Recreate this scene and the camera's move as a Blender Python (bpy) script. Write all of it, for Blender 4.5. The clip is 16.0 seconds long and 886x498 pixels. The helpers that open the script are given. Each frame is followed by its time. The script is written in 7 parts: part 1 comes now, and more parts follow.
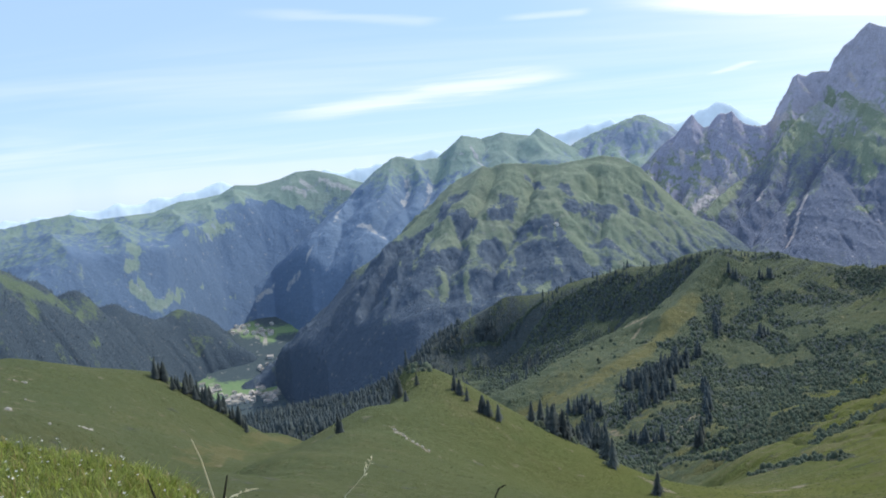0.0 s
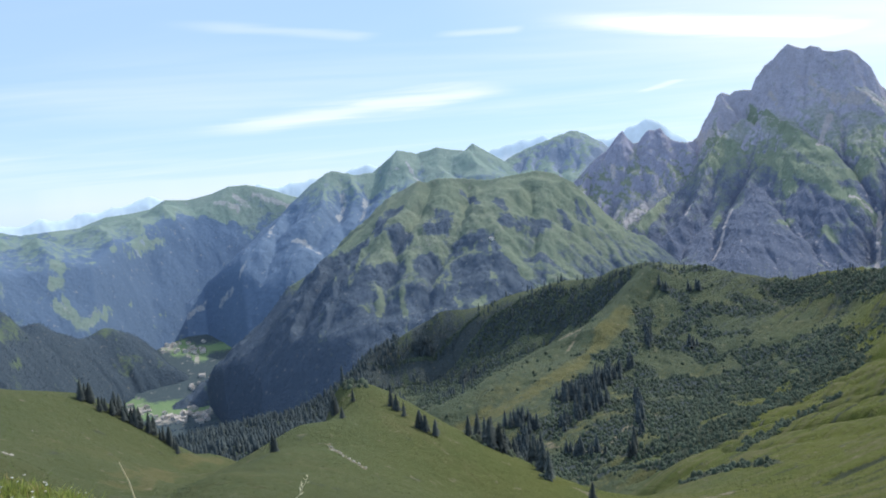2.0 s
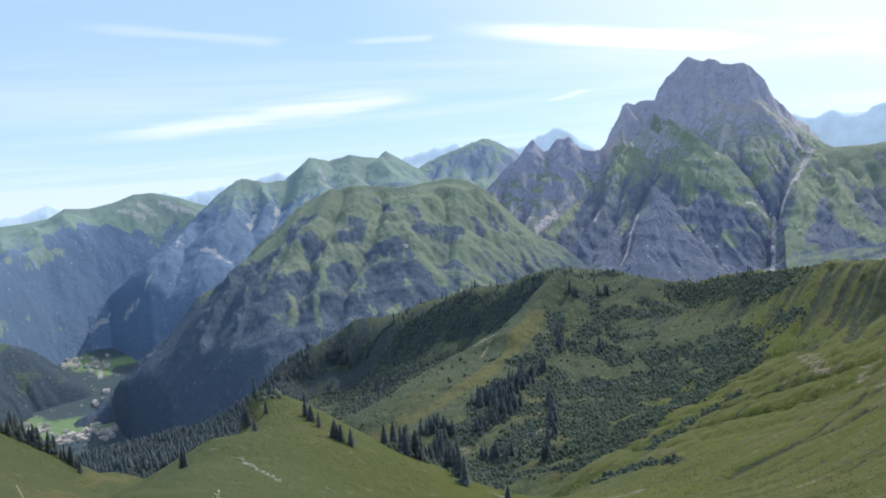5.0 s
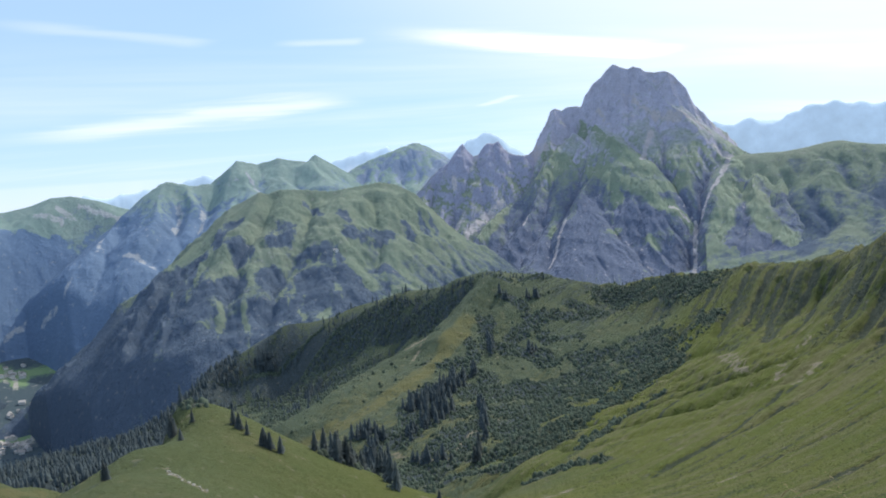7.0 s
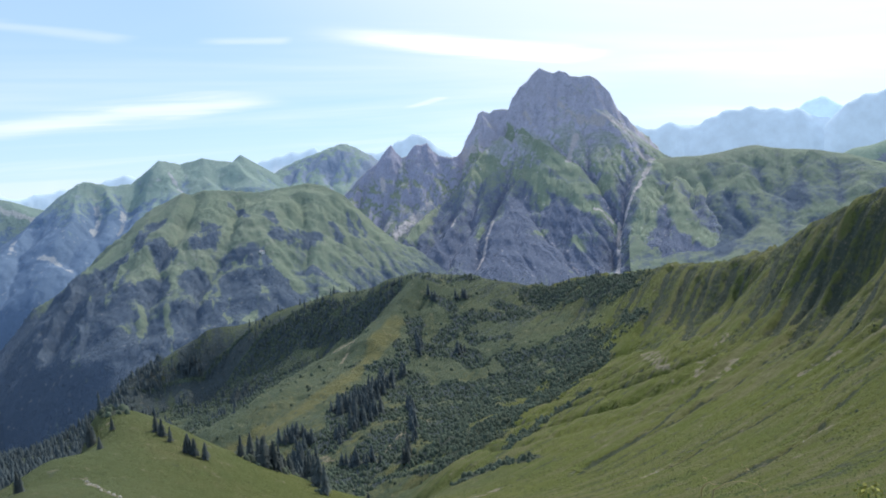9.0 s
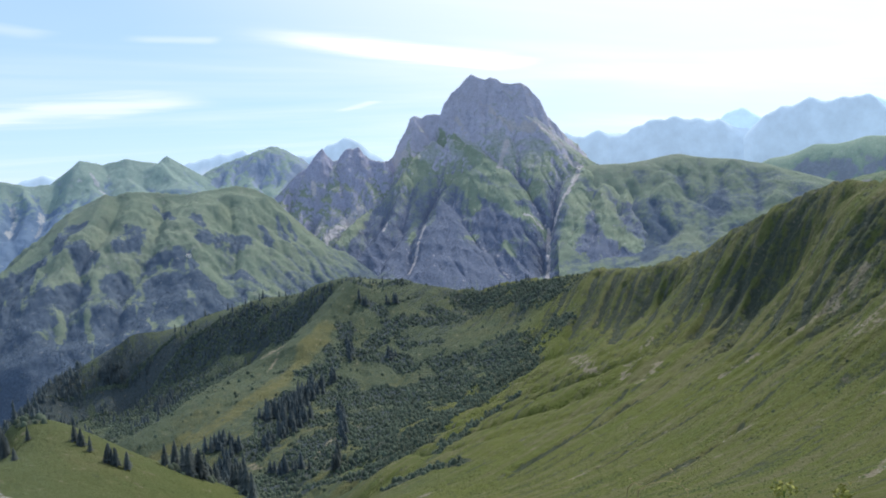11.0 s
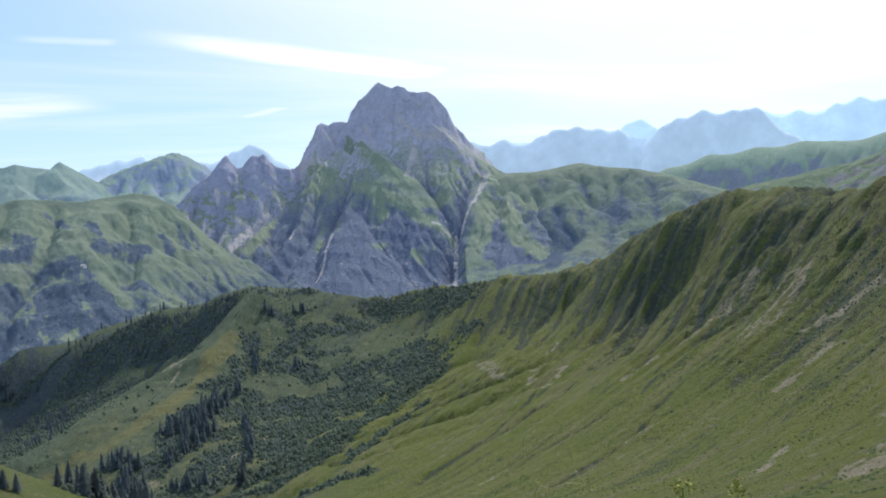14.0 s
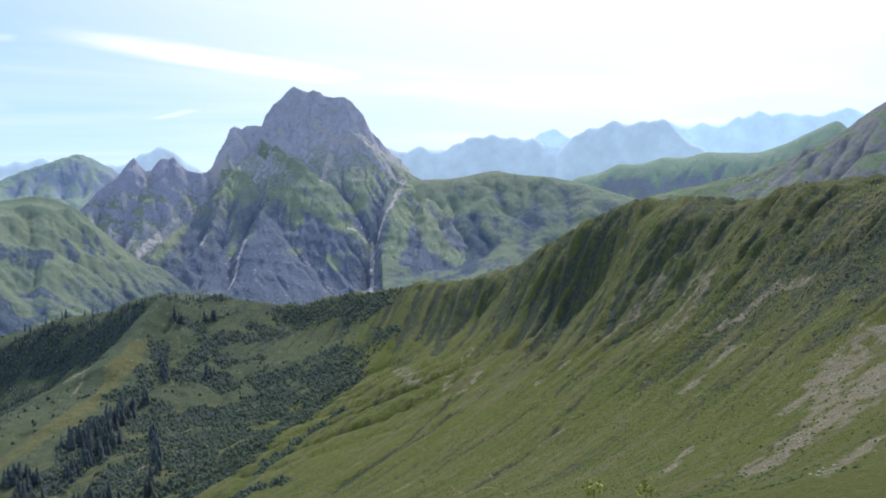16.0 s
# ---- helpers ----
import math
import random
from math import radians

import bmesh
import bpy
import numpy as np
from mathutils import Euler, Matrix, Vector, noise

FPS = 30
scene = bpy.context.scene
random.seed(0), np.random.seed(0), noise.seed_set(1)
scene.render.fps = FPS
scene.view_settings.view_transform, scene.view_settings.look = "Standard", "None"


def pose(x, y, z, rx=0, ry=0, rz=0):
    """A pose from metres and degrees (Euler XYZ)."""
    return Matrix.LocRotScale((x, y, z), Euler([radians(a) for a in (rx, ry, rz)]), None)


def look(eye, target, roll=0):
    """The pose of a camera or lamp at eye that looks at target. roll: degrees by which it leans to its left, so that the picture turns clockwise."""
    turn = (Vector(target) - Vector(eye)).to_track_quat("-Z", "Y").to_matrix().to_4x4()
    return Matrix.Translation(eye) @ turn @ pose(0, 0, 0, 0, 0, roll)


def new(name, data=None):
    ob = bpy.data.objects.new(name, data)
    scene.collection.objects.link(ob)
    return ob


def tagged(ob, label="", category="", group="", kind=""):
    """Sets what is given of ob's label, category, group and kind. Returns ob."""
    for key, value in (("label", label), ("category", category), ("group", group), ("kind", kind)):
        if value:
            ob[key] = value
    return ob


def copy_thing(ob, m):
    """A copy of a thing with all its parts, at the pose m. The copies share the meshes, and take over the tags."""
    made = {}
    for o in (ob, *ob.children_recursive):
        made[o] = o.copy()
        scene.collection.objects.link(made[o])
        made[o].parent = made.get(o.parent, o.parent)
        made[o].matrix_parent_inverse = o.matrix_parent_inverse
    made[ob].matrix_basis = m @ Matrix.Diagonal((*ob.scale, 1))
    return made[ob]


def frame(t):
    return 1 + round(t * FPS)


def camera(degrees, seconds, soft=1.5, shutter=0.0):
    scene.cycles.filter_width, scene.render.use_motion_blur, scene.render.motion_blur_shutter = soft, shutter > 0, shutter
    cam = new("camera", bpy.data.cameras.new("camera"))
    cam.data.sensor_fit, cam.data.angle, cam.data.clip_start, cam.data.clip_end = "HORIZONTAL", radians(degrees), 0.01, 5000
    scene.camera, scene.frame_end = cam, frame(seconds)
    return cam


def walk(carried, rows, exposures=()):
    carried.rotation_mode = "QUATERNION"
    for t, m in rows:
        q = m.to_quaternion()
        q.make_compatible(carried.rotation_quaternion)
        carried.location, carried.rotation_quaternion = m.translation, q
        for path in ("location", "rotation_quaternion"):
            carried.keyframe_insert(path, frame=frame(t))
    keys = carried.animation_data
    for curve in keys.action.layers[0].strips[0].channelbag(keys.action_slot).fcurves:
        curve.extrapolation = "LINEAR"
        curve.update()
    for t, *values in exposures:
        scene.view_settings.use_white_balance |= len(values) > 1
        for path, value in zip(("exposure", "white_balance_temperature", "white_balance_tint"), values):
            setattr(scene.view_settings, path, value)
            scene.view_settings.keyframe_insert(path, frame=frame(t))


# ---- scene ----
# The viewpoint stays where it is, on a grassy summit, and pans to the right.
EYE = 1.65
PATH = [  # seconds, yaw, pitch, roll
    (0, -0.36, -5.76, 4.58),
    (0.5, -1.27, -5.56, 4.56),
    (1, -2.33, -5.36, 4.36),
    (1.5, -3.56, -5.22, 4.35),
    (2, -4.91, -5.08, 4.50),
    (2.5, -6.06, -5.03, 4.47),
    (3, -7.10, -5.01, 4.31),
    (3.5, -7.90, -5.00, 4.33),
    (6, -13.39, -5.07, 4.52),
    (6.5, -14.57, -5.08, 4.43),
    (7, -15.93, -5.12, 4.31),
    (7.5, -17.25, -5.16, 4.38),
    (8, -18.59, -5.24, 4.36),
    (8.5, -19.77, -5.31, 4.26),
    (9, -20.97, -5.38, 3.99),
    (11.5, -26.89, -5.29, 3.21),
    (12, -27.95, -5.21, 3.19),
    (12.5, -28.98, -5.14, 3.21),
    (13, -30.01, -5.12, 3.29),
    (13.5, -31.05, -5.14, 3.18),
    (14, -32.27, -5.15, 3.00),
    (14.5, -33.59, -5.16, 2.84),
    (15, -35.06, -5.15, 2.59),
    (15.5, -36.52, -5.05, 2.29),
    (16, -38.15, -4.98, 2.31),
]

cam = camera(57.28, 16.0, soft=1.9)
walk(cam, [(t, pose(0, 0, EYE, 90 + p, r, y)) for t, y, p, r in PATH],
     exposures=[(0, 0.0), (16, 0.0)])

# ---- sky and sun ----
SUN_BEARING, SUN_HEIGHT = 55.0, 48.0   # degrees to the right of straight ahead, degrees up
world = bpy.data.worlds.new("sky")
scene.world = world
world.use_nodes = True
wn, wl = world.node_tree.nodes, world.node_tree.links
wn.clear()


sky = wn.new("ShaderNodeTexSky")
sky.sky_type = "NISHITA"
sky.sun_disc = False
sky.sun_elevation, sky.sun_rotation = radians(SUN_HEIGHT), radians(SUN_BEARING)
sky.altitude, sky.air_density, sky.dust_density, sky.ozone_density = 2000, 1.0, 0.1, 3.0
way = wn.new("ShaderNodeTexCoord")
background = wn.new("ShaderNodeBackground")
background.inputs["Strength"].default_value = 0.17
world_out = wn.new("ShaderNodeOutputWorld")
wl.new(background.outputs[0], world_out.inputs[0])


def wmath(op, a, b=None, c=None, clamp=False):
    n = wn.new("ShaderNodeMath")
    n.operation, n.use_clamp = op, clamp
    for i, v in enumerate((a, b, c)):
        if v is None:
            continue
        if isinstance(v, (int, float)):
            n.inputs[i].default_value = v
        else:
            wl.new(v, n.inputs[i])
    return n.outputs[0]


def wramp(value, a, b):
    n = wn.new("ShaderNodeMapRange")
    n.interpolation_type = "SMOOTHSTEP"
    wl.new(value, n.inputs["Value"])
    n.inputs["From Min"].default_value, n.inputs["From Max"].default_value = a, b
    return n.outputs["Result"]


# Thin cirrus: a flat sheet of cloud high above, streaked along one wind direction.
split = wn.new("ShaderNodeSeparateXYZ")
wl.new(way.outputs["Generated"], split.inputs[0])
height = wmath("MAXIMUM", split.outputs["Z"], 0.02)
sx, sy = wmath("DIVIDE", split.outputs["X"], wmath("ADD", height, 0.06)), wmath("DIVIDE", split.outputs["Y"], wmath("ADD", height, 0.06))
plane = wn.new("ShaderNodeCombineXYZ")
wl.new(sx, plane.inputs[0]), wl.new(sy, plane.inputs[1])


def streaks(turn, scale, detail, low, high, shift=0.0):
    m = wn.new("ShaderNodeMapping")
    m.inputs["Rotation"].default_value = (0, 0, radians(turn))
    m.inputs["Scale"].default_value = scale
    m.inputs["Location"].default_value = (shift, shift * 0.7, 0)
    wl.new(plane.outputs[0], m.inputs["Vector"])
    n = wn.new("ShaderNodeTexNoise")
    n.inputs["Scale"].default_value, n.inputs["Detail"].default_value, n.inputs["Distortion"].default_value = 1.0, detail, 0.6
    n.inputs["Roughness"].default_value = 0.55
    wl.new(m.outputs[0], n.inputs["Vector"])
    return wramp(n.outputs["Fac"], low, high)


veil = streaks(20, (0.22, 0.5, 1), 4, 0.40, 0.78, 3.1)
wisps = streaks(-8, (0.35, 2.4, 1), 7, 0.5, 0.8, 7.7)
# The veil of cloud thickens towards the sun.
sun_way = (math.sin(radians(SUN_BEARING)) * math.cos(radians(SUN_HEIGHT)), math.cos(radians(SUN_BEARING)) * math.cos(radians(SUN_HEIGHT)), math.sin(radians(SUN_HEIGHT)))
dot = wn.new("ShaderNodeVectorMath")
dot.operation = "DOT_PRODUCT"
dot.inputs[1].default_value = sun_way
wl.new(way.outputs["Generated"], dot.inputs[0])
glare = wramp(dot.outputs["Value"], 0.55, 0.86)
ragged = streaks(10, (1.2, 3.0, 1), 6, 0.2, 0.8, 1.7)


def long_streak(a, b, half):
    """One long trail of cloud between two places of the cloud sheet."""
    d = (Vector(b) - Vector(a))
    size = d.length
    d.normalize()
    rel = wn.new("ShaderNodeVectorMath")
    rel.operation = "SUBTRACT"
    wl.new(plane.outputs[0], rel.inputs[0])
    rel.inputs[1].default_value = (a[0], a[1], 0)
    along, across = wn.new("ShaderNodeVectorMath"), wn.new("ShaderNodeVectorMath")
    for n, v in ((along, (d.x / size, d.y / size, 0)), (across, (-d.y / half, d.x / half, 0))):
        n.operation = "DOT_PRODUCT"
        n.inputs[1].default_value = v
        wl.new(rel.outputs[0], n.inputs[0])
    side = wmath("ADD", across.outputs["Value"], wmath("MULTIPLY", wmath("SUBTRACT", ragged, 0.5), 0.9))
    body = wramp(wmath("ABSOLUTE", side), 1.5, 0.1)
    ends = wmath("MULTIPLY", wramp(along.outputs["Value"], 0.0, 0.35), wramp(along.outputs["Value"], 1.0, 0.85))
    return wmath("MULTIPLY", body, ends)


trails = None
for a_, b_, half, strength in (((-1.607, 7.58), (1.132, 6.017), 0.4, 0.5), ((-0.92, 3.70), (0.096, 4.30), 0.09, 0.2), ((0.796, 4.04), (2.96, 4.69), 0.18, 0.75), ((2.295, 6.78), (2.40, 6.10), 0.07, 0.3), ((0.345, 4.284), (0.868, 4.281), 0.07, 0.25)):
    one = wmath("MULTIPLY", long_streak(a_, b_, half), strength)
    trails = one if trails is None else wmath("MAXIMUM", trails, one)
cover = wmath("ADD", wmath("MULTIPLY", veil, 0.32), wmath("MULTIPLY", wisps, 0.05))
cover = wmath("ADD", cover, trails)
cover = wmath("ADD", cover, wmath("MULTIPLY", glare, 0.85), clamp=True)
mix = wn.new("ShaderNodeMix")
mix.data_type = "RGBA"
wl.new(cover, mix.inputs["Factor"])
haze = wn.new("ShaderNodeMix")      # thin high haze over the clear sky
haze.data_type = "RGBA"
haze.inputs["Factor"].default_value = 0.72
wl.new(sky.outputs[0], haze.inputs["A"])
haze.inputs["B"].default_value = (3.1, 4.5, 6.6, 1)
wl.new(haze.outputs["Result"], mix.inputs["A"])
mix.inputs["B"].default_value = (7.0, 7.15, 7.4, 1)
wl.new(mix.outputs["Result"], background.inputs["Color"])

sun = new("sun", bpy.data.lights.new("sun", "SUN"))
sun.data.energy, sun.data.angle, sun.data.color = 3.2, radians(0.6), (1.0, 0.95, 0.86)
sun.matrix_world = look((0, 0, 0), tuple(-c for c in sun_way))


# ---- materials ----
def material(name):
    m = bpy.data.materials.new(name)
    m.use_nodes = True
    return m, m.node_tree.nodes, m.node_tree.links, m.node_tree.nodes["Principled BSDF"]


def put(links, value, socket):
    if isinstance(value, (int, float)):
        socket.default_value = value
    elif isinstance(value, tuple):
        socket.default_value = (*value, 1) if len(value) == 3 else value
    else:
        links.new(value, socket)


def mixed(nodes, links, fac, a, b):
    n = nodes.new("ShaderNodeMix")
    n.data_type = "RGBA"
    put(links, fac, n.inputs["Factor"]), put(links, a, n.inputs["A"]), put(links, b, n.inputs["B"])
    return n.outputs["Result"]


def math_node(nodes, links, op, a, b=0.0, clamp=False):
    n = nodes.new("ShaderNodeMath")
    n.operation, n.use_clamp = op, clamp
    put(links, a, n.inputs[0]), put(links, b, n.inputs[1])
    return n.outputs[0]


def grain(nodes, links, size, detail=5.0, rough=0.6, stretch=(1, 1, 1), low=0.3, high=0.7):
    """Noise in 0..1 whose forms are size metres across."""
    where = nodes.new("ShaderNodeTexCoord")
    m = nodes.new("ShaderNodeMapping")
    m.inputs["Scale"].default_value = tuple(s / size for s in stretch)
    links.new(where.outputs["Object"], m.inputs["Vector"])
    n = nodes.new("ShaderNodeTexNoise")
    n.inputs["Scale"].default_value, n.inputs["Detail"].default_value, n.inputs["Roughness"].default_value = 1.0, detail, rough
    links.new(m.outputs[0], n.inputs["Vector"])
    r = nodes.new("ShaderNodeMapRange")
    r.inputs["From Min"].default_value, r.inputs["From Max"].default_value = low, high
    links.new(n.outputs["Fac"], r.inputs["Value"])
    return r.outputs["Result"]


def land_material(name, meadow, meadow_b, wood, rock, scree, size, bump, even=0.55, hazy=None, straw=(1.3, 1.1, 1.1), soft=1.0):
    """Open land: meadow in two tones, with woods, rock and bare ground where the mesh says so. size: metres of the finest patches; even: how little tones differ; straw: what dry grass makes of the meadow's tone; soft: how gently one cover passes into the next."""
    m, n, l, bsdf = material(name)

    def cover(attr, spread, sharp):
        a = n.new("ShaderNodeAttribute")
        a.attribute_name = attr
        g = grain(n, l, size * 1.6, 6, 0.65)
        v = math_node(n, l, "ADD", a.outputs["Fac"], math_node(n, l, "MULTIPLY", math_node(n, l, "SUBTRACT", g, 0.5), spread))
        r = n.new("ShaderNodeMapRange")
        r.inputs["From Min"].default_value, r.inputs["From Max"].default_value = 0.5 - sharp, 0.5 + sharp
        l.new(v, r.inputs["Value"])
        return r.outputs["Result"]

    if hazy:        # a second set of tones with haze put in, for the farther ridge
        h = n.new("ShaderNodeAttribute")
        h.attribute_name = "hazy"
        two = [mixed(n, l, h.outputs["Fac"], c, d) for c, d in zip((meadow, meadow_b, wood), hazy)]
    else:
        two = [meadow, meadow_b, wood]
    broad, fine = grain(n, l, size * 12, 4), grain(n, l, size, 6, 0.7)
    col = mixed(n, l, broad, two[0], two[1])
    col = mixed(n, l, math_node(n, l, "MULTIPLY", fine, 0.45), col, tuple(c * even for c in meadow))
    blades_ = grain(n, l, size * 0.22, 6, 0.75, low=0.35, high=0.65)
    col = mixed(n, l, math_node(n, l, "MULTIPLY", blades_, 0.55), col, tuple(c * even * 0.9 for c in meadow_b))
    rock_col = mixed(n, l, grain(n, l, size * 3, 6, 0.7), rock, tuple(c * even for c in rock))
    rock_col = mixed(n, l, math_node(n, l, "MULTIPLY", grain(n, l, size * 9, 4), 0.35), rock_col, tuple(c * 1.3 for c in rock))
    rock_col = mixed(n, l, math_node(n, l, "MULTIPLY", grain(n, l, size * 0.7, 6, 0.75, low=0.4, high=0.65), 0.45), rock_col, tuple(c * even * 0.8 for c in rock))
    scree_col = mixed(n, l, fine, scree, tuple(c * 0.7 for c in scree))
    wood_col = mixed(n, l, math_node(n, l, "MULTIPLY", fine, 0.8), two[2], tuple(c * even for c in wood))
    dry_col = mixed(n, l, fine, tuple(c * k for c, k in zip(meadow, straw)), tuple(c * k * 0.8 for c, k in zip(meadow, straw)))
    col = mixed(n, l, cover("dry", 0.6, 0.4), col, dry_col)
    col = mixed(n, l, cover("rock", 0.5, 0.2 * soft), col, rock_col)
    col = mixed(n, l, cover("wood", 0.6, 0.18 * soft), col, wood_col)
    col = mixed(n, l, cover("bare", 1.1, 0.2), col, scree_col)
    l.new(col, bsdf.inputs["Base Color"])
    bsdf.inputs["Roughness"].default_value = 0.95
    bsdf.inputs["Specular IOR Level"].default_value = 0.16
    b = n.new("ShaderNodeBump")
    b.inputs["Strength"].default_value, b.inputs["Distance"].default_value = 0.9, bump
    l.new(grain(n, l, size * 0.9, 8, 0.7), b.inputs["Height"])
    l.new(b.outputs[0], bsdf.inputs["Normal"])
    return m


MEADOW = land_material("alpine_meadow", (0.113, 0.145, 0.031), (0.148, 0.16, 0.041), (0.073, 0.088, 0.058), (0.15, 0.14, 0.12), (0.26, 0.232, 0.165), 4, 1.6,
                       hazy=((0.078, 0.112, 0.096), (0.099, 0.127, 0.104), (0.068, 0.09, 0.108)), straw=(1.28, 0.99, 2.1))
# Mountain, hill and valley tones have haze put in: paler, bluer, more even.
FRONT_LAND = land_material("hazed_pasture", (0.168, 0.222, 0.178), (0.2, 0.248, 0.185), (0.092, 0.126, 0.178), (0.21, 0.235, 0.25), (0.34, 0.34, 0.33), 14, 3, 0.78, soft=1.2)
ROCK_LAND = land_material("hazed_limestone", (0.285, 0.365, 0.27), (0.32, 0.385, 0.29), (0.182, 0.22, 0.315), (0.60, 0.585, 0.70), (0.62, 0.575, 0.585), 11, 6, 0.62, soft=1.7)
# Same limestone, with the twin peak's shade and the haze put into its colour.
TWIN_LAND = land_material("shade_toned_limestone", (0.26, 0.32, 0.25), (0.28, 0.34, 0.27), (0.18, 0.21, 0.30), (0.43, 0.44, 0.57), (0.66, 0.61, 0.62), 11, 5, 0.68, soft=1.7)
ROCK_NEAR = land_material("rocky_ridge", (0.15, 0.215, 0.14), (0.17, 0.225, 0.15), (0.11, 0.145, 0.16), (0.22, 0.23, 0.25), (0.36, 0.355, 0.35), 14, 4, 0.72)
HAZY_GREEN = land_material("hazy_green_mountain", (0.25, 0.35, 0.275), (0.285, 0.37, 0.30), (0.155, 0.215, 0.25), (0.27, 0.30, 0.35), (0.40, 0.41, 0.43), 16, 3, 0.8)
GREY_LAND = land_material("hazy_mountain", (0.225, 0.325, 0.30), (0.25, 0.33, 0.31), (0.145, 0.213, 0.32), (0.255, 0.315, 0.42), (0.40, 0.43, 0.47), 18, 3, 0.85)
LEFT_LAND = land_material("hazed_wooded_mountain", (0.19, 0.28, 0.265), (0.215, 0.295, 0.275), (0.118, 0.182, 0.29), (0.26, 0.33, 0.40), (0.38, 0.41, 0.43), 18, 3, 0.85)
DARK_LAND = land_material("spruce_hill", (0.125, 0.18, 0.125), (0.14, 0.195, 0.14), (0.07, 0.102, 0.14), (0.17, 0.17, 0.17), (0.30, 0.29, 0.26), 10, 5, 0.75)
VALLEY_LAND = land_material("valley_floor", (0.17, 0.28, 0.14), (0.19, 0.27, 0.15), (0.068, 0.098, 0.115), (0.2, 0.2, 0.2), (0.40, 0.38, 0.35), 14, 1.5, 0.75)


def hazed_far_material(name, colour, snow, glow):
    """A far range in thick air: little more than a tone, with the haze put into colour and glow."""
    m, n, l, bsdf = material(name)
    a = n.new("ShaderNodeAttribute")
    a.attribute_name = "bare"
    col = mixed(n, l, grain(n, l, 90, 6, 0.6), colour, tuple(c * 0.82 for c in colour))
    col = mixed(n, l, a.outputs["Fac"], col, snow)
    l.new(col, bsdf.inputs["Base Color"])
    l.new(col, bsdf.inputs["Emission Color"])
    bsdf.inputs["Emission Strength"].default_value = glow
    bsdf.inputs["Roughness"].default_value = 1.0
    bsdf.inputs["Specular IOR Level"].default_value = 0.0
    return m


FAR_AIR = hazed_far_material("distant_range", (0.425, 0.535, 0.645), (0.68, 0.72, 0.78), 0.55)
FAR_PALE_AIR = hazed_far_material("most_distant_range", (0.45, 0.60, 0.76), (0.75, 0.79, 0.84), 0.7)


# ---- land helpers ----
def hash2(ix, iy, seed):
    """A fixed pseudo-random number in 0..1 for each whole-number place."""
    h = (ix.astype(np.int64) * 374761393 + iy.astype(np.int64) * 668265263 + seed * 974634541) & 0x7FFFFFFF
    h = ((h ^ (h >> 13)) * 1274126177) & 0x7FFFFFFF
    return ((h ^ (h >> 16)) & 0xFFFF) / 65535.0


def perlin(x, y, seed=0):
    ix, iy = np.floor(x), np.floor(y)
    fx, fy = x - ix, y - iy
    u, v = fx * fx * fx * (fx * (fx * 6 - 15) + 10), fy * fy * fy * (fy * (fy * 6 - 15) + 10)
    out = 0
    for dx in (0, 1):
        for dy in (0, 1):
            a = hash2(ix + dx, iy + dy, seed) * 2 * np.pi
            out = out + (u if dx else 1 - u) * (v if dy else 1 - v) * (np.cos(a) * (fx - dx) + np.sin(a) * (fy - dy))
    return out * 1.5


def fbm(x, y, size, octaves=4, seed=0, ridged=False, gain=0.5):
    """Noise in about -1..1 whose largest forms are size metres across."""
    total, amp, norm, f = 0.0, 1.0, 0.0, 1.0 / size
    for k in range(octaves):
        n = perlin(x * f + 17.3 * k, y * f - 9.1 * k, seed + k)
        if ridged:
            n = 1 - 2 * np.abs(n)
        total, norm = total + amp * n, norm + amp
        amp, f = amp * gain, f * 2.03
    return total / norm


def smooth(a, b, x):
    t = np.clip((x - a) / (b - a), 0, 1)
    return t * t * (3 - 2 * t)


class Surface:
    """A height over the plan that passes through crest, spur and foot lines given as (x, y, z) in metres."""

    def __init__(self, lines, soft):
        p = np.array([q for line in lines for q in line], float)
        keep = []
        for i, q in enumerate(p):
            if all((q[0] - p[j][0]) ** 2 + (q[1] - p[j][1]) ** 2 > 9 for j in keep):
                keep.append(i)
        p = p[keep]
        self.p, self.soft = p, soft
        n = len(p)
        self.mid, self.span = p[:, :2].mean(0), 1000.0
        q = (p[:, :2] - self.mid) / self.span
        a = np.zeros((n + 3, n + 3))
        d = np.sqrt(((q[:, None] - q[None]) ** 2).sum(2) + (soft / self.span) ** 2)
        a[:n, :n] = d
        a[:n, n], a[:n, n + 1:] = 1, q
        a[n:, :n] = a[:n, n:].T
        self.w, self.q = np.linalg.solve(a, np.concatenate([p[:, 2], np.zeros(3)])), q

    def __call__(self, x, y):
        x, y = np.asarray(x, float), np.asarray(y, float)
        u, v = (x.ravel() - self.mid[0]) / self.span, (y.ravel() - self.mid[1]) / self.span
        out = self.w[-3] + self.w[-2] * u + self.w[-1] * v
        for (a, b), w in zip(self.q, self.w):
            out += w * np.sqrt((u - a) ** 2 + (v - b) ** 2 + (self.soft / self.span) ** 2)
        return out.reshape(x.shape)


def line_distance(x, y, line):
    """Distance in plan from (x, y) to a polyline of (x, y, ...) points."""
    best = np.full(np.shape(x), 1e9)
    for a, b in zip(line[:-1], line[1:]):
        dx, dy = b[0] - a[0], b[1] - a[1]
        t = np.clip(((x - a[0]) * dx + (y - a[1]) * dy) / (dx * dx + dy * dy + 1e-9), 0, 1)
        best = np.minimum(best, np.hypot(x - a[0] - t * dx, y - a[1] - t * dy))
    return best


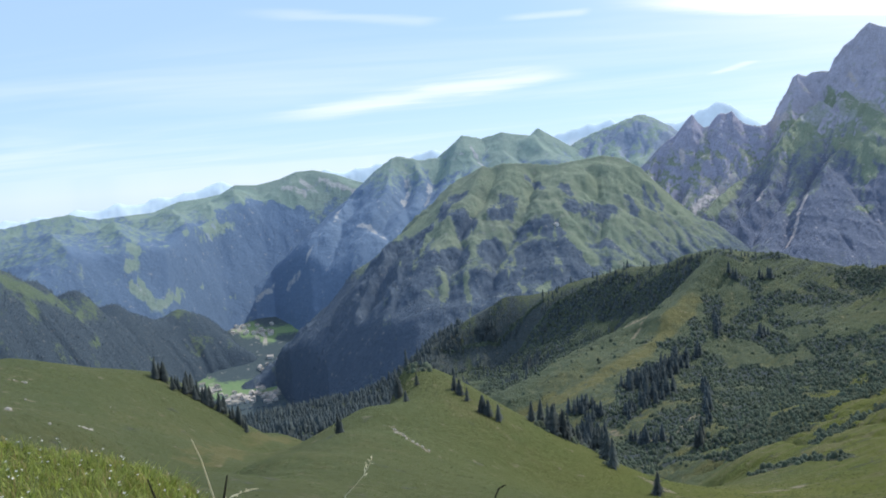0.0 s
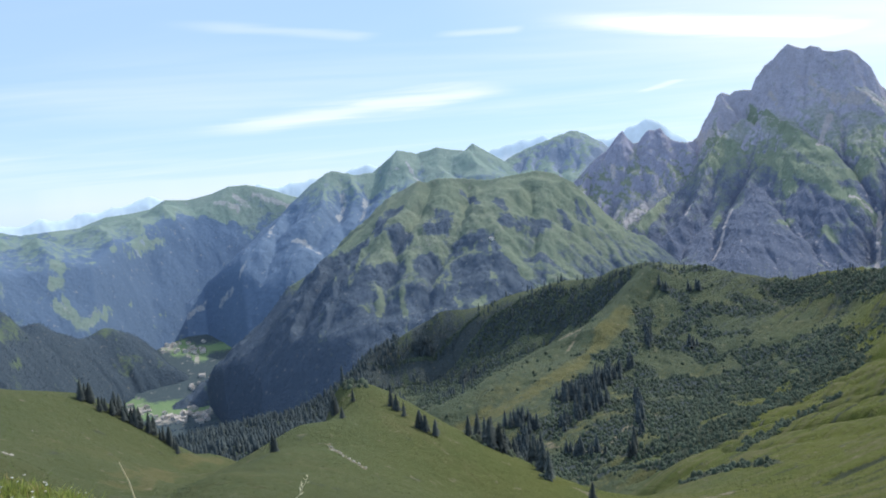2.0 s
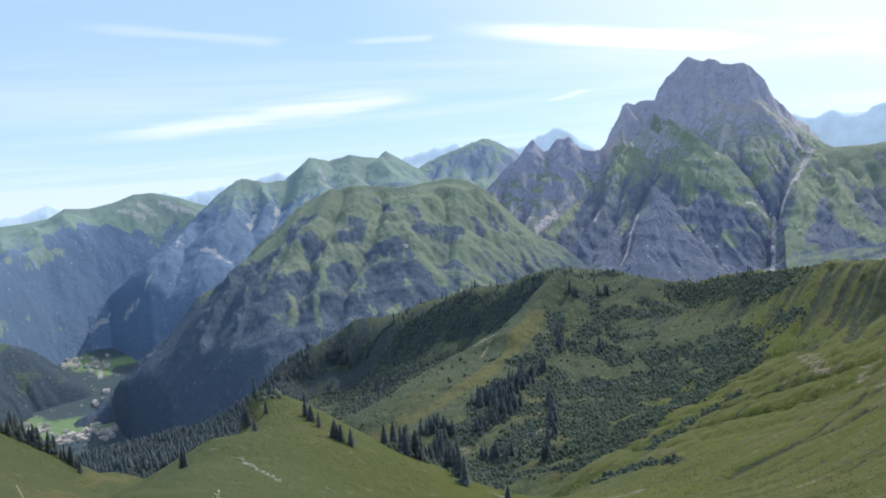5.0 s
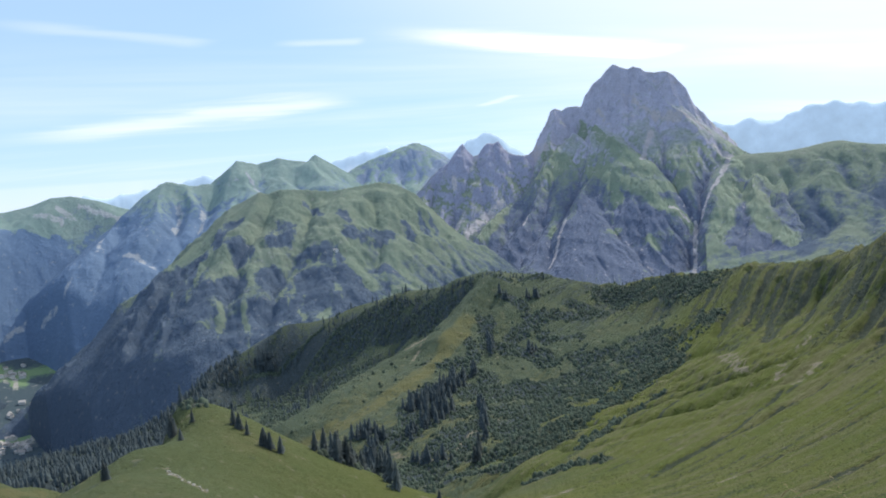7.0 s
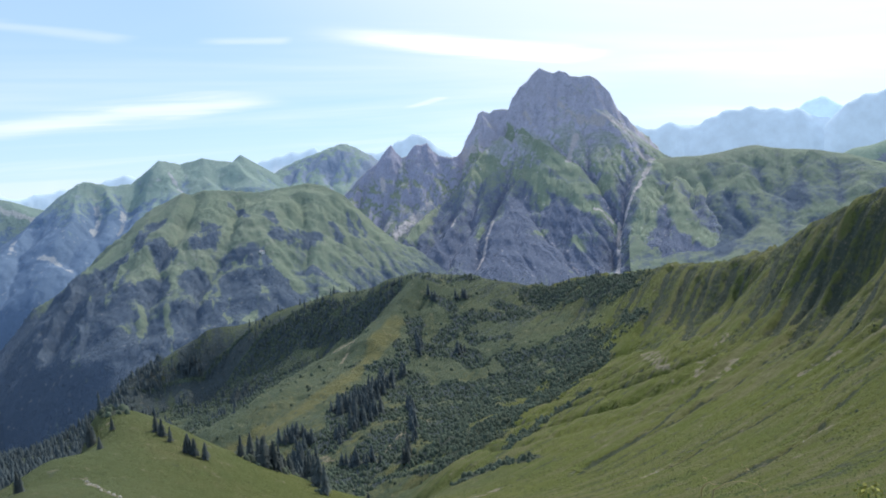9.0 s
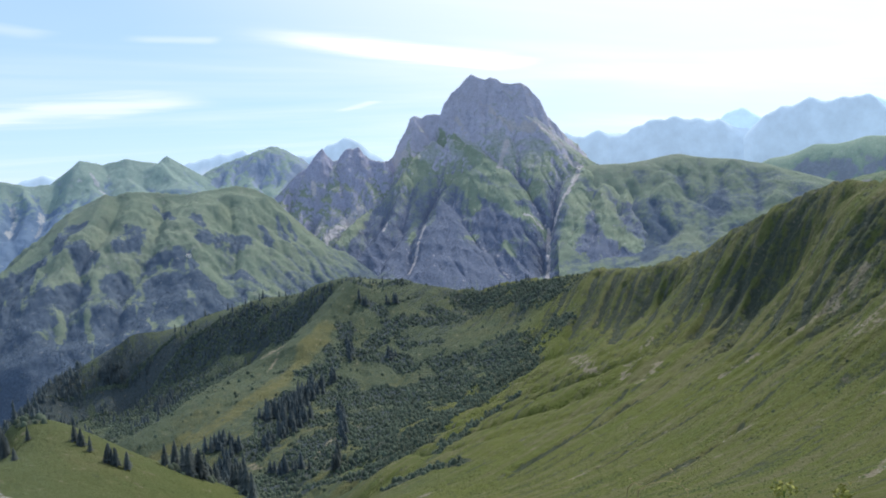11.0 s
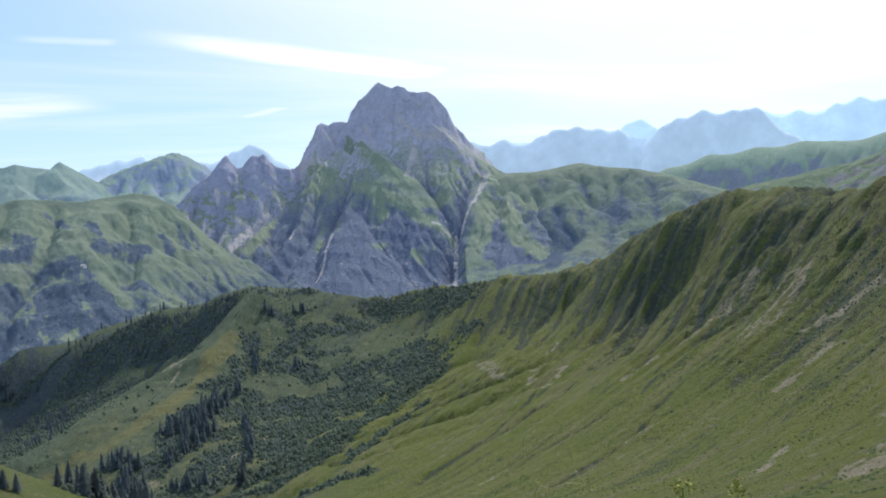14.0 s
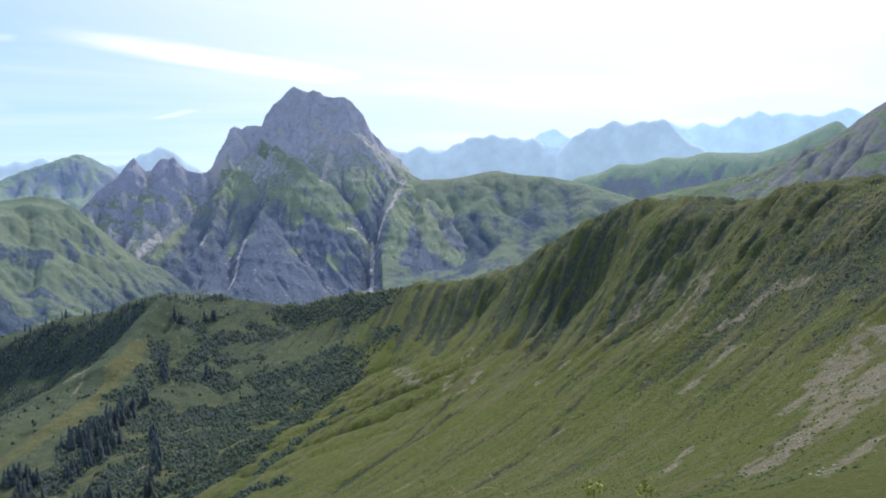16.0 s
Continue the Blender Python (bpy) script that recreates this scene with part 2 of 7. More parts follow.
class Ridges:
    """Land that falls away from ridge lines of (x, y, z) and is cut by gully lines. Each line: (points, fall beside it) or (points, half-width)."""

    def __init__(self, ridges, gullies=(), keen=7.0, bulge=0.0):
        self.ridges, self.gullies, self.keen, self.bulge = ridges, gullies, keen, bulge

    def beside(self, x, y, line, fall):
        """The height of a slope that falls away on both sides of a line."""
        best = None
        for a, b in zip(line[:-1], line[1:]):
            dx, dy = b[0] - a[0], b[1] - a[1]
            t = np.clip(((x - a[0]) * dx + (y - a[1]) * dy) / (dx * dx + dy * dy + 1e-9), 0, 1)
            d = np.hypot(x - a[0] - t * dx, y - a[1] - t * dy)
            z = a[2] + t * (b[2] - a[2]) - fall * d * (0.7 + 0.3 * np.exp(-d / 160.0)) - self.bulge * np.maximum(0, d - 110)
            best = z if best is None else np.maximum(best, z)
        return best

    def __call__(self, x, y):
        x, y = np.asarray(x, float), np.asarray(y, float)
        z = None
        for line, fall in self.ridges:
            one = self.beside(x, y, line, fall)
            z = one if z is None else np.maximum(z, one) + self.keen * np.exp(-np.abs(z - one) / self.keen) * 0.5
        for line, half in self.gullies:
            z = z - 0.6 * half * np.clip(1 - line_distance(x, y, line) / half, 0, 1) ** 1.2
        return z


class Carved:
    """Gullies and ribs that running water cuts into a height: a network of streams on a grid over the plan."""

    def __init__(self, height, box, cell, depth, steps=6, power=0.5, seed=101, rough=0.5, broad=9):
        x0, x1, y0, y1 = box
        xs, ys = np.arange(x0, x1 + cell, cell), np.arange(y0, y1 + cell, cell)
        self.x0, self.y0, self.cell, self.shape = x0, y0, cell, (len(ys), len(xs))
        gx, gy = np.meshgrid(xs, ys)
        start = height(gx, gy) + rough * cell * fbm(gx, gy, cell * 5, 4, seed)
        z = start.copy()
        rows, cols = z.shape
        idx = np.arange(z.size).reshape(z.shape)
        for _ in range(steps):
            fall, to = np.zeros_like(z), idx.copy()
            for dy in (-1, 0, 1):
                for dx in (-1, 0, 1):
                    if dx or dy:
                        a = (slice(max(0, -dy), rows - max(0, dy)), slice(max(0, -dx), cols - max(0, dx)))
                        b = (slice(max(0, dy), rows + min(0, dy)), slice(max(0, dx), cols + min(0, dx)))
                        drop = (z[a] - z[b]) / math.hypot(dx, dy)
                        better = drop > fall[a]
                        fall[a] = np.where(better, drop, fall[a])
                        to[a] = np.where(better, idx[b], to[a])
            order, target = np.argsort(z, axis=None).tolist(), to.ravel().tolist()
            area = [1.0] * z.size
            for i in reversed(order):
                j = target[i]
                if j != i:
                    area[j] += area[i]
            self.flow = np.array(area).reshape(z.shape)
            pull = (0.05 * np.minimum(self.flow, 400) ** power).ravel().tolist()
            h = z.ravel().tolist()
            for i in order:
                j = target[i]
                if j != i:
                    h[i] = (h[i] + pull[i] * h[j]) / (1 + pull[i])
            z = np.array(h).reshape(z.shape)
            z[1:-1, 1:-1] += 0.06 * (z[:-2, 1:-1] + z[2:, 1:-1] + z[1:-1, :-2] + z[1:-1, 2:] - 4 * z[1:-1, 1:-1])
        cut = z - start
        cut = cut - self.blurred(cut, broad)
        self.cut = np.clip(cut / cut.std(), -3, 3) * depth
        self.log_flow = np.log(self.blurred(self.flow, 1))

    @staticmethod
    def blurred(v, n):
        for axis in (0, 1):
            for _ in range(2):
                pad = [(0, 0), (0, 0)]
                pad[axis] = (n + 1, n)
                s = np.cumsum(np.pad(v, pad, mode="edge"), axis=axis)
                w = 2 * n + 1
                v = (s[w:] - s[:-w]) / w if axis == 0 else (s[:, w:] - s[:, :-w]) / w
        return v

    def at(self, grid, x, y):
        u = np.clip((x - self.x0) / self.cell, 0, self.shape[1] - 1.001)
        v = np.clip((y - self.y0) / self.cell, 0, self.shape[0] - 1.001)
        i, j = u.astype(int), v.astype(int)
        f, g = u - i, v - j
        f, g = f * f * (3 - 2 * f) * 0.5 + f * 0.5, g * g * (3 - 2 * g) * 0.5 + g * 0.5
        return (grid[j, i] * (1 - f) + grid[j, i + 1] * f) * (1 - g) + (grid[j + 1, i] * (1 - f) + grid[j + 1, i + 1] * f) * g


# Crest, spur and foot lines of the land: (x, y, z) in metres from the viewpoint.
NOTCH = [(-328, 1258, -374.4), (-288, 1319, -393.5), (-251, 1377, -409), (-203, 1385, -405.4), (-160, 1371, -388.4), (-193, 879, -277), (-130, 891, -284.2), (-111, 994, -301.9), (-68, 897, -268.6), (-5, 800, -252.6)]
NOTCH_BACK = [(-391, 1500, -564.4), (-341, 1563, -583.5), (-296, 1623, -599), (-239, 1633, -595.4), (-190, 1619, -578.4)]
HILL = [(-205.2, 366.4, -70.2), (-189.6, 385.9, -79), (-171, 405.4, -86.8), (-157.4, 421.6, -94.1), (-145.7, 436.3, -108.4), (-128.9, 446.8, -128.9), (-120.5, 459.5, -142.1), (-109.4, 467.4, -146.6), (-95.5, 465.3, -151.2), (-282.8, 282.8, -70), (-118.8, 208.5, -54.1), (-105.7, 226.6, -65), (-69.1, 187.7, -66.9), (-94.1, 305.9, -101.4), (-87.1, 318.3, -111.2), (-92.5, 378.9, -128.8), (-88.9, 420.7, -141)]
HILL_BACK = [(-249.2, 444.9, -140.2), (-229.3, 466.7, -149), (-206, 488.3, -156.8), (-188.9, 505.9, -164.1), (-174.2, 521.7, -178.4), (-153.8, 533.3, -198.9), (-143.3, 546.6, -212.1), (-351.8, 628.1, -290.2), (-321.9, 655.2, -299), (-287.6, 681.8, -306.8), (-262.3, 702.7, -314.1), (-240.7, 720.9, -328.4), (-212.1, 735, -348.9), (-128.9, 606.5, -215)]
SPUR = [(-44.9, 143.1, -54.7), (-50.4, 183.2, -66.2), (-54.3, 228.7, -77.9), (-51, 285.5, -93.8), (-47.1, 316.5, -99.9), (-43.3, 367.5, -106.4), (-31.9, 438.8, -114), (-20.4, 454.5, -121.2), (-6, 470, -124.9), (0.2, 475, -132.3), (14.1, 469.8, -144.6), (29.8, 464, -152.6), (45.2, 457.8, -158.3), (70.3, 454.6, -167.3), (88.4, 451.4, -179.4), (100.3, 448.9, -188.4), (-11.3, 299.8, -105), (-16.2, 189.3, -76.4), (17.6, 299.5, -120.6), (43.1, 332.2, -138.9), (-35.9, 338.1, -106.7)]
SPUR_FOOT = [(-51.5, 437, -166.4), (-37, 508.6, -174), (-23.5, 524.4, -181.2), (-6.9, 540, -184.9), (-73, 207.5, -82.2), (-79.1, 253, -93.9), (-78.1, 310.3, -109.8), (-75.5, 341.7, -115.9), (-64.3, 425.2, -158), (0.2, 525, -177.3), (15.6, 519.8, -189.6), (33, 513.9, -197.6), (50.1, 507.6, -203.3), (77.9, 504, -212.3), (98, 500.5, -224.4), (111.2, 497.7, -233.4)]
GULLY = [(151.7, 570.2, -246.1), (143.7, 603.1, -247.7), (119.6, 679.6, -252.1), (77, 725.9, -250.2), (54.6, 798.1, -257), (97.2, 551.5, -245), (132.3, 461.4, -200)]
WOODED_RIDGE = [(-107, 1225, -340), (-73, 1288, -316.2), (-27, 1340, -292.6), (32, 1360, -269.4), (90, 1347, -245.1), (180, 1298, -215.7), (266, 1252, -182.7), (338, 1178, -159.4), (356, 1125, -148.7), (391, 1081, -145.7), (427, 1068, -149.1), (468, 1051, -156.4), (507, 1049, -167.6), (546, 1046, -180.3), (352, 1063, -157.4), (272, 962, -201.1), (181, 882, -222.2), (105, 813, -239.6), (57.3, 777.9, -246.8)]
WOODED_FACE = [(169, 1249, -272.5), (247, 1185, -246), (277, 1162, -229.7), (304, 1130, -210.1), (329, 1112, -183.8), (83, 1327, -308.3), (-12, 1320, -329.3), (-90, 1397, -354.8), (160, 947, -237.1), (113, 1094, -286.3), (247, 886, -225.9), (336, 942, -209.5), (419, 963, -193.1), (498, 970, -191), (201.4, 732.8, -237.9), (282, 802, -237.5), (356, 827, -227.2), (409, 802, -215), (509, 860, -187), (160.2, 681.4, -244.3)]
WOODED_BACK = [(-120, 1375, -400), (-82, 1438, -376.2), (-30, 1490, -352.6), (35, 1510, -329.4), (100, 1497, -305.1), (201, 1446, -275.7), (298, 1399, -242.7), (379, 1322, -219.4), (402, 1268, -208.7), (442, 1222, -205.7), (482, 1207, -209.1), (529, 1188, -216.4), (572, 1184, -227.6), (616, 1179, -240.3), (-150, 1724, -670), (-101, 1787, -646.2), (-37, 1840, -622.6), (44, 1860, -599.4), (123, 1846, -575.1), (249, 1793, -545.7), (370, 1741, -512.7), (476, 1658, -489.4), (508, 1602, -478.7), (561, 1552, -475.7), (612, 1532, -479.1), (671, 1507, -486.4), (725, 1499, -497.6), (778, 1489, -510.3)]
FOLD = [(193.8, 525.4, -207.9), (264.8, 582.7, -212.1), (345.2, 631.9, -206.9), (409.3, 687.3, -202.8), (478, 739, -180.6), (540, 806, -150.5)]
GRASSY_CREST = [(545, 979, -161.6), (575, 938, -151.8), (592, 880, -142.3), (603, 798, -126.7), (610, 702, -110.2), (606, 652, -99.6), (598, 618, -85.1), (582, 564, -64.6), (565.4, 507.8, -44), (555, 474.2, -33.4), (543, 441.8, -29.5), (528.5, 395.3, -27.6), (508.8, 354.3, -26.7), (512.2, 312.4, -24.3), (498.6, 276.3, -18.2), (484.1, 250.3, -12.6), (467.2, 228.3, -8.5), (455.1, 207.1, -11.9), (439.8, 192.2, -13.9), (386.4, 103.5, 15), (329.8, 11.5, 20)]
GRASSY_BACK = [(603, 1084, -221.6), (638, 1040, -211.8), (658, 979, -202.3), (676, 893, -186.7), (688, 793, -170.2), (687, 740, -159.6), (681, 705, -145.1), (668, 647, -124.6), (655, 588, -104), (646, 552, -93.4), (636, 518, -89.5), (624.6, 467.2, -87.6), (607.3, 422.9, -86.7), (614.6, 374.9, -84.3), (603.6, 334.5, -78.2), (590.7, 305.4, -72.6), (575, 281, -68.5), (564.3, 256.8, -71.9), (549.8, 240.3, -73.9), (764, 1372, -421.6), (874, 1157, -386.7), (910, 942, -345.1), (897, 766, -293.4), (878, 612, -286.7), (884, 457, -272.6), (852, 372, -273.9)]
GRASSY_FACE = [(556, 643, -152.8), (507.7, 452.3, -104.3), (459.3, 320.4, -67.6), (351.5, 546.8, -178.5), (389.5, 520.4, -156.6), (421, 427.5, -132.5), (408.3, 322, -99.8), (252.6, 465.9, -181.9), (286.1, 385.4, -159.9), (315.1, 321.3, -130.2), (298.1, 235.7, -102.6), (309, 203.5, -83.6), (203.8, 378.7, -172.4), (207.9, 281.6, -139.1), (209.5, 214.7, -113.7), (195.9, 155.3, -88.8), (192, 126.6, -74.9), (342.4, 164.8, -48.7), (236.8, 107.5, -55.5), (136.6, 61.9, -46.7), (143.2, 91.6, -62.6), (172.3, 167.1, -93.4)]
HOME = [(0, 0, -3.5), (0, 12, -8), (-6, 10.4, -7.5), (6, 10.4, -8), (10.4, 6, -7), (15, 0, -5), (-15.5, 58, -28), (15.5, 58, -30), (42.4, 42.4, -28), (56.4, 20.5, -24), (-38.6, 46, -22), (59.1, -10.4, -14), (0, -12, -2), (0, -25, 0), (0, -150, -10), (106.1, -106.1, 20), (-106.1, -106.1, -20), (-120, -0, -25), (0, -500, -150), (433, -250, -20), (-433, -250, -170), (-375.9, 136.8, -90), (0, -1400, -500), (1212, -700, -300), (-1212, -700, -500), (-1212, 700, -500), (1300, 0, -330)]
NEAR = [NOTCH, NOTCH_BACK, HILL, HILL_BACK, SPUR, SPUR_FOOT, GULLY, WOODED_RIDGE, WOODED_FACE, WOODED_BACK, FOLD, GRASSY_CREST, GRASSY_BACK, GRASSY_FACE, HOME]
WIDE_PEAK_CREST = [(1444, 3730, 47.1), (1480, 3738, 86.2), (1535, 3726, 103.9), (1568, 3723, 167.5), (1608, 3717, 227.6), (1633, 3717, 280.9), (1651, 3709, 292.9), (1683, 3695, 279), (1704, 3685, 293.3), (1745, 3666, 294.7), (1777, 3651, 288.9), (1788, 3641, 346.8), (1800, 3634, 359), (1822, 3624, 397.1), (1855, 3611, 415.5), (1878, 3599, 445.2), (1913, 3581, 478.6), (1944, 3564, 458.9), (1972, 3549, 447.7), (1995, 3536, 458.2), (2024, 3520, 446.8), (2039, 3511, 429), (2079, 3487, 418.9), (2119, 3463, 421.8), (2144, 3448, 405.4), (2173, 3425, 364.4), (2193, 3412, 335.6), (2210, 3401, 281.1), (2226, 3390, 245.1), (2253, 3366, 209.8)]
WIDE_PEAK_CREST += [(2274, 3351, 168.1), (2276, 3338, 127.7), (2305, 3306, 81.9), (2338, 3270, 38.8), (2384, 3212, 1.9), (2452, 3147, -48.8), (2522, 3053, -139.5), (2582, 2923, -267.7), (2606, 2765, -407.9)]
TWIN_PEAK_CREST = [(931, 3787, -82.8), (983, 3774, -35), (1022, 3764, 8.3), (1062, 3763, 41.2), (1102, 3762, 63.7), (1130, 3764, 94.9), (1163, 3754, 135.4), (1180, 3749, 159.1), (1196, 3744, 134.7), (1225, 3734, 121.5), (1248, 3726, 111.7), (1265, 3721, 125.2), (1295, 3710, 144.9), (1318, 3702, 140), (1341, 3694, 147.7), (1362, 3686, 115.4), (1386, 3667, 89.8), (1404, 3649, 79.9), (1438, 3625, 71.1), (1461, 3595, 23.4)]
GREY_MOUNTAIN_CREST = [(-1023, 3763, -636.5), (-971, 3880, -503.5), (-843, 3961, -425.4), (-684, 4063, -322.8), (-545, 4164, -212.8), (-455, 4226, -106.7), (-332, 4287, 11.4), (-239, 4313, 72), (-203, 4325, 81.1), (-87, 4349, 48.3), (59, 4380, 66.9), (142, 4398, 165.8), (247, 4413, 139.9), (356, 4416, 164.5), (505, 4411, 134.3), (554, 4415, 172.7), (654, 4402, 107), (753, 4386, 41.5), (896, 4359, -6.5)]
LEFT_MOUNTAIN_CREST = [(-2406, 3381, -117.1), (-2180, 3590, -117.3), (-2013, 3743, -117.4), (-1900, 3835, -93.6), (-1787, 3911, -80.5), (-1684, 3978, -117.5), (-1575, 4055, -114.4), (-1484, 4195, -115.6), (-1392, 4332, -70.8), (-1281, 4418, -65), (-1208, 4490, -52), (-1130, 4511, -6), (-1013, 4538, -16.1), (-890, 4564, 4.9), (-795, 4582, 38), (-702, 4597, 46.2), (-580, 4614, 11.1), (-490, 4624, -28.2), (-397, 4633, -58.1), (-242, 4644, -118.8)]
DARK_HILL_CREST = [(-1335, 1873, -77), (-1253, 2047, -129.7), (-1197, 2195, -185), (-1231, 2403, -239.5), (-1250, 2727, -314.8), (-1257, 3051, -417.9), (-1223, 3226, -498.7), (-1148, 3412, -508), (-1094, 3535, -564.2), (-1034, 3605, -636.1), (-955, 3523, -686.6), (-843, 3346, -714.8)]
DARK_HILL_BACK = [(-1480, 2076, -207), (-1383, 2260, -259.7), (-1316, 2414, -315), (-1345, 2626, -369.5), (-1354, 2954, -444.8), (-1352, 3282, -547.9), (-1312, 3460, -628.7), (-1227, 3649, -638), (-1168, 3773, -694.2), (-1102, 3845, -766.1), (-1020, 3764, -816.6), (-904, 3588, -844.8)]
DARK_HILL_FACE = [(-1088, 1969, -273.1), (-1028, 2113, -364.7), (-1099, 2630, -487.9), (-1129, 2994, -587.4), (-1085, 3243, -636), (-966, 3281, -701.3), (-999, 1790, -323.8), (-1009, 2396, -504.1)]
DARK_HILL_FOOT = [(-1047, 1340, -640), (-798, 1501, -640), (-820, 1933, -740), (-924, 2537, -790), (-1000, 3040, -790), (-974, 3184, -772), (-875, 3265, -765), (-806, 3334, -755)]
DARK_HILL = [DARK_HILL_CREST, DARK_HILL_BACK, DARK_HILL_FACE, DARK_HILL_FOOT]
DOME_MOUNTAIN_CREST = [(685, 4549, 13.2), (781, 4533, 76.8), (904, 4510, 124.8), (1025, 4484, 172.1), (1137, 4457, 192), (1226, 4434, 147.1), (1294, 4414, 95.5), (1387, 4386, -0.3)]
DOME_MOUNTAIN_BACK = [(703, 4667, -86.8), (801, 4652, -23.2), (928, 4628, 24.8), (1052, 4601, 72.1), (1166, 4574, 92), (1258, 4549, 47.1), (1328, 4529, -4.5), (1423, 4500, -100.3)]
DOME_MOUNTAIN_FACE = [(877, 4261, 8.2), (1045, 4223, 23.1)]
DOME_MOUNTAIN_FOOT = [(543, 3862, -200), (1075, 3749, -200)]
DOME_MOUNTAIN = [DOME_MOUNTAIN_CREST, DOME_MOUNTAIN_BACK, DOME_MOUNTAIN_FACE, DOME_MOUNTAIN_FOOT]
GREEN_SADDLE_CREST = [(2150, 3190, -40), (2284, 3161, -6), (2382, 3113, -3), (2503, 3056, -0.6), (2584, 2988, 19.9), (2642, 2936, 26), (2717, 2867, -1), (2807, 2779, -10.9), (2894, 2659, -42.2), (2966, 2532, -87.4), (3053, 2395, -141.8), (3143, 2241, -209)]
GREEN_SADDLE_BACK = [(2322, 3445, -220), (2467, 3414, -190), (2573, 3362, -184), (2693, 3288, -180.6), (2780, 3215, -160.1), (2843, 3159, -154), (2923, 3085, -181), (3020, 2990, -190.9), (3115, 2862, -222.2), (3195, 2727, -267.4), (3289, 2580, -321.8), (3387, 2416, -389)]
GREEN_SADDLE_FACE = [(2054, 2709, -326.3), (2267, 2601, -246.3), (2431, 2448, -255.2), (2098, 2350, -354.9), (2360, 2849, -109.2), (2655, 2504, -153.8), (2543, 2257, -258.8)]
GREEN_SADDLE_FOOT = [(1556, 1956, -560), (1338, 1486, -620), (1456, 1221, -560), (1658, 1118, -500)]
GREEN_SADDLE = [GREEN_SADDLE_CREST, GREEN_SADDLE_BACK, GREEN_SADDLE_FACE, GREEN_SADDLE_FOOT]
RIGHT_GREEN_CREST = [(2928, 3285, -204.9), (3106, 3117, -86.8), (3251, 2965, -19.9), (3386, 2810, 37), (3528, 2630, 62.1), (3639, 2437, 77.5), (3687, 2308, 67.8), (3737, 2127, 82.9), (3770, 2004, 134.6), (3797, 1909, 178.1), (3823, 1856, 189.9), (3838, 1824, 154), (3887, 1720, 90.6)]
RIGHT_GREEN_BACK = [(3061, 3434, -364.9), (3247, 3258, -246.8), (3399, 3100, -179.9), (3540, 2937, -123), (3688, 2749, -97.9), (3806, 2549, -82.5), (3856, 2415, -92.2), (3911, 2226, -77.1), (3947, 2098, -25.4), (3976, 1999, 18.1), (4003, 1943, 29.9), (4019, 1910, -6), (4070, 1800, -69.4)]
RIGHT_GREEN_FACE = [(3317, 2577, -79.5), (3458, 2348, -33.8), (3586, 1987, 4.4)]
RIGHT_GREEN_FOOT = [(2830, 3035, -360), (3102, 2603, -340), (3275, 2209, -320), (3523, 1424, -300)]
RIGHT_GREEN = [RIGHT_GREEN_CREST, RIGHT_GREEN_BACK, RIGHT_GREEN_FACE, RIGHT_GREEN_FOOT]
ROCK_RIDGE_CREST = [(1707, 1542, -193.5), (1748, 1495, -148), (1778, 1459, -110.3), (1807, 1423, -85.4), (1861, 1352, -62.2), (1894, 1287, -53.8), (1925, 1222, -44.1), (1944, 1153, -25.7), (1959, 1086, 3.1), (1966, 1031, 34.1), (1982, 955, 65.1), (1992, 934, 87.8), (2002, 912, 107.4), (2015, 882, 127.5), (2047, 807, 171.2), (2087, 695, 135.3)]
ROCK_RIDGE_BACK = [(1855, 1676, -343.5), (1900, 1625, -298), (1933, 1586, -260.3), (1964, 1547, -235.4), (2022, 1470, -212.2), (2060, 1399, -203.8), (2094, 1330, -194.1), (2116, 1255, -175.7), (2134, 1182, -146.9), (2143, 1124, -115.9), (2162, 1042, -84.9), (2173, 1018, -62.2), (2184, 995, -42.6), (2199, 962, -22.5), (2233, 880, 21.2), (2277, 758, -14.7)]
ROCK_RIDGE_FACE = [(1730, 1099, -84.7), (1688, 872, -46.9), (1692, 748, -4.3), (1698, 1235, -97.1)]
ROCK_RIDGE_FOOT = [(1226, 1028, -260), (1272, 795, -240), (1344, 543, -220), (1401, 375, -200)]
ROCK_RIDGE = [ROCK_RIDGE_CREST, ROCK_RIDGE_BACK, ROCK_RIDGE_FACE, ROCK_RIDGE_FOOT]
FAR_LEFT_CREST = [(-2810, 3953, -110.1), (-2515, 4147, -107.3), (-2294, 4273, -96.1), (-2152, 4347, -91.4), (-1975, 4430, -70.8), (-1790, 4508, -58.6), (-1595, 4580, -39.7), (-1450, 4628, -27.6), (-1330, 4664, -6.2), (-1252, 4686, 19.3), (-1180, 4704, -16), (-964, 4753, -31.3), (-668, 4804, 43), (-472, 4827, 37.1), (-355, 4837, 47.7), (-237, 4844, 58.2), (-118, 4849, 88.6), (-16, 4850, 107), (64, 4850, 67.3), (260, 4843, 1.7)]
FAR_LEFT_BACK = [(-2844, 4002, -170.1), (-2546, 4198, -167.3), (-2322, 4326, -156.1), (-2178, 4400, -151.4), (-2000, 4484, -130.8), (-1812, 4563, -118.6), (-1614, 4637, -99.7), (-1468, 4686, -87.6), (-1346, 4722, -66.2), (-1268, 4744, -40.7), (-1194, 4762, -76), (-975, 4812, -91.3), (-676, 4863, -17), (-477, 4887, -22.9), (-359, 4897, -12.3), (-240, 4904, -1.8), (-119, 4909, 28.6), (-16, 4910, 47), (65, 4910, 7.3), (263, 4903, -58.3)]
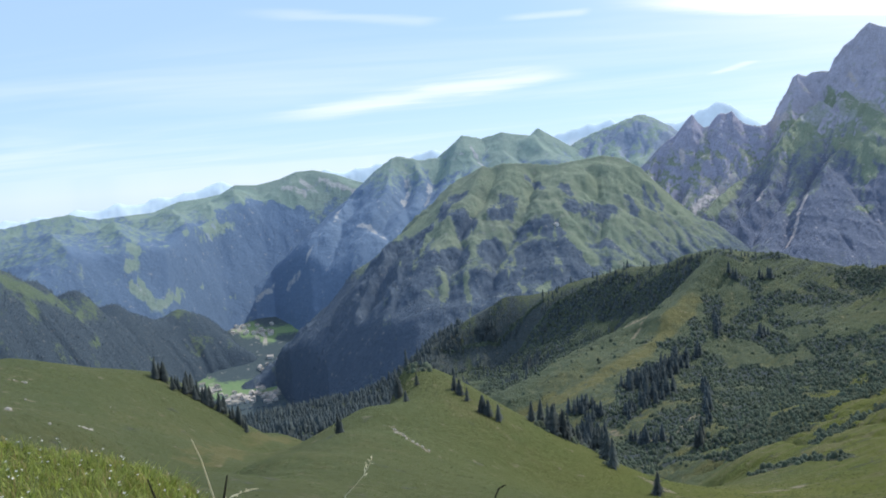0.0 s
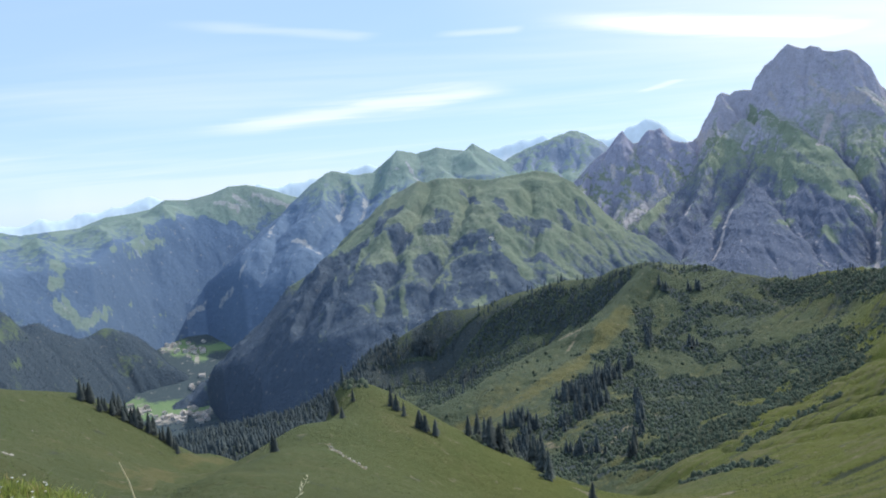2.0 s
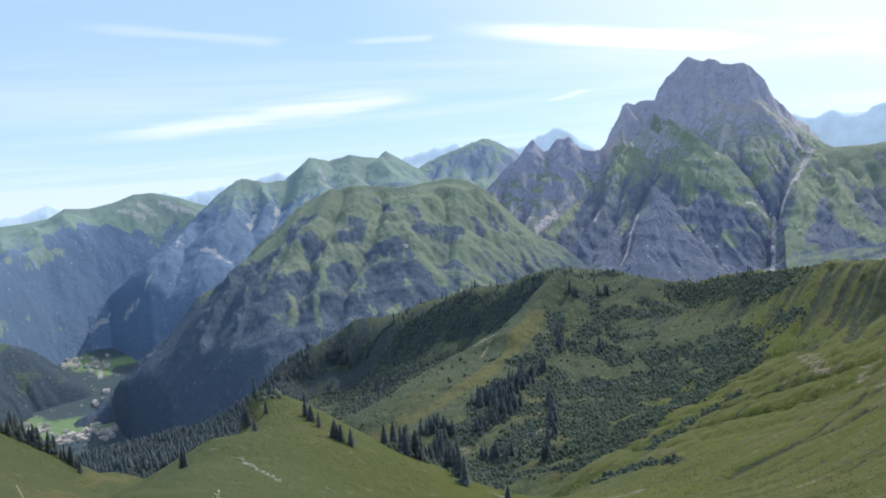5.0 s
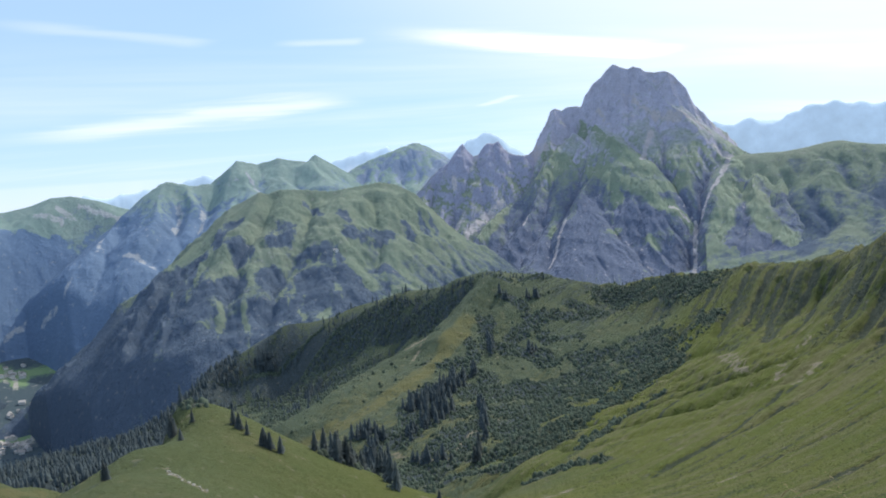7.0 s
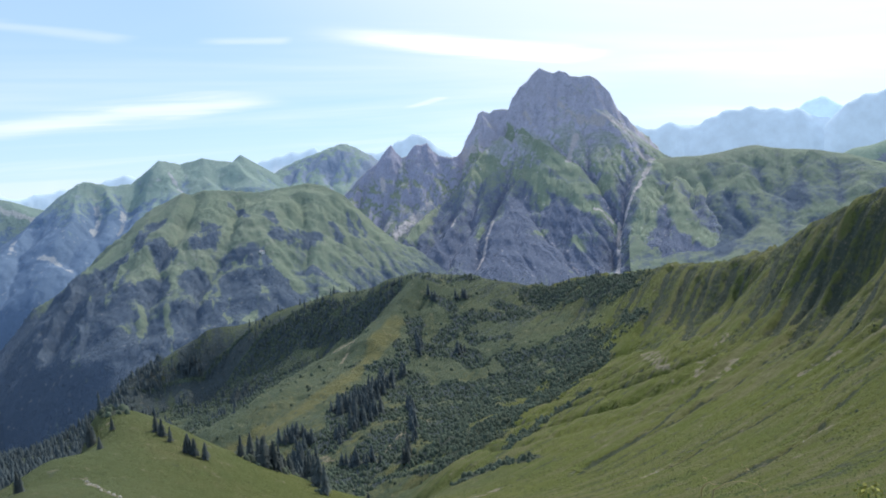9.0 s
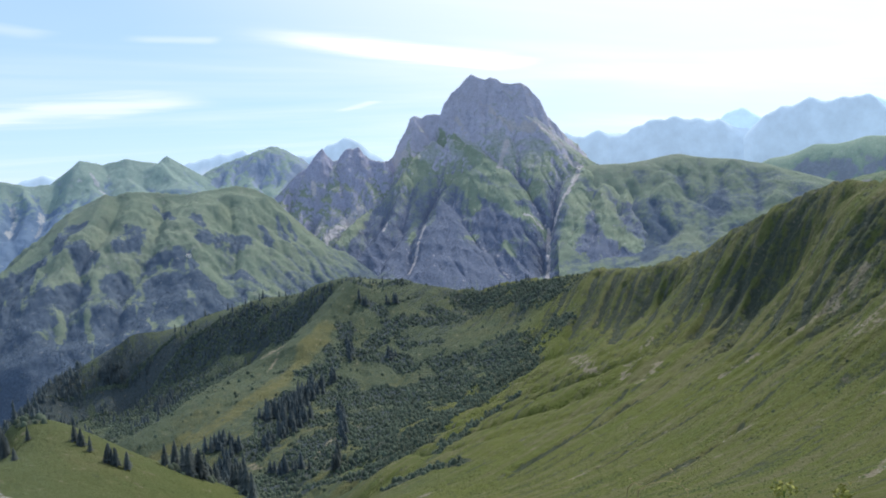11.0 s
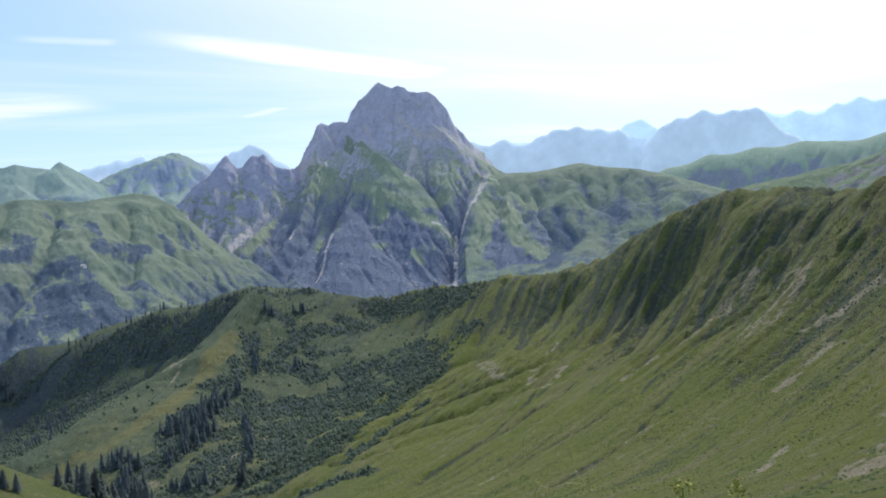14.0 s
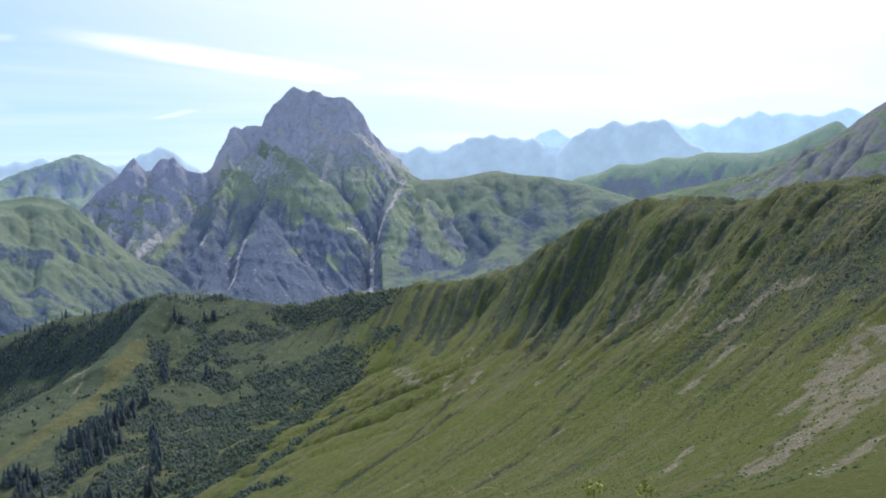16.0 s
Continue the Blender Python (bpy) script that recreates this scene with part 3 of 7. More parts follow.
FAR_LEFT_FACE = [(-2669, 3756, -350), (-2179, 4060, -350), (-1876, 4208, -350), (-1515, 4351, -350), (-1263, 4431, -350), (-1121, 4469, -350), (-634, 4564, -350), (-337, 4595, -350), (-112, 4606, -350), (61, 4607, -350), (247, 4601, -350)]
FAR_LEFT = [FAR_LEFT_CREST, FAR_LEFT_BACK, FAR_LEFT_FACE]
FAR_SNOW_CREST = [(596, 4813, 73.7), (714, 4797, 136), (812, 4782, 160.2), (893, 4767, 179.1), (1020, 4742, 196.7), (1073, 4730, 156.2), (1201, 4699, 134.9), (1322, 4666, 149.1), (1486, 4617, 199.3), (1593, 4581, 244.3), (1669, 4554, 199), (1775, 4514, 113.9), (1878, 4472, 23.8)]
FAR_SNOW_BACK = [(603, 4873, 13.7), (723, 4856, 76), (822, 4841, 100.2), (904, 4826, 119.1), (1032, 4800, 136.7), (1087, 4788, 96.2), (1216, 4757, 74.9), (1339, 4724, 89.1), (1504, 4674, 139.3), (1613, 4638, 184.3), (1690, 4610, 139), (1797, 4569, 53.9), (1902, 4527, -36.2)]
FAR_SNOW_FACE = [(566, 4573, -350), (771, 4542, -350), (969, 4504, -350), (1141, 4464, -350), (1411, 4386, -350), (1586, 4326, -350), (1784, 4248, -350), (1784, 4248, -350)]
FAR_SNOW = [FAR_SNOW_CREST, FAR_SNOW_BACK, FAR_SNOW_FACE]
FAR_RIGHT_CREST = [(2599, 4035, 118.6), (2711, 3961, 189.1), (2777, 3915, 161.5), (2858, 3857, 197.7), (3023, 3729, 197.5), (3098, 3667, 236.1), (3193, 3584, 243.5), (3284, 3500, 225.4), (3373, 3416, 210.5), (3477, 3309, 143.8)]
FAR_RIGHT_BACK = [(2632, 4086, 58.6), (2745, 4010, 129.1), (2812, 3964, 101.5), (2893, 3905, 137.7), (3061, 3775, 137.5), (3136, 3713, 176.1), (3233, 3629, 183.5), (3326, 3544, 165.4), (3415, 3458, 150.5), (3521, 3350, 83.8)]
FAR_RIGHT_FACE = [(2469, 3834, -350), (2638, 3719, -350), (2872, 3542, -350), (3033, 3405, -350), (3204, 3245, -350), (3303, 3144, -350)]
FAR_RIGHT = [FAR_RIGHT_CREST, FAR_RIGHT_BACK, FAR_RIGHT_FACE]
FAR_TABLE_CREST = [(3411, 3233, 144.6), (3455, 3186, 205.1), (3519, 3116, 250.9), (3604, 3016, 284.8), (3697, 2902, 273.8), (3770, 2806, 279.3), (3805, 2759, 226.8), (3889, 2639, 105.8), (3953, 2543, 18.2)]
FAR_TABLE_BACK = [(3455, 3275, 84.6), (3499, 3227, 145.1), (3564, 3155, 190.9), (3650, 3055, 224.8), (3744, 2940, 213.8), (3818, 2842, 219.3), (3854, 2794, 166.8), (3938, 2673, 45.8), (4003, 2576, -41.8)]
FAR_TABLE_FACE = [(3240, 3072, -350), (3343, 2960, -350), (3512, 2757, -350), (3615, 2621, -350), (3755, 2416, -350), (3755, 2416, -350)]
FAR_TABLE = [FAR_TABLE_CREST, FAR_TABLE_BACK, FAR_TABLE_FACE]
FAR_PALE_CREST = [(3379, 3521, 166.9), (3452, 3450, 241.7), (3514, 3386, 267.2), (3570, 3327, 214.1), (3758, 3113, 255.5), (3933, 2889, 269.1), (4039, 2739, 258.5), (4137, 2588, 275.8), (4198, 2488, 305.4), (4269, 2364, 289.6), (4322, 2266, 269.9), (4372, 2168, 271.3), (4407, 2095, 292.2), (4471, 1956, 263.3), (4592, 1652, 252.4)]
FAR_PALE_BACK = [(3421, 3564, 106.9), (3494, 3492, 181.7), (3558, 3427, 207.2), (3614, 3368, 154.1), (3804, 3151, 195.5), (3981, 2925, 209.1), (4088, 2773, 198.5), (4188, 2620, 215.8), (4250, 2519, 245.4), (4322, 2393, 229.6), (4375, 2294, 209.9), (4426, 2194, 211.3), (4462, 2121, 232.2), (4526, 1981, 203.3), (4648, 1672, 192.4)]
FAR_PALE_FACE = [(3210, 3345, -350), (3339, 3216, -350), (3570, 2957, -350), (3837, 2602, -350), (3988, 2364, -350), (4106, 2152, -350), (4187, 1990, -350), (4362, 1569, -350), (4362, 1569, -350)]
FAR_PALE = [FAR_PALE_CREST, FAR_PALE_BACK, FAR_PALE_FACE]
FRONT_MOUNTAIN_CREST = [(926, 3272, -305.3), (880, 3253, -200.8), (839, 3233, -103.6), (797, 3213, -61), (716, 3201, -16.2), (644, 3186, -2), (574, 3179, -14.6), (460, 3167, -27.8), (351, 3160, -10.7), (223, 3142, -5.1), (167, 3126, -32.4), (111, 3098, -69.4), (25, 3050, -120.4), (-80, 3019, -190.3), (-182, 3014, -259.9), (-282, 3007, -328), (-342, 2980, -353), (-369, 2947, -416), (-465, 2873, -517), (-559, 2795, -578)]
PEAK_RIDGES = [([(1677, 3556, 162), (1726, 3444, 85), (1762, 3326, 5), (1791, 3183, -89), (1823, 3053, -154), (1830, 2860, -274), (1792, 2714, -393)], 1.375), ([(1677, 3556, 162), (1594, 3533, 98), (1501, 3496, 29), (1422, 3407, -71), (1307, 3281, -186), (1157, 3167, -289), (1008, 3050, -404)], 1.265), ([(1663, 3332, -26), (1535, 3217, -131), (1441, 3022, -286), (1333, 2852, -443)], 0.88), ([(1777, 3163, -121), (1708, 3027, -216), (1653, 2875, -322), (1653, 2698, -432)], 0.99), ([(1901, 3588, 463), (1876, 3533, 303), (1792, 3527, 212), (1784, 3459, 83)], 1.65), ([(2017, 3523, 431), (1946, 3495, 290), (1940, 3434, 152), (1935, 3331, 14), (1940, 3188, -118)], 1.32), ([(2122, 3442, 403), (2126, 3374, 248), (2112, 3307, 112), (2066, 3204, -46), (2026, 3096, -176)], 1.265), ([(2212, 3338, 174), (2220, 3245, 62), (2212, 3153, -19)], 1.43), ([(2208, 3058, -43), (2075, 2937, -150), (1944, 2785, -277), (1786, 2621, -418)], 0.88), ([(2224, 2947, -82), (2120, 2825, -178), (1969, 2668, -297), (1809, 2508, -421)], 0.825), ([(2278, 2885, -111), (2193, 2749, -206), (2033, 2589, -322)], 0.825), ([(1283, 3462, -155), (1156, 3363, -212), (1034, 3252, -305), (917, 3128, -412)], 1.1), ([(1625, 3659, 273), (1572, 3604, 163), (1504, 3564, 71)], 1.76)]
PEAK_GULLIES = [([(1489, 3691), (1411, 3627), (1318, 3543), (1161, 3471), (1021, 3381), (913, 3296), (803, 3184)], 75), ([(1755, 3594), (1814, 3498), (1860, 3346), (1899, 3175), (1902, 2966), (1752, 2749)], 42), ([(2197, 3145), (2064, 3071), (1939, 2962), (1828, 2843), (1748, 2742)], 75), ([(1520, 3294), (1368, 3143), (1243, 2971)], 45)]
TWIN_RIDGES = [([(1181, 3776, 113), (1108, 3689, 4), (1008, 3585, -141), (912, 3454, -285)], 1.485), ([(1313, 3715, 104), (1255, 3633, -8), (1131, 3531, -156), (1032, 3461, -247)], 1.485), ([(1043, 3783, 6), (955, 3691, -85), (905, 3497, -257)], 1.43), ([(1382, 3664, 41), (1363, 3603, -11), (1268, 3544, -123)], 1.43)]
TWIN_GULLIES = [([(1254, 3769), (1146, 3644), (996, 3472)], 60)]
FRONT_RIDGES = [([(172, 3135, -9), (106, 2988, -104), (37, 2780, -228), (-25, 2610, -319), (-69, 2429, -395), (-97, 2248, -475)], 0.42), ([(296, 3126, -32), (238, 2980, -115), (174, 2785, -220), (116, 2617, -295), (66, 2449, -377), (33, 2290, -447)], 0.42), ([(511, 3128, -27), (392, 2984, -85), (323, 2852, -178), (349, 2738, -222), (322, 2600, -293), (218, 2450, -364)], 0.4), ([(606, 3122, -26), (492, 2959, -114), (467, 2751, -243), (423, 2606, -321), (338, 2477, -379)], 0.4), ([(673, 3129, -53), (679, 2953, -150), (658, 2804, -243), (587, 2676, -334)], 1.3), ([(55, 3080, -86), (-38, 2900, -190), (-121, 2727, -286), (-186, 2573, -372), (-210, 2411, -465)], 1.1), ([(-80, 3019, -184), (-183, 2874, -257), (-259, 2728, -351), (-308, 2582, -435)], 1.3)]
FRONT_GULLIES = [([(216, 3113), (151, 2916), (54, 2719), (-5, 2450)], 45), ([(360, 3109), (273, 2817), (176, 2634), (120, 2417)], 40), ([(593, 3053), (543, 2798), (484, 2636)], 45)]
GREY_RIDGES = [([(-235, 4294, 42), (-284, 4040, -106), (-327, 3816, -254), (-458, 3571, -424), (-561, 3353, -562), (-623, 3200, -641)], 0.68), ([(-112, 4299, 32), (-66, 4119, -75), (-153, 3897, -248), (-290, 3689, -376)], 0.68), ([(145, 4388, 127), (181, 4216, 20), (84, 4099, -53), (-29, 3960, -152)], 0.62), ([(310, 4369, 102), (381, 4213, 25), (338, 4116, -45)], 0.66), ([(520, 4369, 135), (563, 4223, 55), (562, 4142, -4)], 0.68), ([(-472, 4173, -121), (-555, 3982, -219), (-656, 3763, -378), (-760, 3580, -497), (-828, 3442, -570)], 0.68), ([(-665, 4025, -308), (-735, 3830, -406), (-826, 3648, -527), (-883, 3531, -582)], 0.68)]
GREY_GULLIES = [([(-164, 4257), (-192, 4045), (-295, 3839)], 80), ([(37, 4330), (-40, 4160), (-87, 4019)], 70)]
LEFT_RIDGES = [([(-1105, 4383, -35), (-998, 4131, -135), (-903, 3897, -264), (-818, 3608, -421), (-761, 3365, -529)], 0.5), ([(-1348, 4083, -98), (-1221, 3862, -181), (-1125, 3630, -296), (-1026, 3367, -415), (-954, 3159, -504)], 0.48), ([(-1507, 3705, -133), (-1363, 3494, -213), (-1262, 3318, -295), (-1148, 3094, -384), (-1049, 2896, -466)], 0.48), ([(-797, 4571, 6), (-702, 4394, -98), (-765, 4181, -215), (-771, 3925, -333), (-758, 3642, -482), (-753, 3469, -558)], 0.55), ([(-678, 4600, 9), (-562, 4485, -67), (-582, 4341, -151)], 0.55), ([(-1212, 4230, -79), (-1099, 4002, -175), (-1004, 3769, -296), (-898, 3486, -421), (-833, 3265, -527)], 0.5), ([(-1701, 3510, -137), (-1511, 3268, -222), (-1351, 3065, -319), (-1177, 2759, -408)], 0.48)]
GREY_FOOT = [(-814, 3763), (-578, 3452), (-345, 3282), (230, 3292), (769, 3619)]
FRONT_FOOT = [(0, 1800), (-140, 1995), (-368, 2321), (-538, 2646), (-681, 3045)]
LEFT_FOOT = [(-1705, 2346), (-1359, 2786), (-1107, 3215), (-1002, 3614), (-844, 3808), (-557, 3961)]
# Cover of the land: lines in plan and their half-widths in metres.
PEAK_GRASS = [([(1727, 3621), (1773, 3447), (1794, 3272), (1810, 3153)], 13.2), ([(1666, 3367), (1711, 3208), (1767, 3086), (1812, 2976), (1862, 2926)], 20.1), ([(1415, 3557), (1386, 3603), (1194, 3392), (1096, 3307)], 14.3), ([(1552, 3011), (1613, 2998)], 8.8), ([(1658, 2890), (1678, 2851)], 14.3), ([(1647, 2767), (1687, 2668)], 11), ([(1798, 2710), (1793, 2645)], 13.9), ([(2108, 2973), (1978, 2839), (1877, 2762)], 27.1), ([(2143, 2898), (2055, 2673), (2067, 2583)], 29.6), ([(2216, 3033), (2254, 2843)], 25.5), ([(1528, 3562), (1565, 3458), (1468, 3440)], 14.8), ([(1374, 3193), (1312, 3115)], 8.9), ([(1827, 3088), (1940, 3056)], 15.6), ([(1657, 3047), (1661, 3199)], 10.7)]
PEAK_BARE = [([(1949, 3479), (1992, 3427)], 6.1), ([(1994, 3417), (2069, 3334), (2148, 3284), (2215, 3268)], 12.1), ([(1975, 3354), (1891, 3282), (1842, 3237)], 7.3), ([(1805, 3556), (1814, 3516)], 6.1), ([(2185, 3182), (2232, 3139), (2106, 3032)], 10.2), ([(2106, 3032), (1989, 2957), (1902, 2900)], 5.5), ([(1897, 2922), (1817, 2812), (1710, 2662)], 6.4), ([(1421, 3146), (1374, 3106), (1311, 3020), (1251, 2958)], 5.1), ([(1473, 3723), (1445, 3588), (1440, 3693)], 12.1), ([(1538, 3723), (1532, 3569)], 10.6), ([(1816, 2983), (1862, 2926)], 5.3), ([(1313, 3287), (1257, 3224)], 4)]
PEAK_WOOD = [([(1315, 2957), (1470, 2865), (1618, 2765)], 53.8), ([(1396, 3017), (1435, 2847)], 43.5), ([(1848, 2627), (1967, 2600)], 39.7), ([(1631, 3051), (1719, 2966)], 30.7), ([(1106, 3177), (1283, 3110)], 41.2), ([(1568, 3138), (1379, 3033)], 34.3)]
TWIN_BARE = [([(1260, 3492), (1136, 3458), (1050, 3410), (972, 3375), (911, 3350)], 14), ([(1064, 3380), (975, 3316)], 9.8), ([(1089, 3507), (1004, 3465), (945, 3407)], 12.1), ([(1097, 3663), (1091, 3632)], 8.5)]
FRONT_WOOD = [([(233, 2933), (204, 2839)], 22.6), ([(276, 2736), (346, 2744), (363, 2694)], 18.4), ([(468, 2815), (539, 2811), (584, 2835)], 25.6), ([(385, 2585), (412, 2516), (372, 2442)], 29.8), ([(307, 2612), (298, 2468)], 22.8), ([(261, 2641), (250, 2465)], 14.3), ([(151, 2666), (173, 2608)], 22.1), ([(89, 2500), (92, 2372)], 17.7), ([(-68, 2605), (-23, 2630), (38, 2654)], 23.4), ([(-58, 2413), (-86, 2340)], 31.8), ([(16, 2494), (12, 2334)], 10.8), ([(70, 2837), (96, 2788)], 20.4), ([(519, 2652), (570, 2641)], 16.6), ([(670, 2939), (667, 2857)], 9.9), ([(773, 3012), (758, 2900)], 11.9), ([(344, 3083), (380, 2925)], 8.4), ([(424, 2968), (464, 2881)], 8.2), ([(64, 3013), (-11, 2870), (-77, 2853)], 17.9), ([(161, 2489), (123, 2339)], 17.5), ([(208, 2533), (179, 2359)], 12.3)]
FRONT_WOOD_LOW = [([(-223, 2749), (-345, 2744)], 80.8), ([(-104, 2348), (25, 2294)], 72.8), ([(-144, 2866), (-222, 2781)], 26.6), ([(-435, 2812), (-514, 2783)], 89), ([(-287, 2510), (-205, 2309)], 75.9), ([(-258, 2649), (-140, 2554)], 60)]
FRONT_OPEN = [([(309, 2837), (437, 2756), (436, 2626), (464, 2564)], 15.3), ([(107, 2884), (185, 2992), (284, 3041)], 18), ([(-11, 2574), (-7, 2334)], 7.4), ([(61, 2517), (52, 2317)], 9.4), ([(196, 2591), (163, 2368)], 4.3), ([(237, 2531), (223, 2380)], 4.3), ([(354, 2509), (361, 2468)], 6.5), ([(312, 2458), (281, 2365)], 6.3), ([(-10, 2886), (-80, 2725)], 7.3), ([(-112, 2507), (-43, 2470)], 4.3), ([(560, 2741), (589, 2645), (633, 2610)], 17.7), ([(519, 2513), (605, 2576)], 10.1), ([(260, 3131), (644, 3157)], 15.1), ([(763, 3130), (772, 2880)], 6.7), ([(664, 2989), (649, 2796)], 6.4)]
GREY_BARE = [([(-167, 4233), (-155, 4161), (-187, 4064)], 9.3), ([(-45, 4188), (-72, 3955)], 9.1), ([(-397, 3872), (-331, 3838), (-275, 3754)], 8.6), ([(-511, 4084), (-527, 3993)], 6.8), ([(-631, 3824), (-646, 3798)], 6.5), ([(-853, 3969), (-935, 3918)], 6.8), ([(-692, 3806), (-767, 3865)], 6.5), ([(127, 4274), (127, 4274)], 7.1), ([(184, 4312), (242, 4173)], 7.1)]
GREY_GRASS = [([(125, 4314), (86, 4227), (-6, 4260)], 25.8), ([(248, 4365), (394, 4314), (564, 4231)], 24.3), ([(-58, 4356), (57, 4252)], 16.7), ([(-207, 4287), (-91, 4243)], 11.1)]
GREY_WOOD = [([(-341, 3797), (-576, 3687), (-800, 3866)], 72.6), ([(-184, 3832), (-336, 3588), (-496, 3545)], 69.6), ([(-515, 3963), (-733, 3871), (-964, 3903)], 57.7)]
LEFT_OPEN = [([(-1345, 3498), (-1236, 3648)], 11.9), ([(-1200, 3820), (-1146, 3995), (-1060, 4126)], 14.4), ([(-1360, 3398), (-1321, 3439)], 9), ([(-1359, 3321), (-1317, 3381)], 7.5), ([(-1303, 3360), (-1244, 3400)], 16.4), ([(-1285, 3410), (-1272, 3398)], 10.1), ([(-1224, 3398), (-1159, 3556)], 10.2), ([(-1126, 3692), (-1099, 3767)], 6.8), ([(-1085, 3679), (-1005, 3876)], 8.2), ([(-1545, 4064), (-1329, 4232), (-1150, 4193)], 18.3), ([(-998, 4404), (-796, 4405), (-627, 4480)], 15.7), ([(-1717, 3855), (-1497, 3679)], 17.1), ([(-1075, 4370), (-1025, 4258)], 12.4)]
LEFT_BARE = [([(-758, 4517), (-686, 4496)], 10.2), ([(-658, 4557), (-447, 4518)], 10.2), ([(-857, 4458), (-742, 4463)], 10.1)]
LEFT_WOOD = [([(-1455, 3324), (-1382, 3337)], 36.3), ([(-1251, 3533), (-1107, 3948)], 48.1), ([(-1202, 3575), (-1014, 3948)], 48.1), ([(-971, 4214), (-788, 4276)], 62.8), ([(-1032, 4100), (-904, 4032)], 51.2), ([(-1174, 3845), (-1032, 4100)], 23)]
SNOW = [([(731, 4683), (808, 4671)], 29.7), ([(691, 4689), (728, 4684)], 19.8), ([(891, 4655), (956, 4642)], 16.5), ([(810, 4670), (875, 4659)], 13.2), ([(1509, 4493), (1536, 4484)], 9.9)]
BARE_NEAR = [([(446.2, 306), (412.7, 291), (390.3, 288.8), (374.2, 292.6)], 4.2), ([(453.5, 344.4), (428.9, 353.8), (401.9, 355.4)], 2.7), ([(322.8, 207.1), (303.7, 206), (286.1, 205.1)], 2.3), ([(364.4, 207.8), (349, 216.2), (345.5, 232.5)], 2.3), ([(252.6, 110), (243.5, 115.5), (209.5, 109.8)], 5.4), ([(218.2, 95), (183.4, 88.2), (167.2, 90.2), (154.8, 90.9)], 5.3), ([(213.3, 105.6), (178.3, 94.9)], 2.4), ([(147.8, 65.1), (103.5, 53.5)], 1.3), ([(199.5, 140.4), (170.5, 126.9)], 1.6), ([(356.9, 187.1), (359.2, 204.8)], 2.8), ([(413.6, 511.8), (369.9, 479.4)], 3.1), ([(425.2, 619), (377.3, 529.9)], 4.4), ([(433.5, 520.7), (394.1, 502.4)], 2.3), ([(273.1, 336), (221, 331.6)], 0.9), ([(269.6, 123.3), (267.2, 117.8)], 1.8), ([(393, 367.4), (366.6, 373)], 2.9)]
BARE_SPUR = [([(-28.9, 341.8), (-20.2, 310.8), (-12.1, 291.7)], 1.1), ([(-180.7, 322.8), (-173.6, 321.7)], 1), ([(-157.7, 292.7), (-155.1, 290.7)], 0.9), ([(-112.7, 214.7), (-111, 215.6)], 0.7), ([(-142.5, 325.1), (-140.3, 327.7)], 1), ([(-107.6, 227.3), (-122.1, 261.9)], 0.6), ([(-146.5, 259.5), (-124.6, 221.9)], 1)]
BARE_RIDGE = [([(244, 993), (214, 986)], 4.9), ([(133.9, 723.7), (139.9, 704.2), (159.9, 683), (175.1, 659.1)], 1.5), ([(87.7, 379.5), (91, 366.4), (95.9, 355.8)], 1.6), ([(234.5, 729.2), (188.2, 678.9)], 2), ([(193.6, 635.2), (205.6, 629.8)], 1.8), ([(146.8, 393), (181.7, 421)], 1.8)]
DRY = [([(67, 805), (118, 813), (182, 861), (248, 933), (306, 998)], 11.3), ([(-96.3, 286.8), (-99.7, 348.5)], 5.1), ([(-104.2, 384.6), (-100.4, 455)], 4.2), ([(303.5, 413), (360.8, 429)], 7.4), ([(321.3, 225.5), (331, 210.9)], 4.9)]
FLUTES = [([(572.5, 827.2), (523.1, 790.6), (488.1, 772.8), (450.7, 748.8)], 5.9), ([(568.8, 778.3), (537.2, 751.8), (506, 729.7), (480.2, 708.6)], 5.7), ([(578.6, 751), (543.1, 725.2), (504.6, 698.9)], 5.7), ([(562.5, 717.9), (531.1, 699.2), (499.2, 678)], 4.3), ([(590.6, 723.6), (552.4, 700.4), (523.4, 682.4), (445.3, 593.5)], 5.4), ([(583.6, 685.1), (555.8, 674.5), (518.1, 658.7), (438.1, 576.4)], 6.4), ([(590.7, 668.4), (567.5, 659.4), (466.8, 563.9), (439.6, 552.4)], 6.1), ([(504.1, 544.5), (473.8, 531.4), (444.7, 511.8)], 4.5), ([(573.7, 608.1), (499.4, 546.1), (466.6, 529.9)], 5.3), ([(540, 543.3), (510.8, 532.6), (484.7, 524.3), (460.5, 513.9)], 5.1), ([(509.9, 496.9), (488.4, 498.7), (464.3, 491.4), (441.9, 479.4)], 5.2), ([(516.7, 486.9), (502.6, 490.1), (481.2, 486.1), (460.1, 476)], 5.3), ([(460.9, 458.3), (437.6, 453.2), (422.5, 445.5)], 4), ([(495.8, 468.3), (435.1, 430.4), (409.1, 416.8)], 4.4)]
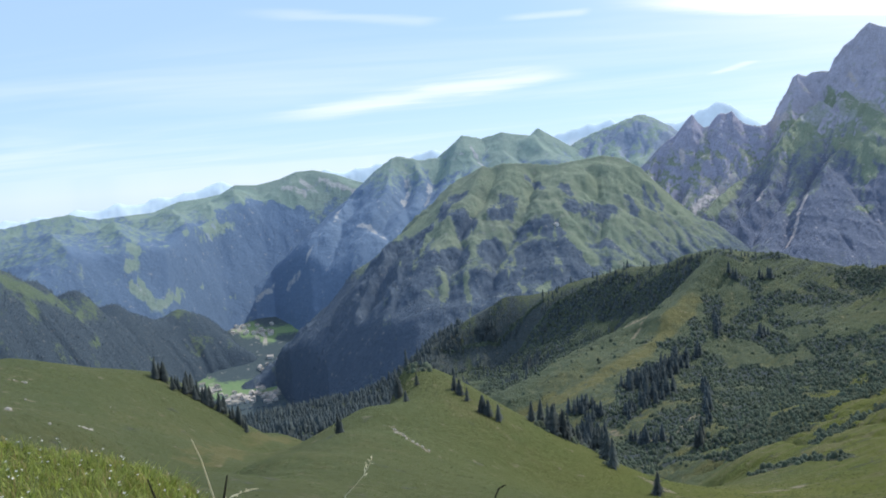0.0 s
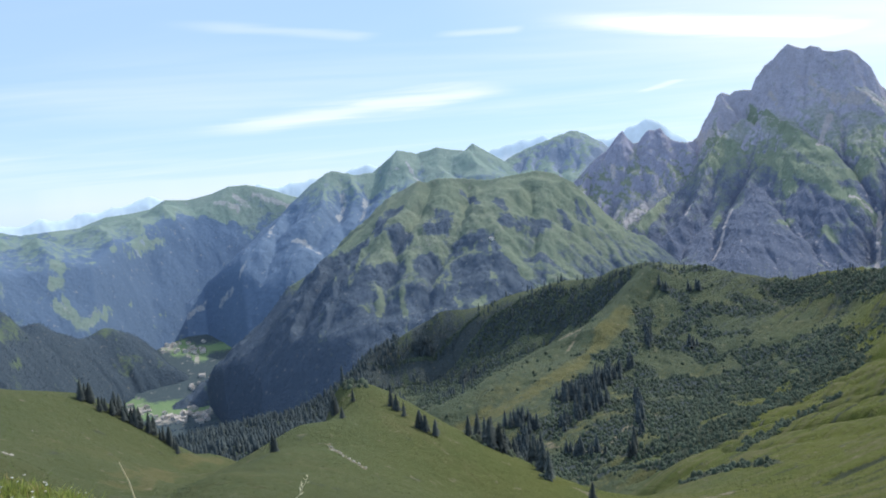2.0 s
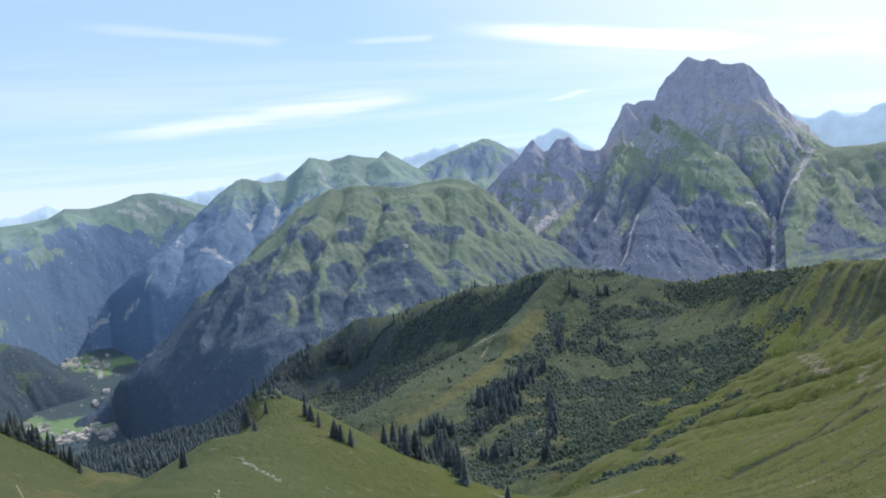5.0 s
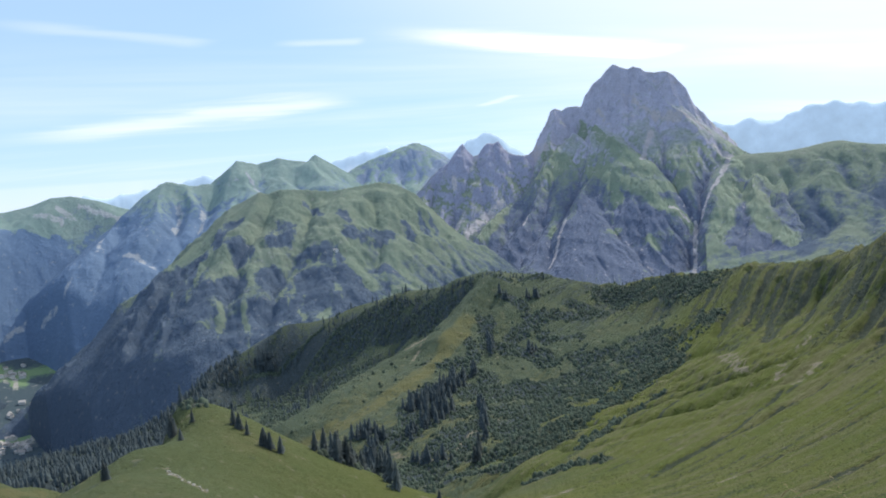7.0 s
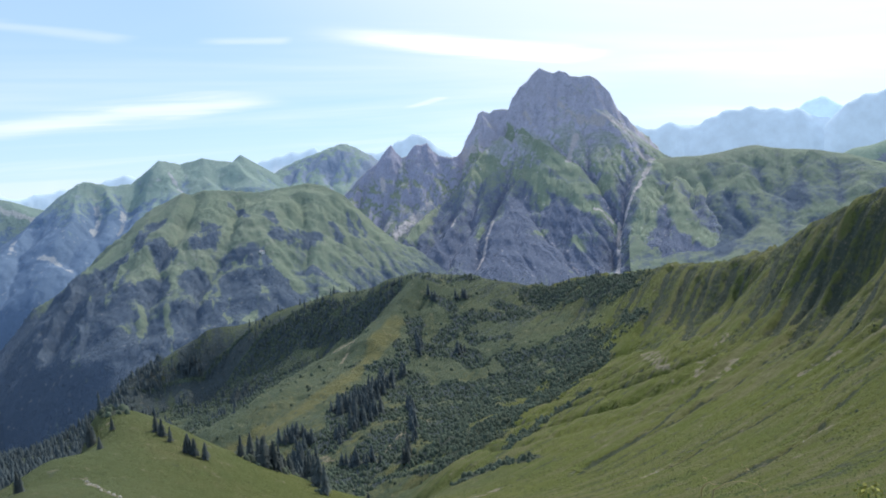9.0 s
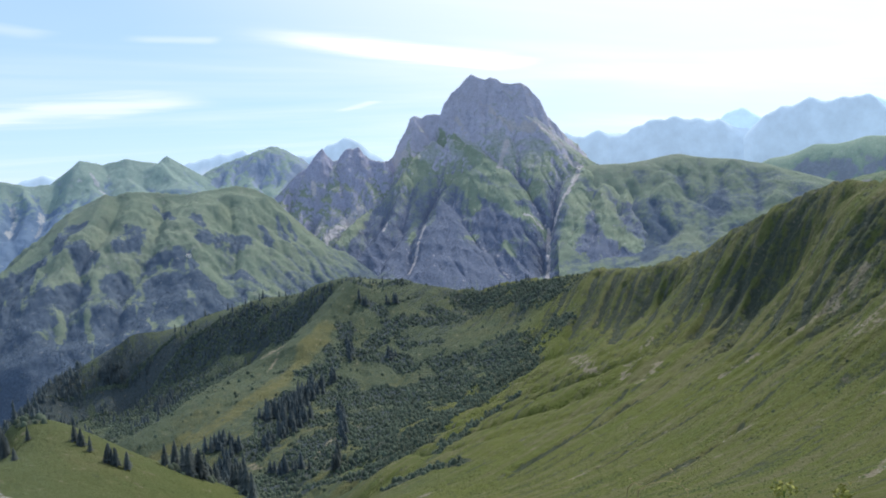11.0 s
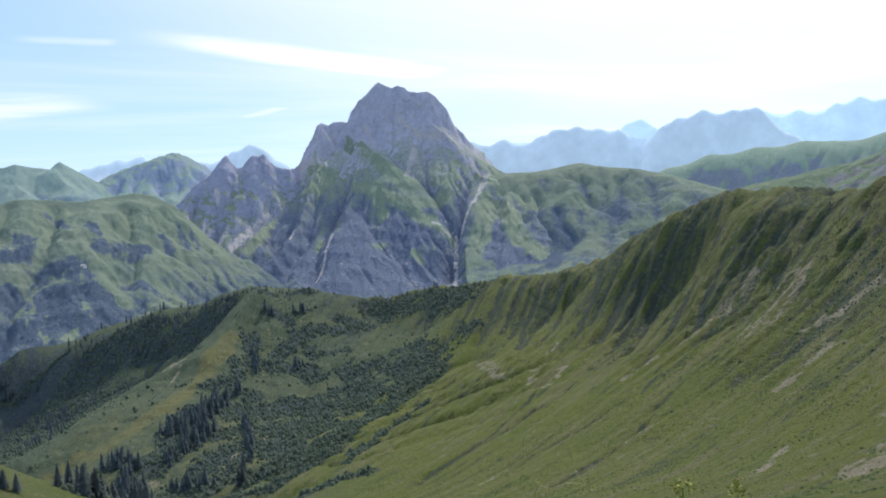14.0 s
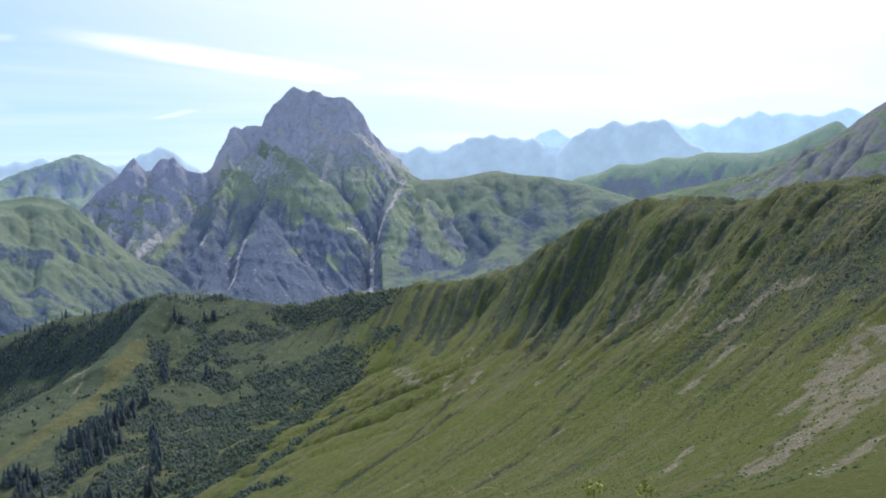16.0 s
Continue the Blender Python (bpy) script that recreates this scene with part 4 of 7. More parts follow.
FLUTES_HIGH = [([(550, 507), (524.2, 511), (492.6, 508.5), (463.1, 492.5)], 4.5), ([(548.3, 478.9), (524.5, 484.4), (494.8, 483.7), (438.8, 457.6)], 4.8), ([(543.8, 453.4), (526.6, 467.2), (501.5, 473.9), (445.3, 448.5)], 4.8), ([(534.4, 417.3), (519.7, 419.7), (500.1, 415.2), (463, 406.3), (419.2, 389.1), (393.9, 386.7)], 6.5), ([(489.3, 364.2), (483.3, 375.5), (471.1, 381.2), (444.9, 375.2), (417, 361.7)], 5.4), ([(488.5, 341.4), (479.3, 344), (469.5, 350.7), (461, 358.5)], 4.5), ([(457.6, 322.8), (433.2, 315.6), (421.2, 328.2), (405.6, 338.1)], 4.1), ([(495.5, 327.6), (482.3, 336.3), (474.5, 337.1)], 4.1), ([(489.7, 303.2), (480.8, 309.8), (471.6, 312.9)], 3.6), ([(463.3, 261.6), (437.7, 257.8), (421.2, 258.2), (406.2, 255.8)], 3.2), ([(446.9, 233), (423.4, 230.3), (410.3, 229.2), (399.4, 232.2)], 3), ([(436.5, 218.3), (419.5, 216.4), (406.5, 215.3)], 2.6), ([(462.4, 350.2), (447.1, 350.3), (429.2, 350.3)], 3.6)]
FLANK_FLUTES = [([(250.4, 1251.2), (216, 1233.2), (185.4, 1224)], 7.9), ([(301.3, 1229.6), (263.1, 1193.3), (236.3, 1170.4)], 8.5), ([(199, 1278.6), (167.3, 1269), (144.8, 1253.7)], 8), ([(152.5, 1311.2), (116.3, 1306.8), (85, 1297.2)], 8.2), ([(333.7, 1163.1), (306.6, 1149.8), (279.5, 1127.9)], 7.4), ([(112.3, 1333.3), (81.1, 1331.5), (57, 1284.7)], 8.3)]
SCRUB_WIDE = [([(385.8, 839.6), (441.2, 818.7), (461.2, 754.1), (492.3, 746.3)], 8.2), ([(313.7, 772.7), (397.3, 805.3), (418.6, 742.1)], 13.2), ([(250.4, 677.2), (327.3, 745.3), (378.5, 743.2)], 12.1), ([(140.5, 651), (175.1, 679.8), (223.6, 711.7), (276.5, 759.2)], 13.2), ([(502.7, 1005.3), (534.3, 922.4), (556.9, 828.1)], 9.6), ([(64.8, 931.7), (129.4, 1213.1), (174.5, 1167)], 17), ([(71.4, 1330.1), (94.6, 1122)], 17.1), ([(207.3, 832.6), (259.9, 836.6), (299, 817)], 9.1), ([(220.4, 754.5), (293, 802.1), (322.4, 793)], 9.3), ([(140.1, 665.4), (192.9, 668.7), (231.4, 628.8)], 7.1), ([(228.6, 595.6), (294.2, 648.4), (361.1, 686.8), (425.2, 708.2)], 7.2), ([(182.5, 1210.3), (156.4, 1264.4), (123.9, 1294.1)], 13.2), ([(344.1, 947.4), (403.2, 973.8), (446.1, 961.6)], 4.3)]
SCRUB_A = [([(201.4, 563.1), (259.4, 619.9), (321.7, 657.5), (377.2, 671.3)], 5.8), ([(236.8, 525.1), (298.2, 579.8), (345.7, 597.1)], 4), ([(185.8, 487.8), (213.9, 476.1), (224.8, 464.4)], 3.6), ([(146.5, 614.8), (175.8, 615.4), (209.7, 585.6), (263.6, 594.1)], 4), ([(320.6, 926.1), (354.1, 898.8), (356.2, 869.9)], 9.4), ([(324.5, 996.5), (306.9, 928.6)], 7.1), ([(381.9, 980.2), (381.5, 926.5)], 5.7), ([(451.9, 989.7), (474.3, 952.4)], 6.7)]
SCRUB_B = [([(407.6, 1058.2), (445, 1064.8)], 4), ([(231.3, 917.3), (269.5, 904.7), (279.2, 853.5)], 7.1), ([(371.6, 1022.6), (382.2, 999.4)], 5.3), ([(288.5, 959.6), (281.1, 907.5)], 4.8), ([(399.3, 914.6), (419.4, 907.8)], 4.2), ([(145.2, 729.7), (179, 796.1)], 7.6), ([(356.2, 869.9), (400.8, 870.1)], 4), ([(421.6, 724.2), (372.6, 707.9)], 4.6), ([(366.7, 1062.5), (383.2, 1060.9)], 4.7)]
PATHS = [([(135.6, 723.4), (142.6, 707.8)], 0.8), ([(166.6, 677.8), (174.7, 669.6), (175.8, 652.7)], 0.9), ([(189, 690.6), (207.7, 697.7), (245.1, 723.6)], 0.9), ([(391.2, 747.9), (381.5, 700.9)], 0.9), ([(215.2, 949.9), (242.4, 982.5)], 1.4)]
SHARP_RIDGE = [([(352.2, 1065.3), (310.3, 1044.9), (251, 980.4), (209.9, 990), (158.2, 950.9), (105.4, 869.6), (63.5, 841.6)], 6.9)]
HILL_DRY = [([(-96.9, 273.3), (-86.6, 276.8), (-95.3, 336.8)], 2.8), ([(-106.2, 387.7), (-103.1, 421.6)], 2.3)]
DARK_OPEN = [([(-1148, 2130), (-1126, 2196), (-1131, 2328), (-1204, 2708)], 21.3), ([(-1146, 3375), (-1146, 3375)], 22.6), ([(-1055, 3295), (-989, 3341)], 15.7), ([(-1067, 3249), (-991, 3298)], 15.5), ([(-1124, 2543), (-1046, 2367), (-1018, 2257)], 5.9), ([(-1005, 2157), (-998, 2222), (-978, 2205)], 13.1), ([(-1085, 2091), (-1078, 2104)], 10.7), ([(-1110, 2105), (-1093, 2123)], 13)]
STREAKS = [([(425.7, 284.5), (394.9, 269.3), (370.1, 266.3), (364.6, 280.5)], 2.1), ([(458.1, 342.5), (441.9, 344), (422.5, 342.6)], 1.4), ([(318.1, 200.5), (303.5, 204.6), (283.5, 201.8)], 1.2), ([(361.4, 202), (357.1, 213.4), (351.6, 218.6), (349.2, 226)], 0.8), ([(397.5, 467.9), (361.2, 451.3)], 1.2), ([(280.4, 265.3), (269.1, 265.5), (256.4, 264)], 0.6)]
SPRUCE_SHADED_FACE = [([(275, 1165), (314, 1137), (341, 1119)], 11.5), ([(77, 1334), (149, 1287), (219, 1259), (292, 1224)], 26.8), ([(50, 1239), (93, 1310)], 26.5), ([(61, 902), (134, 1187)], 11.6), ([(215, 1241), (282, 1191), (330, 1123)], 18.6), ([(-20, 432.5), (-9, 1342), (78, 1344)], 10.1), ([(7, 1315), (74, 1329)], 12.8)]
SPRUCE_NOTCH = [([(-274, 1141), (-196, 1030), (-137, 1026)], 12), ([(-179, 870), (-144, 878), (-111, 928)], 7.5), ([(-159, 1084), (-132, 1196), (-99, 1220)], 9.8), ([(-120, 1163), (-20, 1272)], 11.8)]
SPRUCE_GROVES = [([(191, 793), (242, 862)], 10.7), ([(108.4, 756.8), (132.4, 766.7)], 7.5), ([(101, 1171), (131, 1213)], 5.8), ([(43, 1349), (111, 1316)], 6.5), ([(173, 799), (202, 821), (229, 836)], 9.9), ([(154.8, 734.9), (182.6, 750.1), (213, 789)], 9.2), ([(212.2, 670.2), (247, 783)], 2.6), ([(188.7, 627.2), (204.1, 660.2)], 2.3), ([(49.8, 413.5), (128.2, 747.6)], 8.1), ([(107.9, 696.2), (72, 381.3)], 2.3), ([(239, 869), (273, 878)], 5), ([(318, 962), (303, 910)], 3.4), ([(346, 898), (360, 909)], 4), ([(394, 1013), (419, 1014)], 3.8), ([(150.5, 685.2), (179.6, 650.1)], 4.3), ([(86, 349.1), (86, 349.1)], 0.5), ([(358, 1033), (369, 1014)], 3)]
SPRUCE_CREST = [([(360, 1110), (388, 1073), (446, 1055)], 2), ([(-6, 1387), (89, 1345), (179, 1292), (264, 1245), (336, 1170), (354, 1119)], 2.2), ([(519, 1024), (567, 924)], 1.9)]
SPRUCE_HILL = [([(-152, 402.3), (-144.5, 408.2)], 1.8), ([(-141.5, 402.9), (-131.1, 408)], 2.7), ([(-131.1, 408), (-115.3, 414.2)], 2.1), ([(-153.6, 404.8), (-146.3, 413.9)], 1.5), ([(-140.4, 408), (-133.6, 411.9)], 2.7), ([(-129.9, 408.3), (-121.2, 415.7)], 1.8), ([(-108.2, 403.8), (-108.2, 403.8)], 0.6), ([(-119.1, 413.2), (-106.8, 407.2)], 1.2)]
SPRUCE_SPUR = [([(-31.3, 425.9), (-29, 405)], 1.2), ([(-24.8, 385.7), (-24.8, 385.7)], 0.5), ([(-20, 411.5), (-20, 411.5)], 0.3), ([(-1.2, 407.5), (2.8, 401.5)], 1.1), ([(5.6, 397), (5.6, 397)], 0.5), ([(10.6, 387.9), (16.8, 386.1), (24.7, 384.2)], 1.1), ([(-46.8, 306.4), (-43.4, 305.4)], 0.9)]
HUT = [([(383, 2722), (383, 2722)], 3.8), ([(278, 2885), (278, 2885)], 4)]
SADDLE_WOOD = [([(2496, 2575), (2671, 2488), (2765, 2362)], 75.3), ([(2210, 2788), (2209, 2537)], 47.9), ([(2584, 2596), (2726, 2537), (2757, 2443)], 66.4), ([(2263, 2738), (2319, 2624)], 44), ([(2252, 2551), (2310, 2547)], 37.9), ([(2412, 2555), (2574, 2430)], 44), ([(2373, 2902), (2502, 2679)], 30.8), ([(2054, 2709), (2074, 2451)], 36.6)]
SADDLE_RIBS = [([(2556, 2841), (2408, 2755), (2242, 2643)], 91), ([(2717, 2691), (2559, 2572), (2335, 2384)], 89.7), ([(2423, 2959), (2329, 2891)], 67.9), ([(2832, 2539), (2630, 2391)], 86.6)]
ROCK_RIBS = [([(1844, 966), (1750, 970)], 33.9), ([(1901, 866), (1757, 871), (1702, 904)], 35.9), ([(1813, 1076), (1754, 1099)], 28.9), ([(1885, 825), (1729, 787)], 32.9)]
VALLEY_OPEN = [([(-993, 3074), (-884, 3025), (-781, 3043)], 85.8), ([(-789, 3082), (-692, 3032)], 65.4), ([(-882, 3704), (-753, 3710)], 71.1), ([(-1108, 3827), (-957, 3750)], 48.9), ([(-941, 3675), (-821, 3591)], 38.7), ([(-504, 3155), (-504, 3155)], 66.3), ([(-687, 3540), (-687, 3540)], 45), ([(-1120, 3488), (-999, 3445)], 45.3)]
VALLEY_ROAD = [([(-750, 3269), (-701, 3099), (-662, 3008)], 6.7), ([(-811, 3352), (-723, 3324), (-659, 3191)], 9.3), ([(-1269, 4259), (-1174, 4020), (-1047, 3798), (-888, 3669), (-811, 3536)], 8.3)]
VILLAGE_GROUND = [([(-840, 2938), (-744, 2882), (-673, 2935)], 29.2), ([(-795, 3332), (-723, 3324), (-668, 3203)], 18.6), ([(-1038, 3759), (-924, 3717)], 21.4), ([(-949, 3071), (-891, 3013)], 13.2)]
RUNNEL_LINES = [([(361.3, 342), (332.2, 326.8), (315.1, 335.1), (291, 332.7), (263.9, 339.5), (235.8, 332.4)], 1.6), ([(331.1, 424), (303.5, 413), (271.4, 411.6), (237.2, 402.8), (222.6, 397.4)], 1.6), ([(282.6, 276.7), (256.8, 266.3), (233.3, 267.6), (213, 263.1)], 1.6), ([(354.6, 293.1), (321.1, 292.7), (296.5, 286)], 1.5), ([(375.8, 556.5), (334.8, 545.5), (280.2, 513)], 1.6), ([(398.1, 440.1), (351.9, 424.7), (311, 416.7)], 1.5), ([(359.3, 219.5), (333.1, 224.2), (311.7, 231.1)], 1.5), ([(350.8, 450.5), (292, 419.3), (231.1, 404.7)], 1.6), ([(278.6, 272.2), (240.9, 264.9), (212.2, 258)], 1.5)]
OUTCROP = [([(311.8, 160), (340.6, 166.3), (313.8, 138.5)], 6.4), ([(353.6, 170.3), (370, 191.3)], 4.5), ([(358.7, 163.1), (359.7, 157)], 3.8)]
HOUSES = [(-659, 2888), (-653, 2865), (-722, 2950), (-672, 2964), (-804, 2944), (-706, 2948), (-667, 2835), (-817, 2926), (-856, 2965), (-828, 2883), (-751, 2862), (-685, 2854), (-834, 3001), (-743, 2962), (-709, 2920), (-733, 2859), (-761, 2975), (-820, 2934), (-743, 2900), (-767, 2905), (-769, 2909), (-709, 2951), (-777, 2927), (-723, 2945), (-738, 2900), (-678, 2917), (-735, 2957), (-763, 2966), (-672, 2907), (-690, 2914), (-675, 2911), (-784, 2920), (-674, 2852), (-747, 2975), (-917, 3072), (-881, 2989), (-917, 3034), (-968, 3045), (-958, 3036), (-929, 3018), (-982, 3092), (-900, 3042), (-728, 3026), (-736, 3032), (-732, 3019), (-731, 3083), (-746, 3029), (-759, 3083)]
HOUSES += [(-737, 3282), (-716, 3271), (-764, 3281), (-725, 3183), (-664, 3229), (-774, 3221), (-695, 3194), (-766, 3353), (-729, 3335), (-686, 3199), (-725, 3176), (-755, 3179), (-724, 3210), (-681, 3164), (-684, 3347), (-790, 3259), (-783, 3236), (-719, 3227), (-945, 3760), (-820, 3665), (-1047, 3803), (-904, 3752), (-933, 3669), (-938, 3645), (-875, 3702), (-996, 3741), (-851, 3624), (-1031, 3794), (-861, 3651), (-998, 3668), (-856, 3676), (-960, 3731), (-939, 3659), (-968, 3753), (-817, 3632), (-814, 3650), (-1030, 3802), (-898, 3652), (-837, 3682), (-838, 3768), (-1224, 4138), (-1222, 4146), (-1232, 4123), (-1221, 4048), (-1115, 4040), (-1135, 3979), (-1081, 3906), (-1144, 4100)]


# ---- the land ----
def grid_object(name, x, y, z, covers, mat, keep=None):
    """A sheet over a grid of places. covers: name -> values on the grid."""
    rows, cols = x.shape
    idx = np.arange(rows * cols).reshape(rows, cols)
    quads = np.stack([idx[:-1, :-1], idx[:-1, 1:], idx[1:, 1:], idx[1:, :-1]], -1).reshape(-1, 4)
    if keep is not None:
        quads = quads[keep.reshape(-1)]
    used, inverse = np.unique(quads, return_inverse=True)
    quads = inverse.reshape(-1, 4)
    me = bpy.data.meshes.new(name)
    pts = np.stack([x, y, z], -1).reshape(-1, 3)[used]
    me.vertices.add(len(pts))
    me.vertices.foreach_set("co", pts.astype(np.float32).ravel())
    me.loops.add(quads.size)
    me.loops.foreach_set("vertex_index", quads.astype(np.int32).ravel())
    me.polygons.add(len(quads))
    me.polygons.foreach_set("loop_start", np.arange(0, quads.size, 4, dtype=np.int32))
    me.update(calc_edges=True)
    me.validate()
    me.polygons.foreach_set("use_smooth", np.ones(len(me.polygons), bool))
    for key, v in covers.items():
        a = me.attributes.new(key, "FLOAT", "POINT")
        a.data.foreach_set("value", np.clip(v, 0, 1).astype(np.float32).reshape(-1)[used])
    me.materials.append(mat)
    return new(name, me)


def steepness(x, y, z):
    """Slope of a grid as rise over run."""
    du = (np.gradient(x, axis=0), np.gradient(y, axis=0), np.gradient(z, axis=0))
    dv = (np.gradient(x, axis=1), np.gradient(y, axis=1), np.gradient(z, axis=1))
    n = np.cross(np.stack(du, -1), np.stack(dv, -1))
    return np.hypot(n[..., 0], n[..., 1]) / (np.abs(n[..., 2]) + 1e-6)


KNOLLS = [(410, 1020), (430, 920), (380, 860)]      # humpy ground below the top of the wooded ridge
near_land = Surface(NEAR, 12)


# Streams: fine ribs and runnels on the grassy ridge, wider hollows on the wooded one.
ridge_cut = Carved(near_land, (150, 700, -60, 1080), 2.0, 1.0, steps=5, power=0.45, seed=111, rough=1.3, broad=4)
broad_cut = Carved(near_land, (150, 700, -60, 1080), 4.5, 1.0, steps=6, power=0.5, seed=115, rough=1.3, broad=6)
wild_cut = Carved(near_land, (-420, 760, 380, 1420), 7.0, 1.0, steps=6, power=0.5, seed=112, rough=0.9, broad=6)


def fall_line(x, y):
    """A number that stays the same all the way down a fall line of the grassy ridge."""
    bend = np.maximum((x - 400) * 0.13 / 300 + np.exp(-(y - 250) / 300), 0.02)
    return 250 - 300 * np.log(bend) + 5 * fbm(x, y, 120, 3, 40)


def flute_line(x, y):
    """A number that stays the same all the way down a flute of the grassy ridge; the flutes fan out along it."""
    start = y
    for _ in range(5):
        start = y - np.clip((start - 365) * 0.0021, -0.25, 0.66) * (x - 520)
    return start + 5 * fbm(x, y, 70, 3, 40)


def strips(x, y):
    """Dark scrubby runnels down the upper face of the grassy ridge: 1 in a runnel, 0 between."""
    q = flute_line(x, y)
    one = smooth(0.45, 0.85, 1 - 2 * np.abs(perlin(q / 19.0, x / 120.0, 51))) * smooth(-0.3, 0.1, fbm(q, x * 0.35, 50, 3, 52))
    two = smooth(0.5, 0.85, 1 - 2 * np.abs(perlin(q / 8.0, x / 60.0, 53))) * smooth(0.0, 0.3, fbm(q, x * 0.4, 40, 3, 54))
    return np.maximum(one, 0.8 * two)


def rills(x, y):
    """Fine furrows between the flutes: 1 in a furrow, lower between."""
    return fbm(flute_line(x, y), x * 0.06, 21, 3, 98, ridged=True, gain=0.6)


def covered(x, y, lines, seed=60, rag=0.9):
    """1 on the given lines of cover, 0 away from them, with ragged edges."""
    out = np.zeros(np.shape(x))
    for line, half in lines:
        px, py = [p[0] for p in line], [p[1] for p in line]
        reach = half * 2.2 + 5
        box = (x > min(px) - reach) & (x < max(px) + reach) & (y > min(py) - reach) & (y < max(py) + reach)
        if not box.any():
            continue
        bx, by = x[box], y[box]
        d = line_distance(bx, by, line) + half * rag * (fbm(bx, by, half * 2.2 + 3, 5, seed, gain=0.65) + 0.5 * fbm(bx, by, half * 7, 2, seed + 9))
        out[box] = np.maximum(out[box], smooth(half * 1.35, half * 0.6, d))
    return out


def leaning(x, y, lines):
    """Falls evenly from 1 on the given lines to 0 at twice their half-width."""
    out = np.zeros(np.shape(x))
    for line, half in lines:
        px, py = [p[0] for p in line], [p[1] for p in line]
        box = (x > min(px) - 2 * half) & (x < max(px) + 2 * half) & (y > min(py) - 2 * half) & (y < max(py) + 2 * half)
        if box.any():
            out[box] = np.maximum(out[box], np.clip(1.6 - line_distance(x[box], y[box], line) / (1.25 * half), 0, 1))
    return out


def land(x, y):
    r = np.hypot(x, y)
    z = near_land(x, y)
    crest = line_distance(x, y, GRASSY_CREST)
    side = smooth(150, 260, x) * smooth(170, 320, r) * smooth(900, 820, x)
    on_ridge = side * smooth(140, 35, crest + 60 * fbm(x, y, 90, 3, 45)) * (0.5 + 0.5 * smooth(0, 10, crest))
    cut = ridge_cut.at(ridge_cut.cut, x, y)
    z = z + cut * (0.03 * side + 0.5 * on_ridge) + 5 * side * smooth(2, 22, crest) * smooth(95, 30, crest) + broad_cut.at(broad_cut.cut, x, y) * (0.05 * side + 0.25 * on_ridge) + 1.0 * on_ridge * fbm(x, y, 7, 3, 49)
    z = z - 2.6 * on_ridge * strips(x, y)
    wx, wy = x + 3 * fbm(x, y, 30, 3, 93), y + 3 * fbm(x, y, 30, 3, 94)
    z = z - 4.2 * leaning(wx, wy, [(line, half * 0.8) for line, half in FLUTES + FLUTES_HIGH]) ** 1.2 - 3.5 * leaning(wx, wy, FLANK_FLUTES) + 11 * leaning(wx, wy, [(line, 20) for line, _ in SHARP_RIDGE]) ** 1.2
    z = z - 4.5 * side * smooth(230, 110, crest + 70 * fbm(x, y, 80, 3, 45)) * smooth(0, 14, crest) * (rills(x, y) - 0.55)
    knolls = smooth(190, 70, line_distance(x, y, KNOLLS))
    z = z + knolls * 4.5 * fbm(x, y, 48, 4, 95)
    wild = smooth(480, 620, r) * smooth(90, 200, line_distance(x, y, GRASSY_CREST)) * smooth(1420, 1300, r)
    z = z + wild * (0.25 + 0.75 * smooth(0, 90, line_distance(x, y, WOODED_RIDGE[:14]))) * (5 * fbm(x, y, 110, 5, 3) + 3.2 * wild_cut.at(wild_cut.cut, x, y) + 1.5 * fbm(x, y, 30, 4, 9))
    z = z + smooth(30, 120, r) * (1.6 * fbm(x, y, 80, 5, 5) + 0.35 * fbm(x, y, 12, 3, 6))
    for line, half in RUNNEL_LINES:
        z = z - 2.0 * np.exp(-(line_distance(x + 2 * fbm(x, y, 25, 3, 46), y, line) / (half * 1.3)) ** 2)
    floor = -785 + 0.165 * np.clip(r - 3150, 0, 850)
    return z + (floor - z) * smooth(1750, 2400, r)


step = np.radians(0.155)
bearings = np.concatenate([np.arange(np.radians(-31), np.radians(70), step), np.radians(np.arange(70, 329.01, 2.0))])
bearings[-1] = bearings[0] + 2 * np.pi
ranges = np.concatenate([np.geomspace(9, 120, 30)[:-1], np.geomspace(120, 240, 70)[:-1], np.arange(240, 1300, 2.3), np.geomspace(1300, 4950, 50)])
A, RR = np.meshgrid(bearings, ranges)
X, Y = RR * np.sin(A), RR * np.cos(A)
Z = land(X, Y)
slope = steepness(X, Y, Z)
crest_d = line_distance(X, Y, GRASSY_CREST)
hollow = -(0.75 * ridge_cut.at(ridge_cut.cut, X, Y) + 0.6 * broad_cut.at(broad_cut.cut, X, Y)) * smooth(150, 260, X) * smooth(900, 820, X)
on_face = smooth(330, 200, crest_d) * (X > 250)
tufts = fbm(X, Y, 60, 5, 21)
centre = lambda v: (v[:-1, :-1] + v[1:, :-1] + v[:-1, 1:] + v[1:, 1:]) / 4
cx, cy = centre(X), centre(Y)
cr = np.hypot(cx, cy)
groups = [("meadow_hill", HILL), ("meadow_spur", SPUR), ("wooded_ridge", WOODED_RIDGE + WOODED_FACE + FOLD + NOTCH), ("grassy_ridge", GRASSY_CREST + GRASSY_FACE), ("ground", HOME + GULLY + SPUR_FOOT)]
nearest = np.stack([np.min([(cx - p[0]) ** 2 + (cy - p[1]) ** 2 for p in pts], axis=0) for _, pts in groups])
owner = nearest.argmin(0)
owner[cr < 120] = 4
owner[cr > 1500] = 5
groups.append(("valley_floor", []))
wider = lambda lines, much=1.7: [(line, half * much) for line, half in lines]
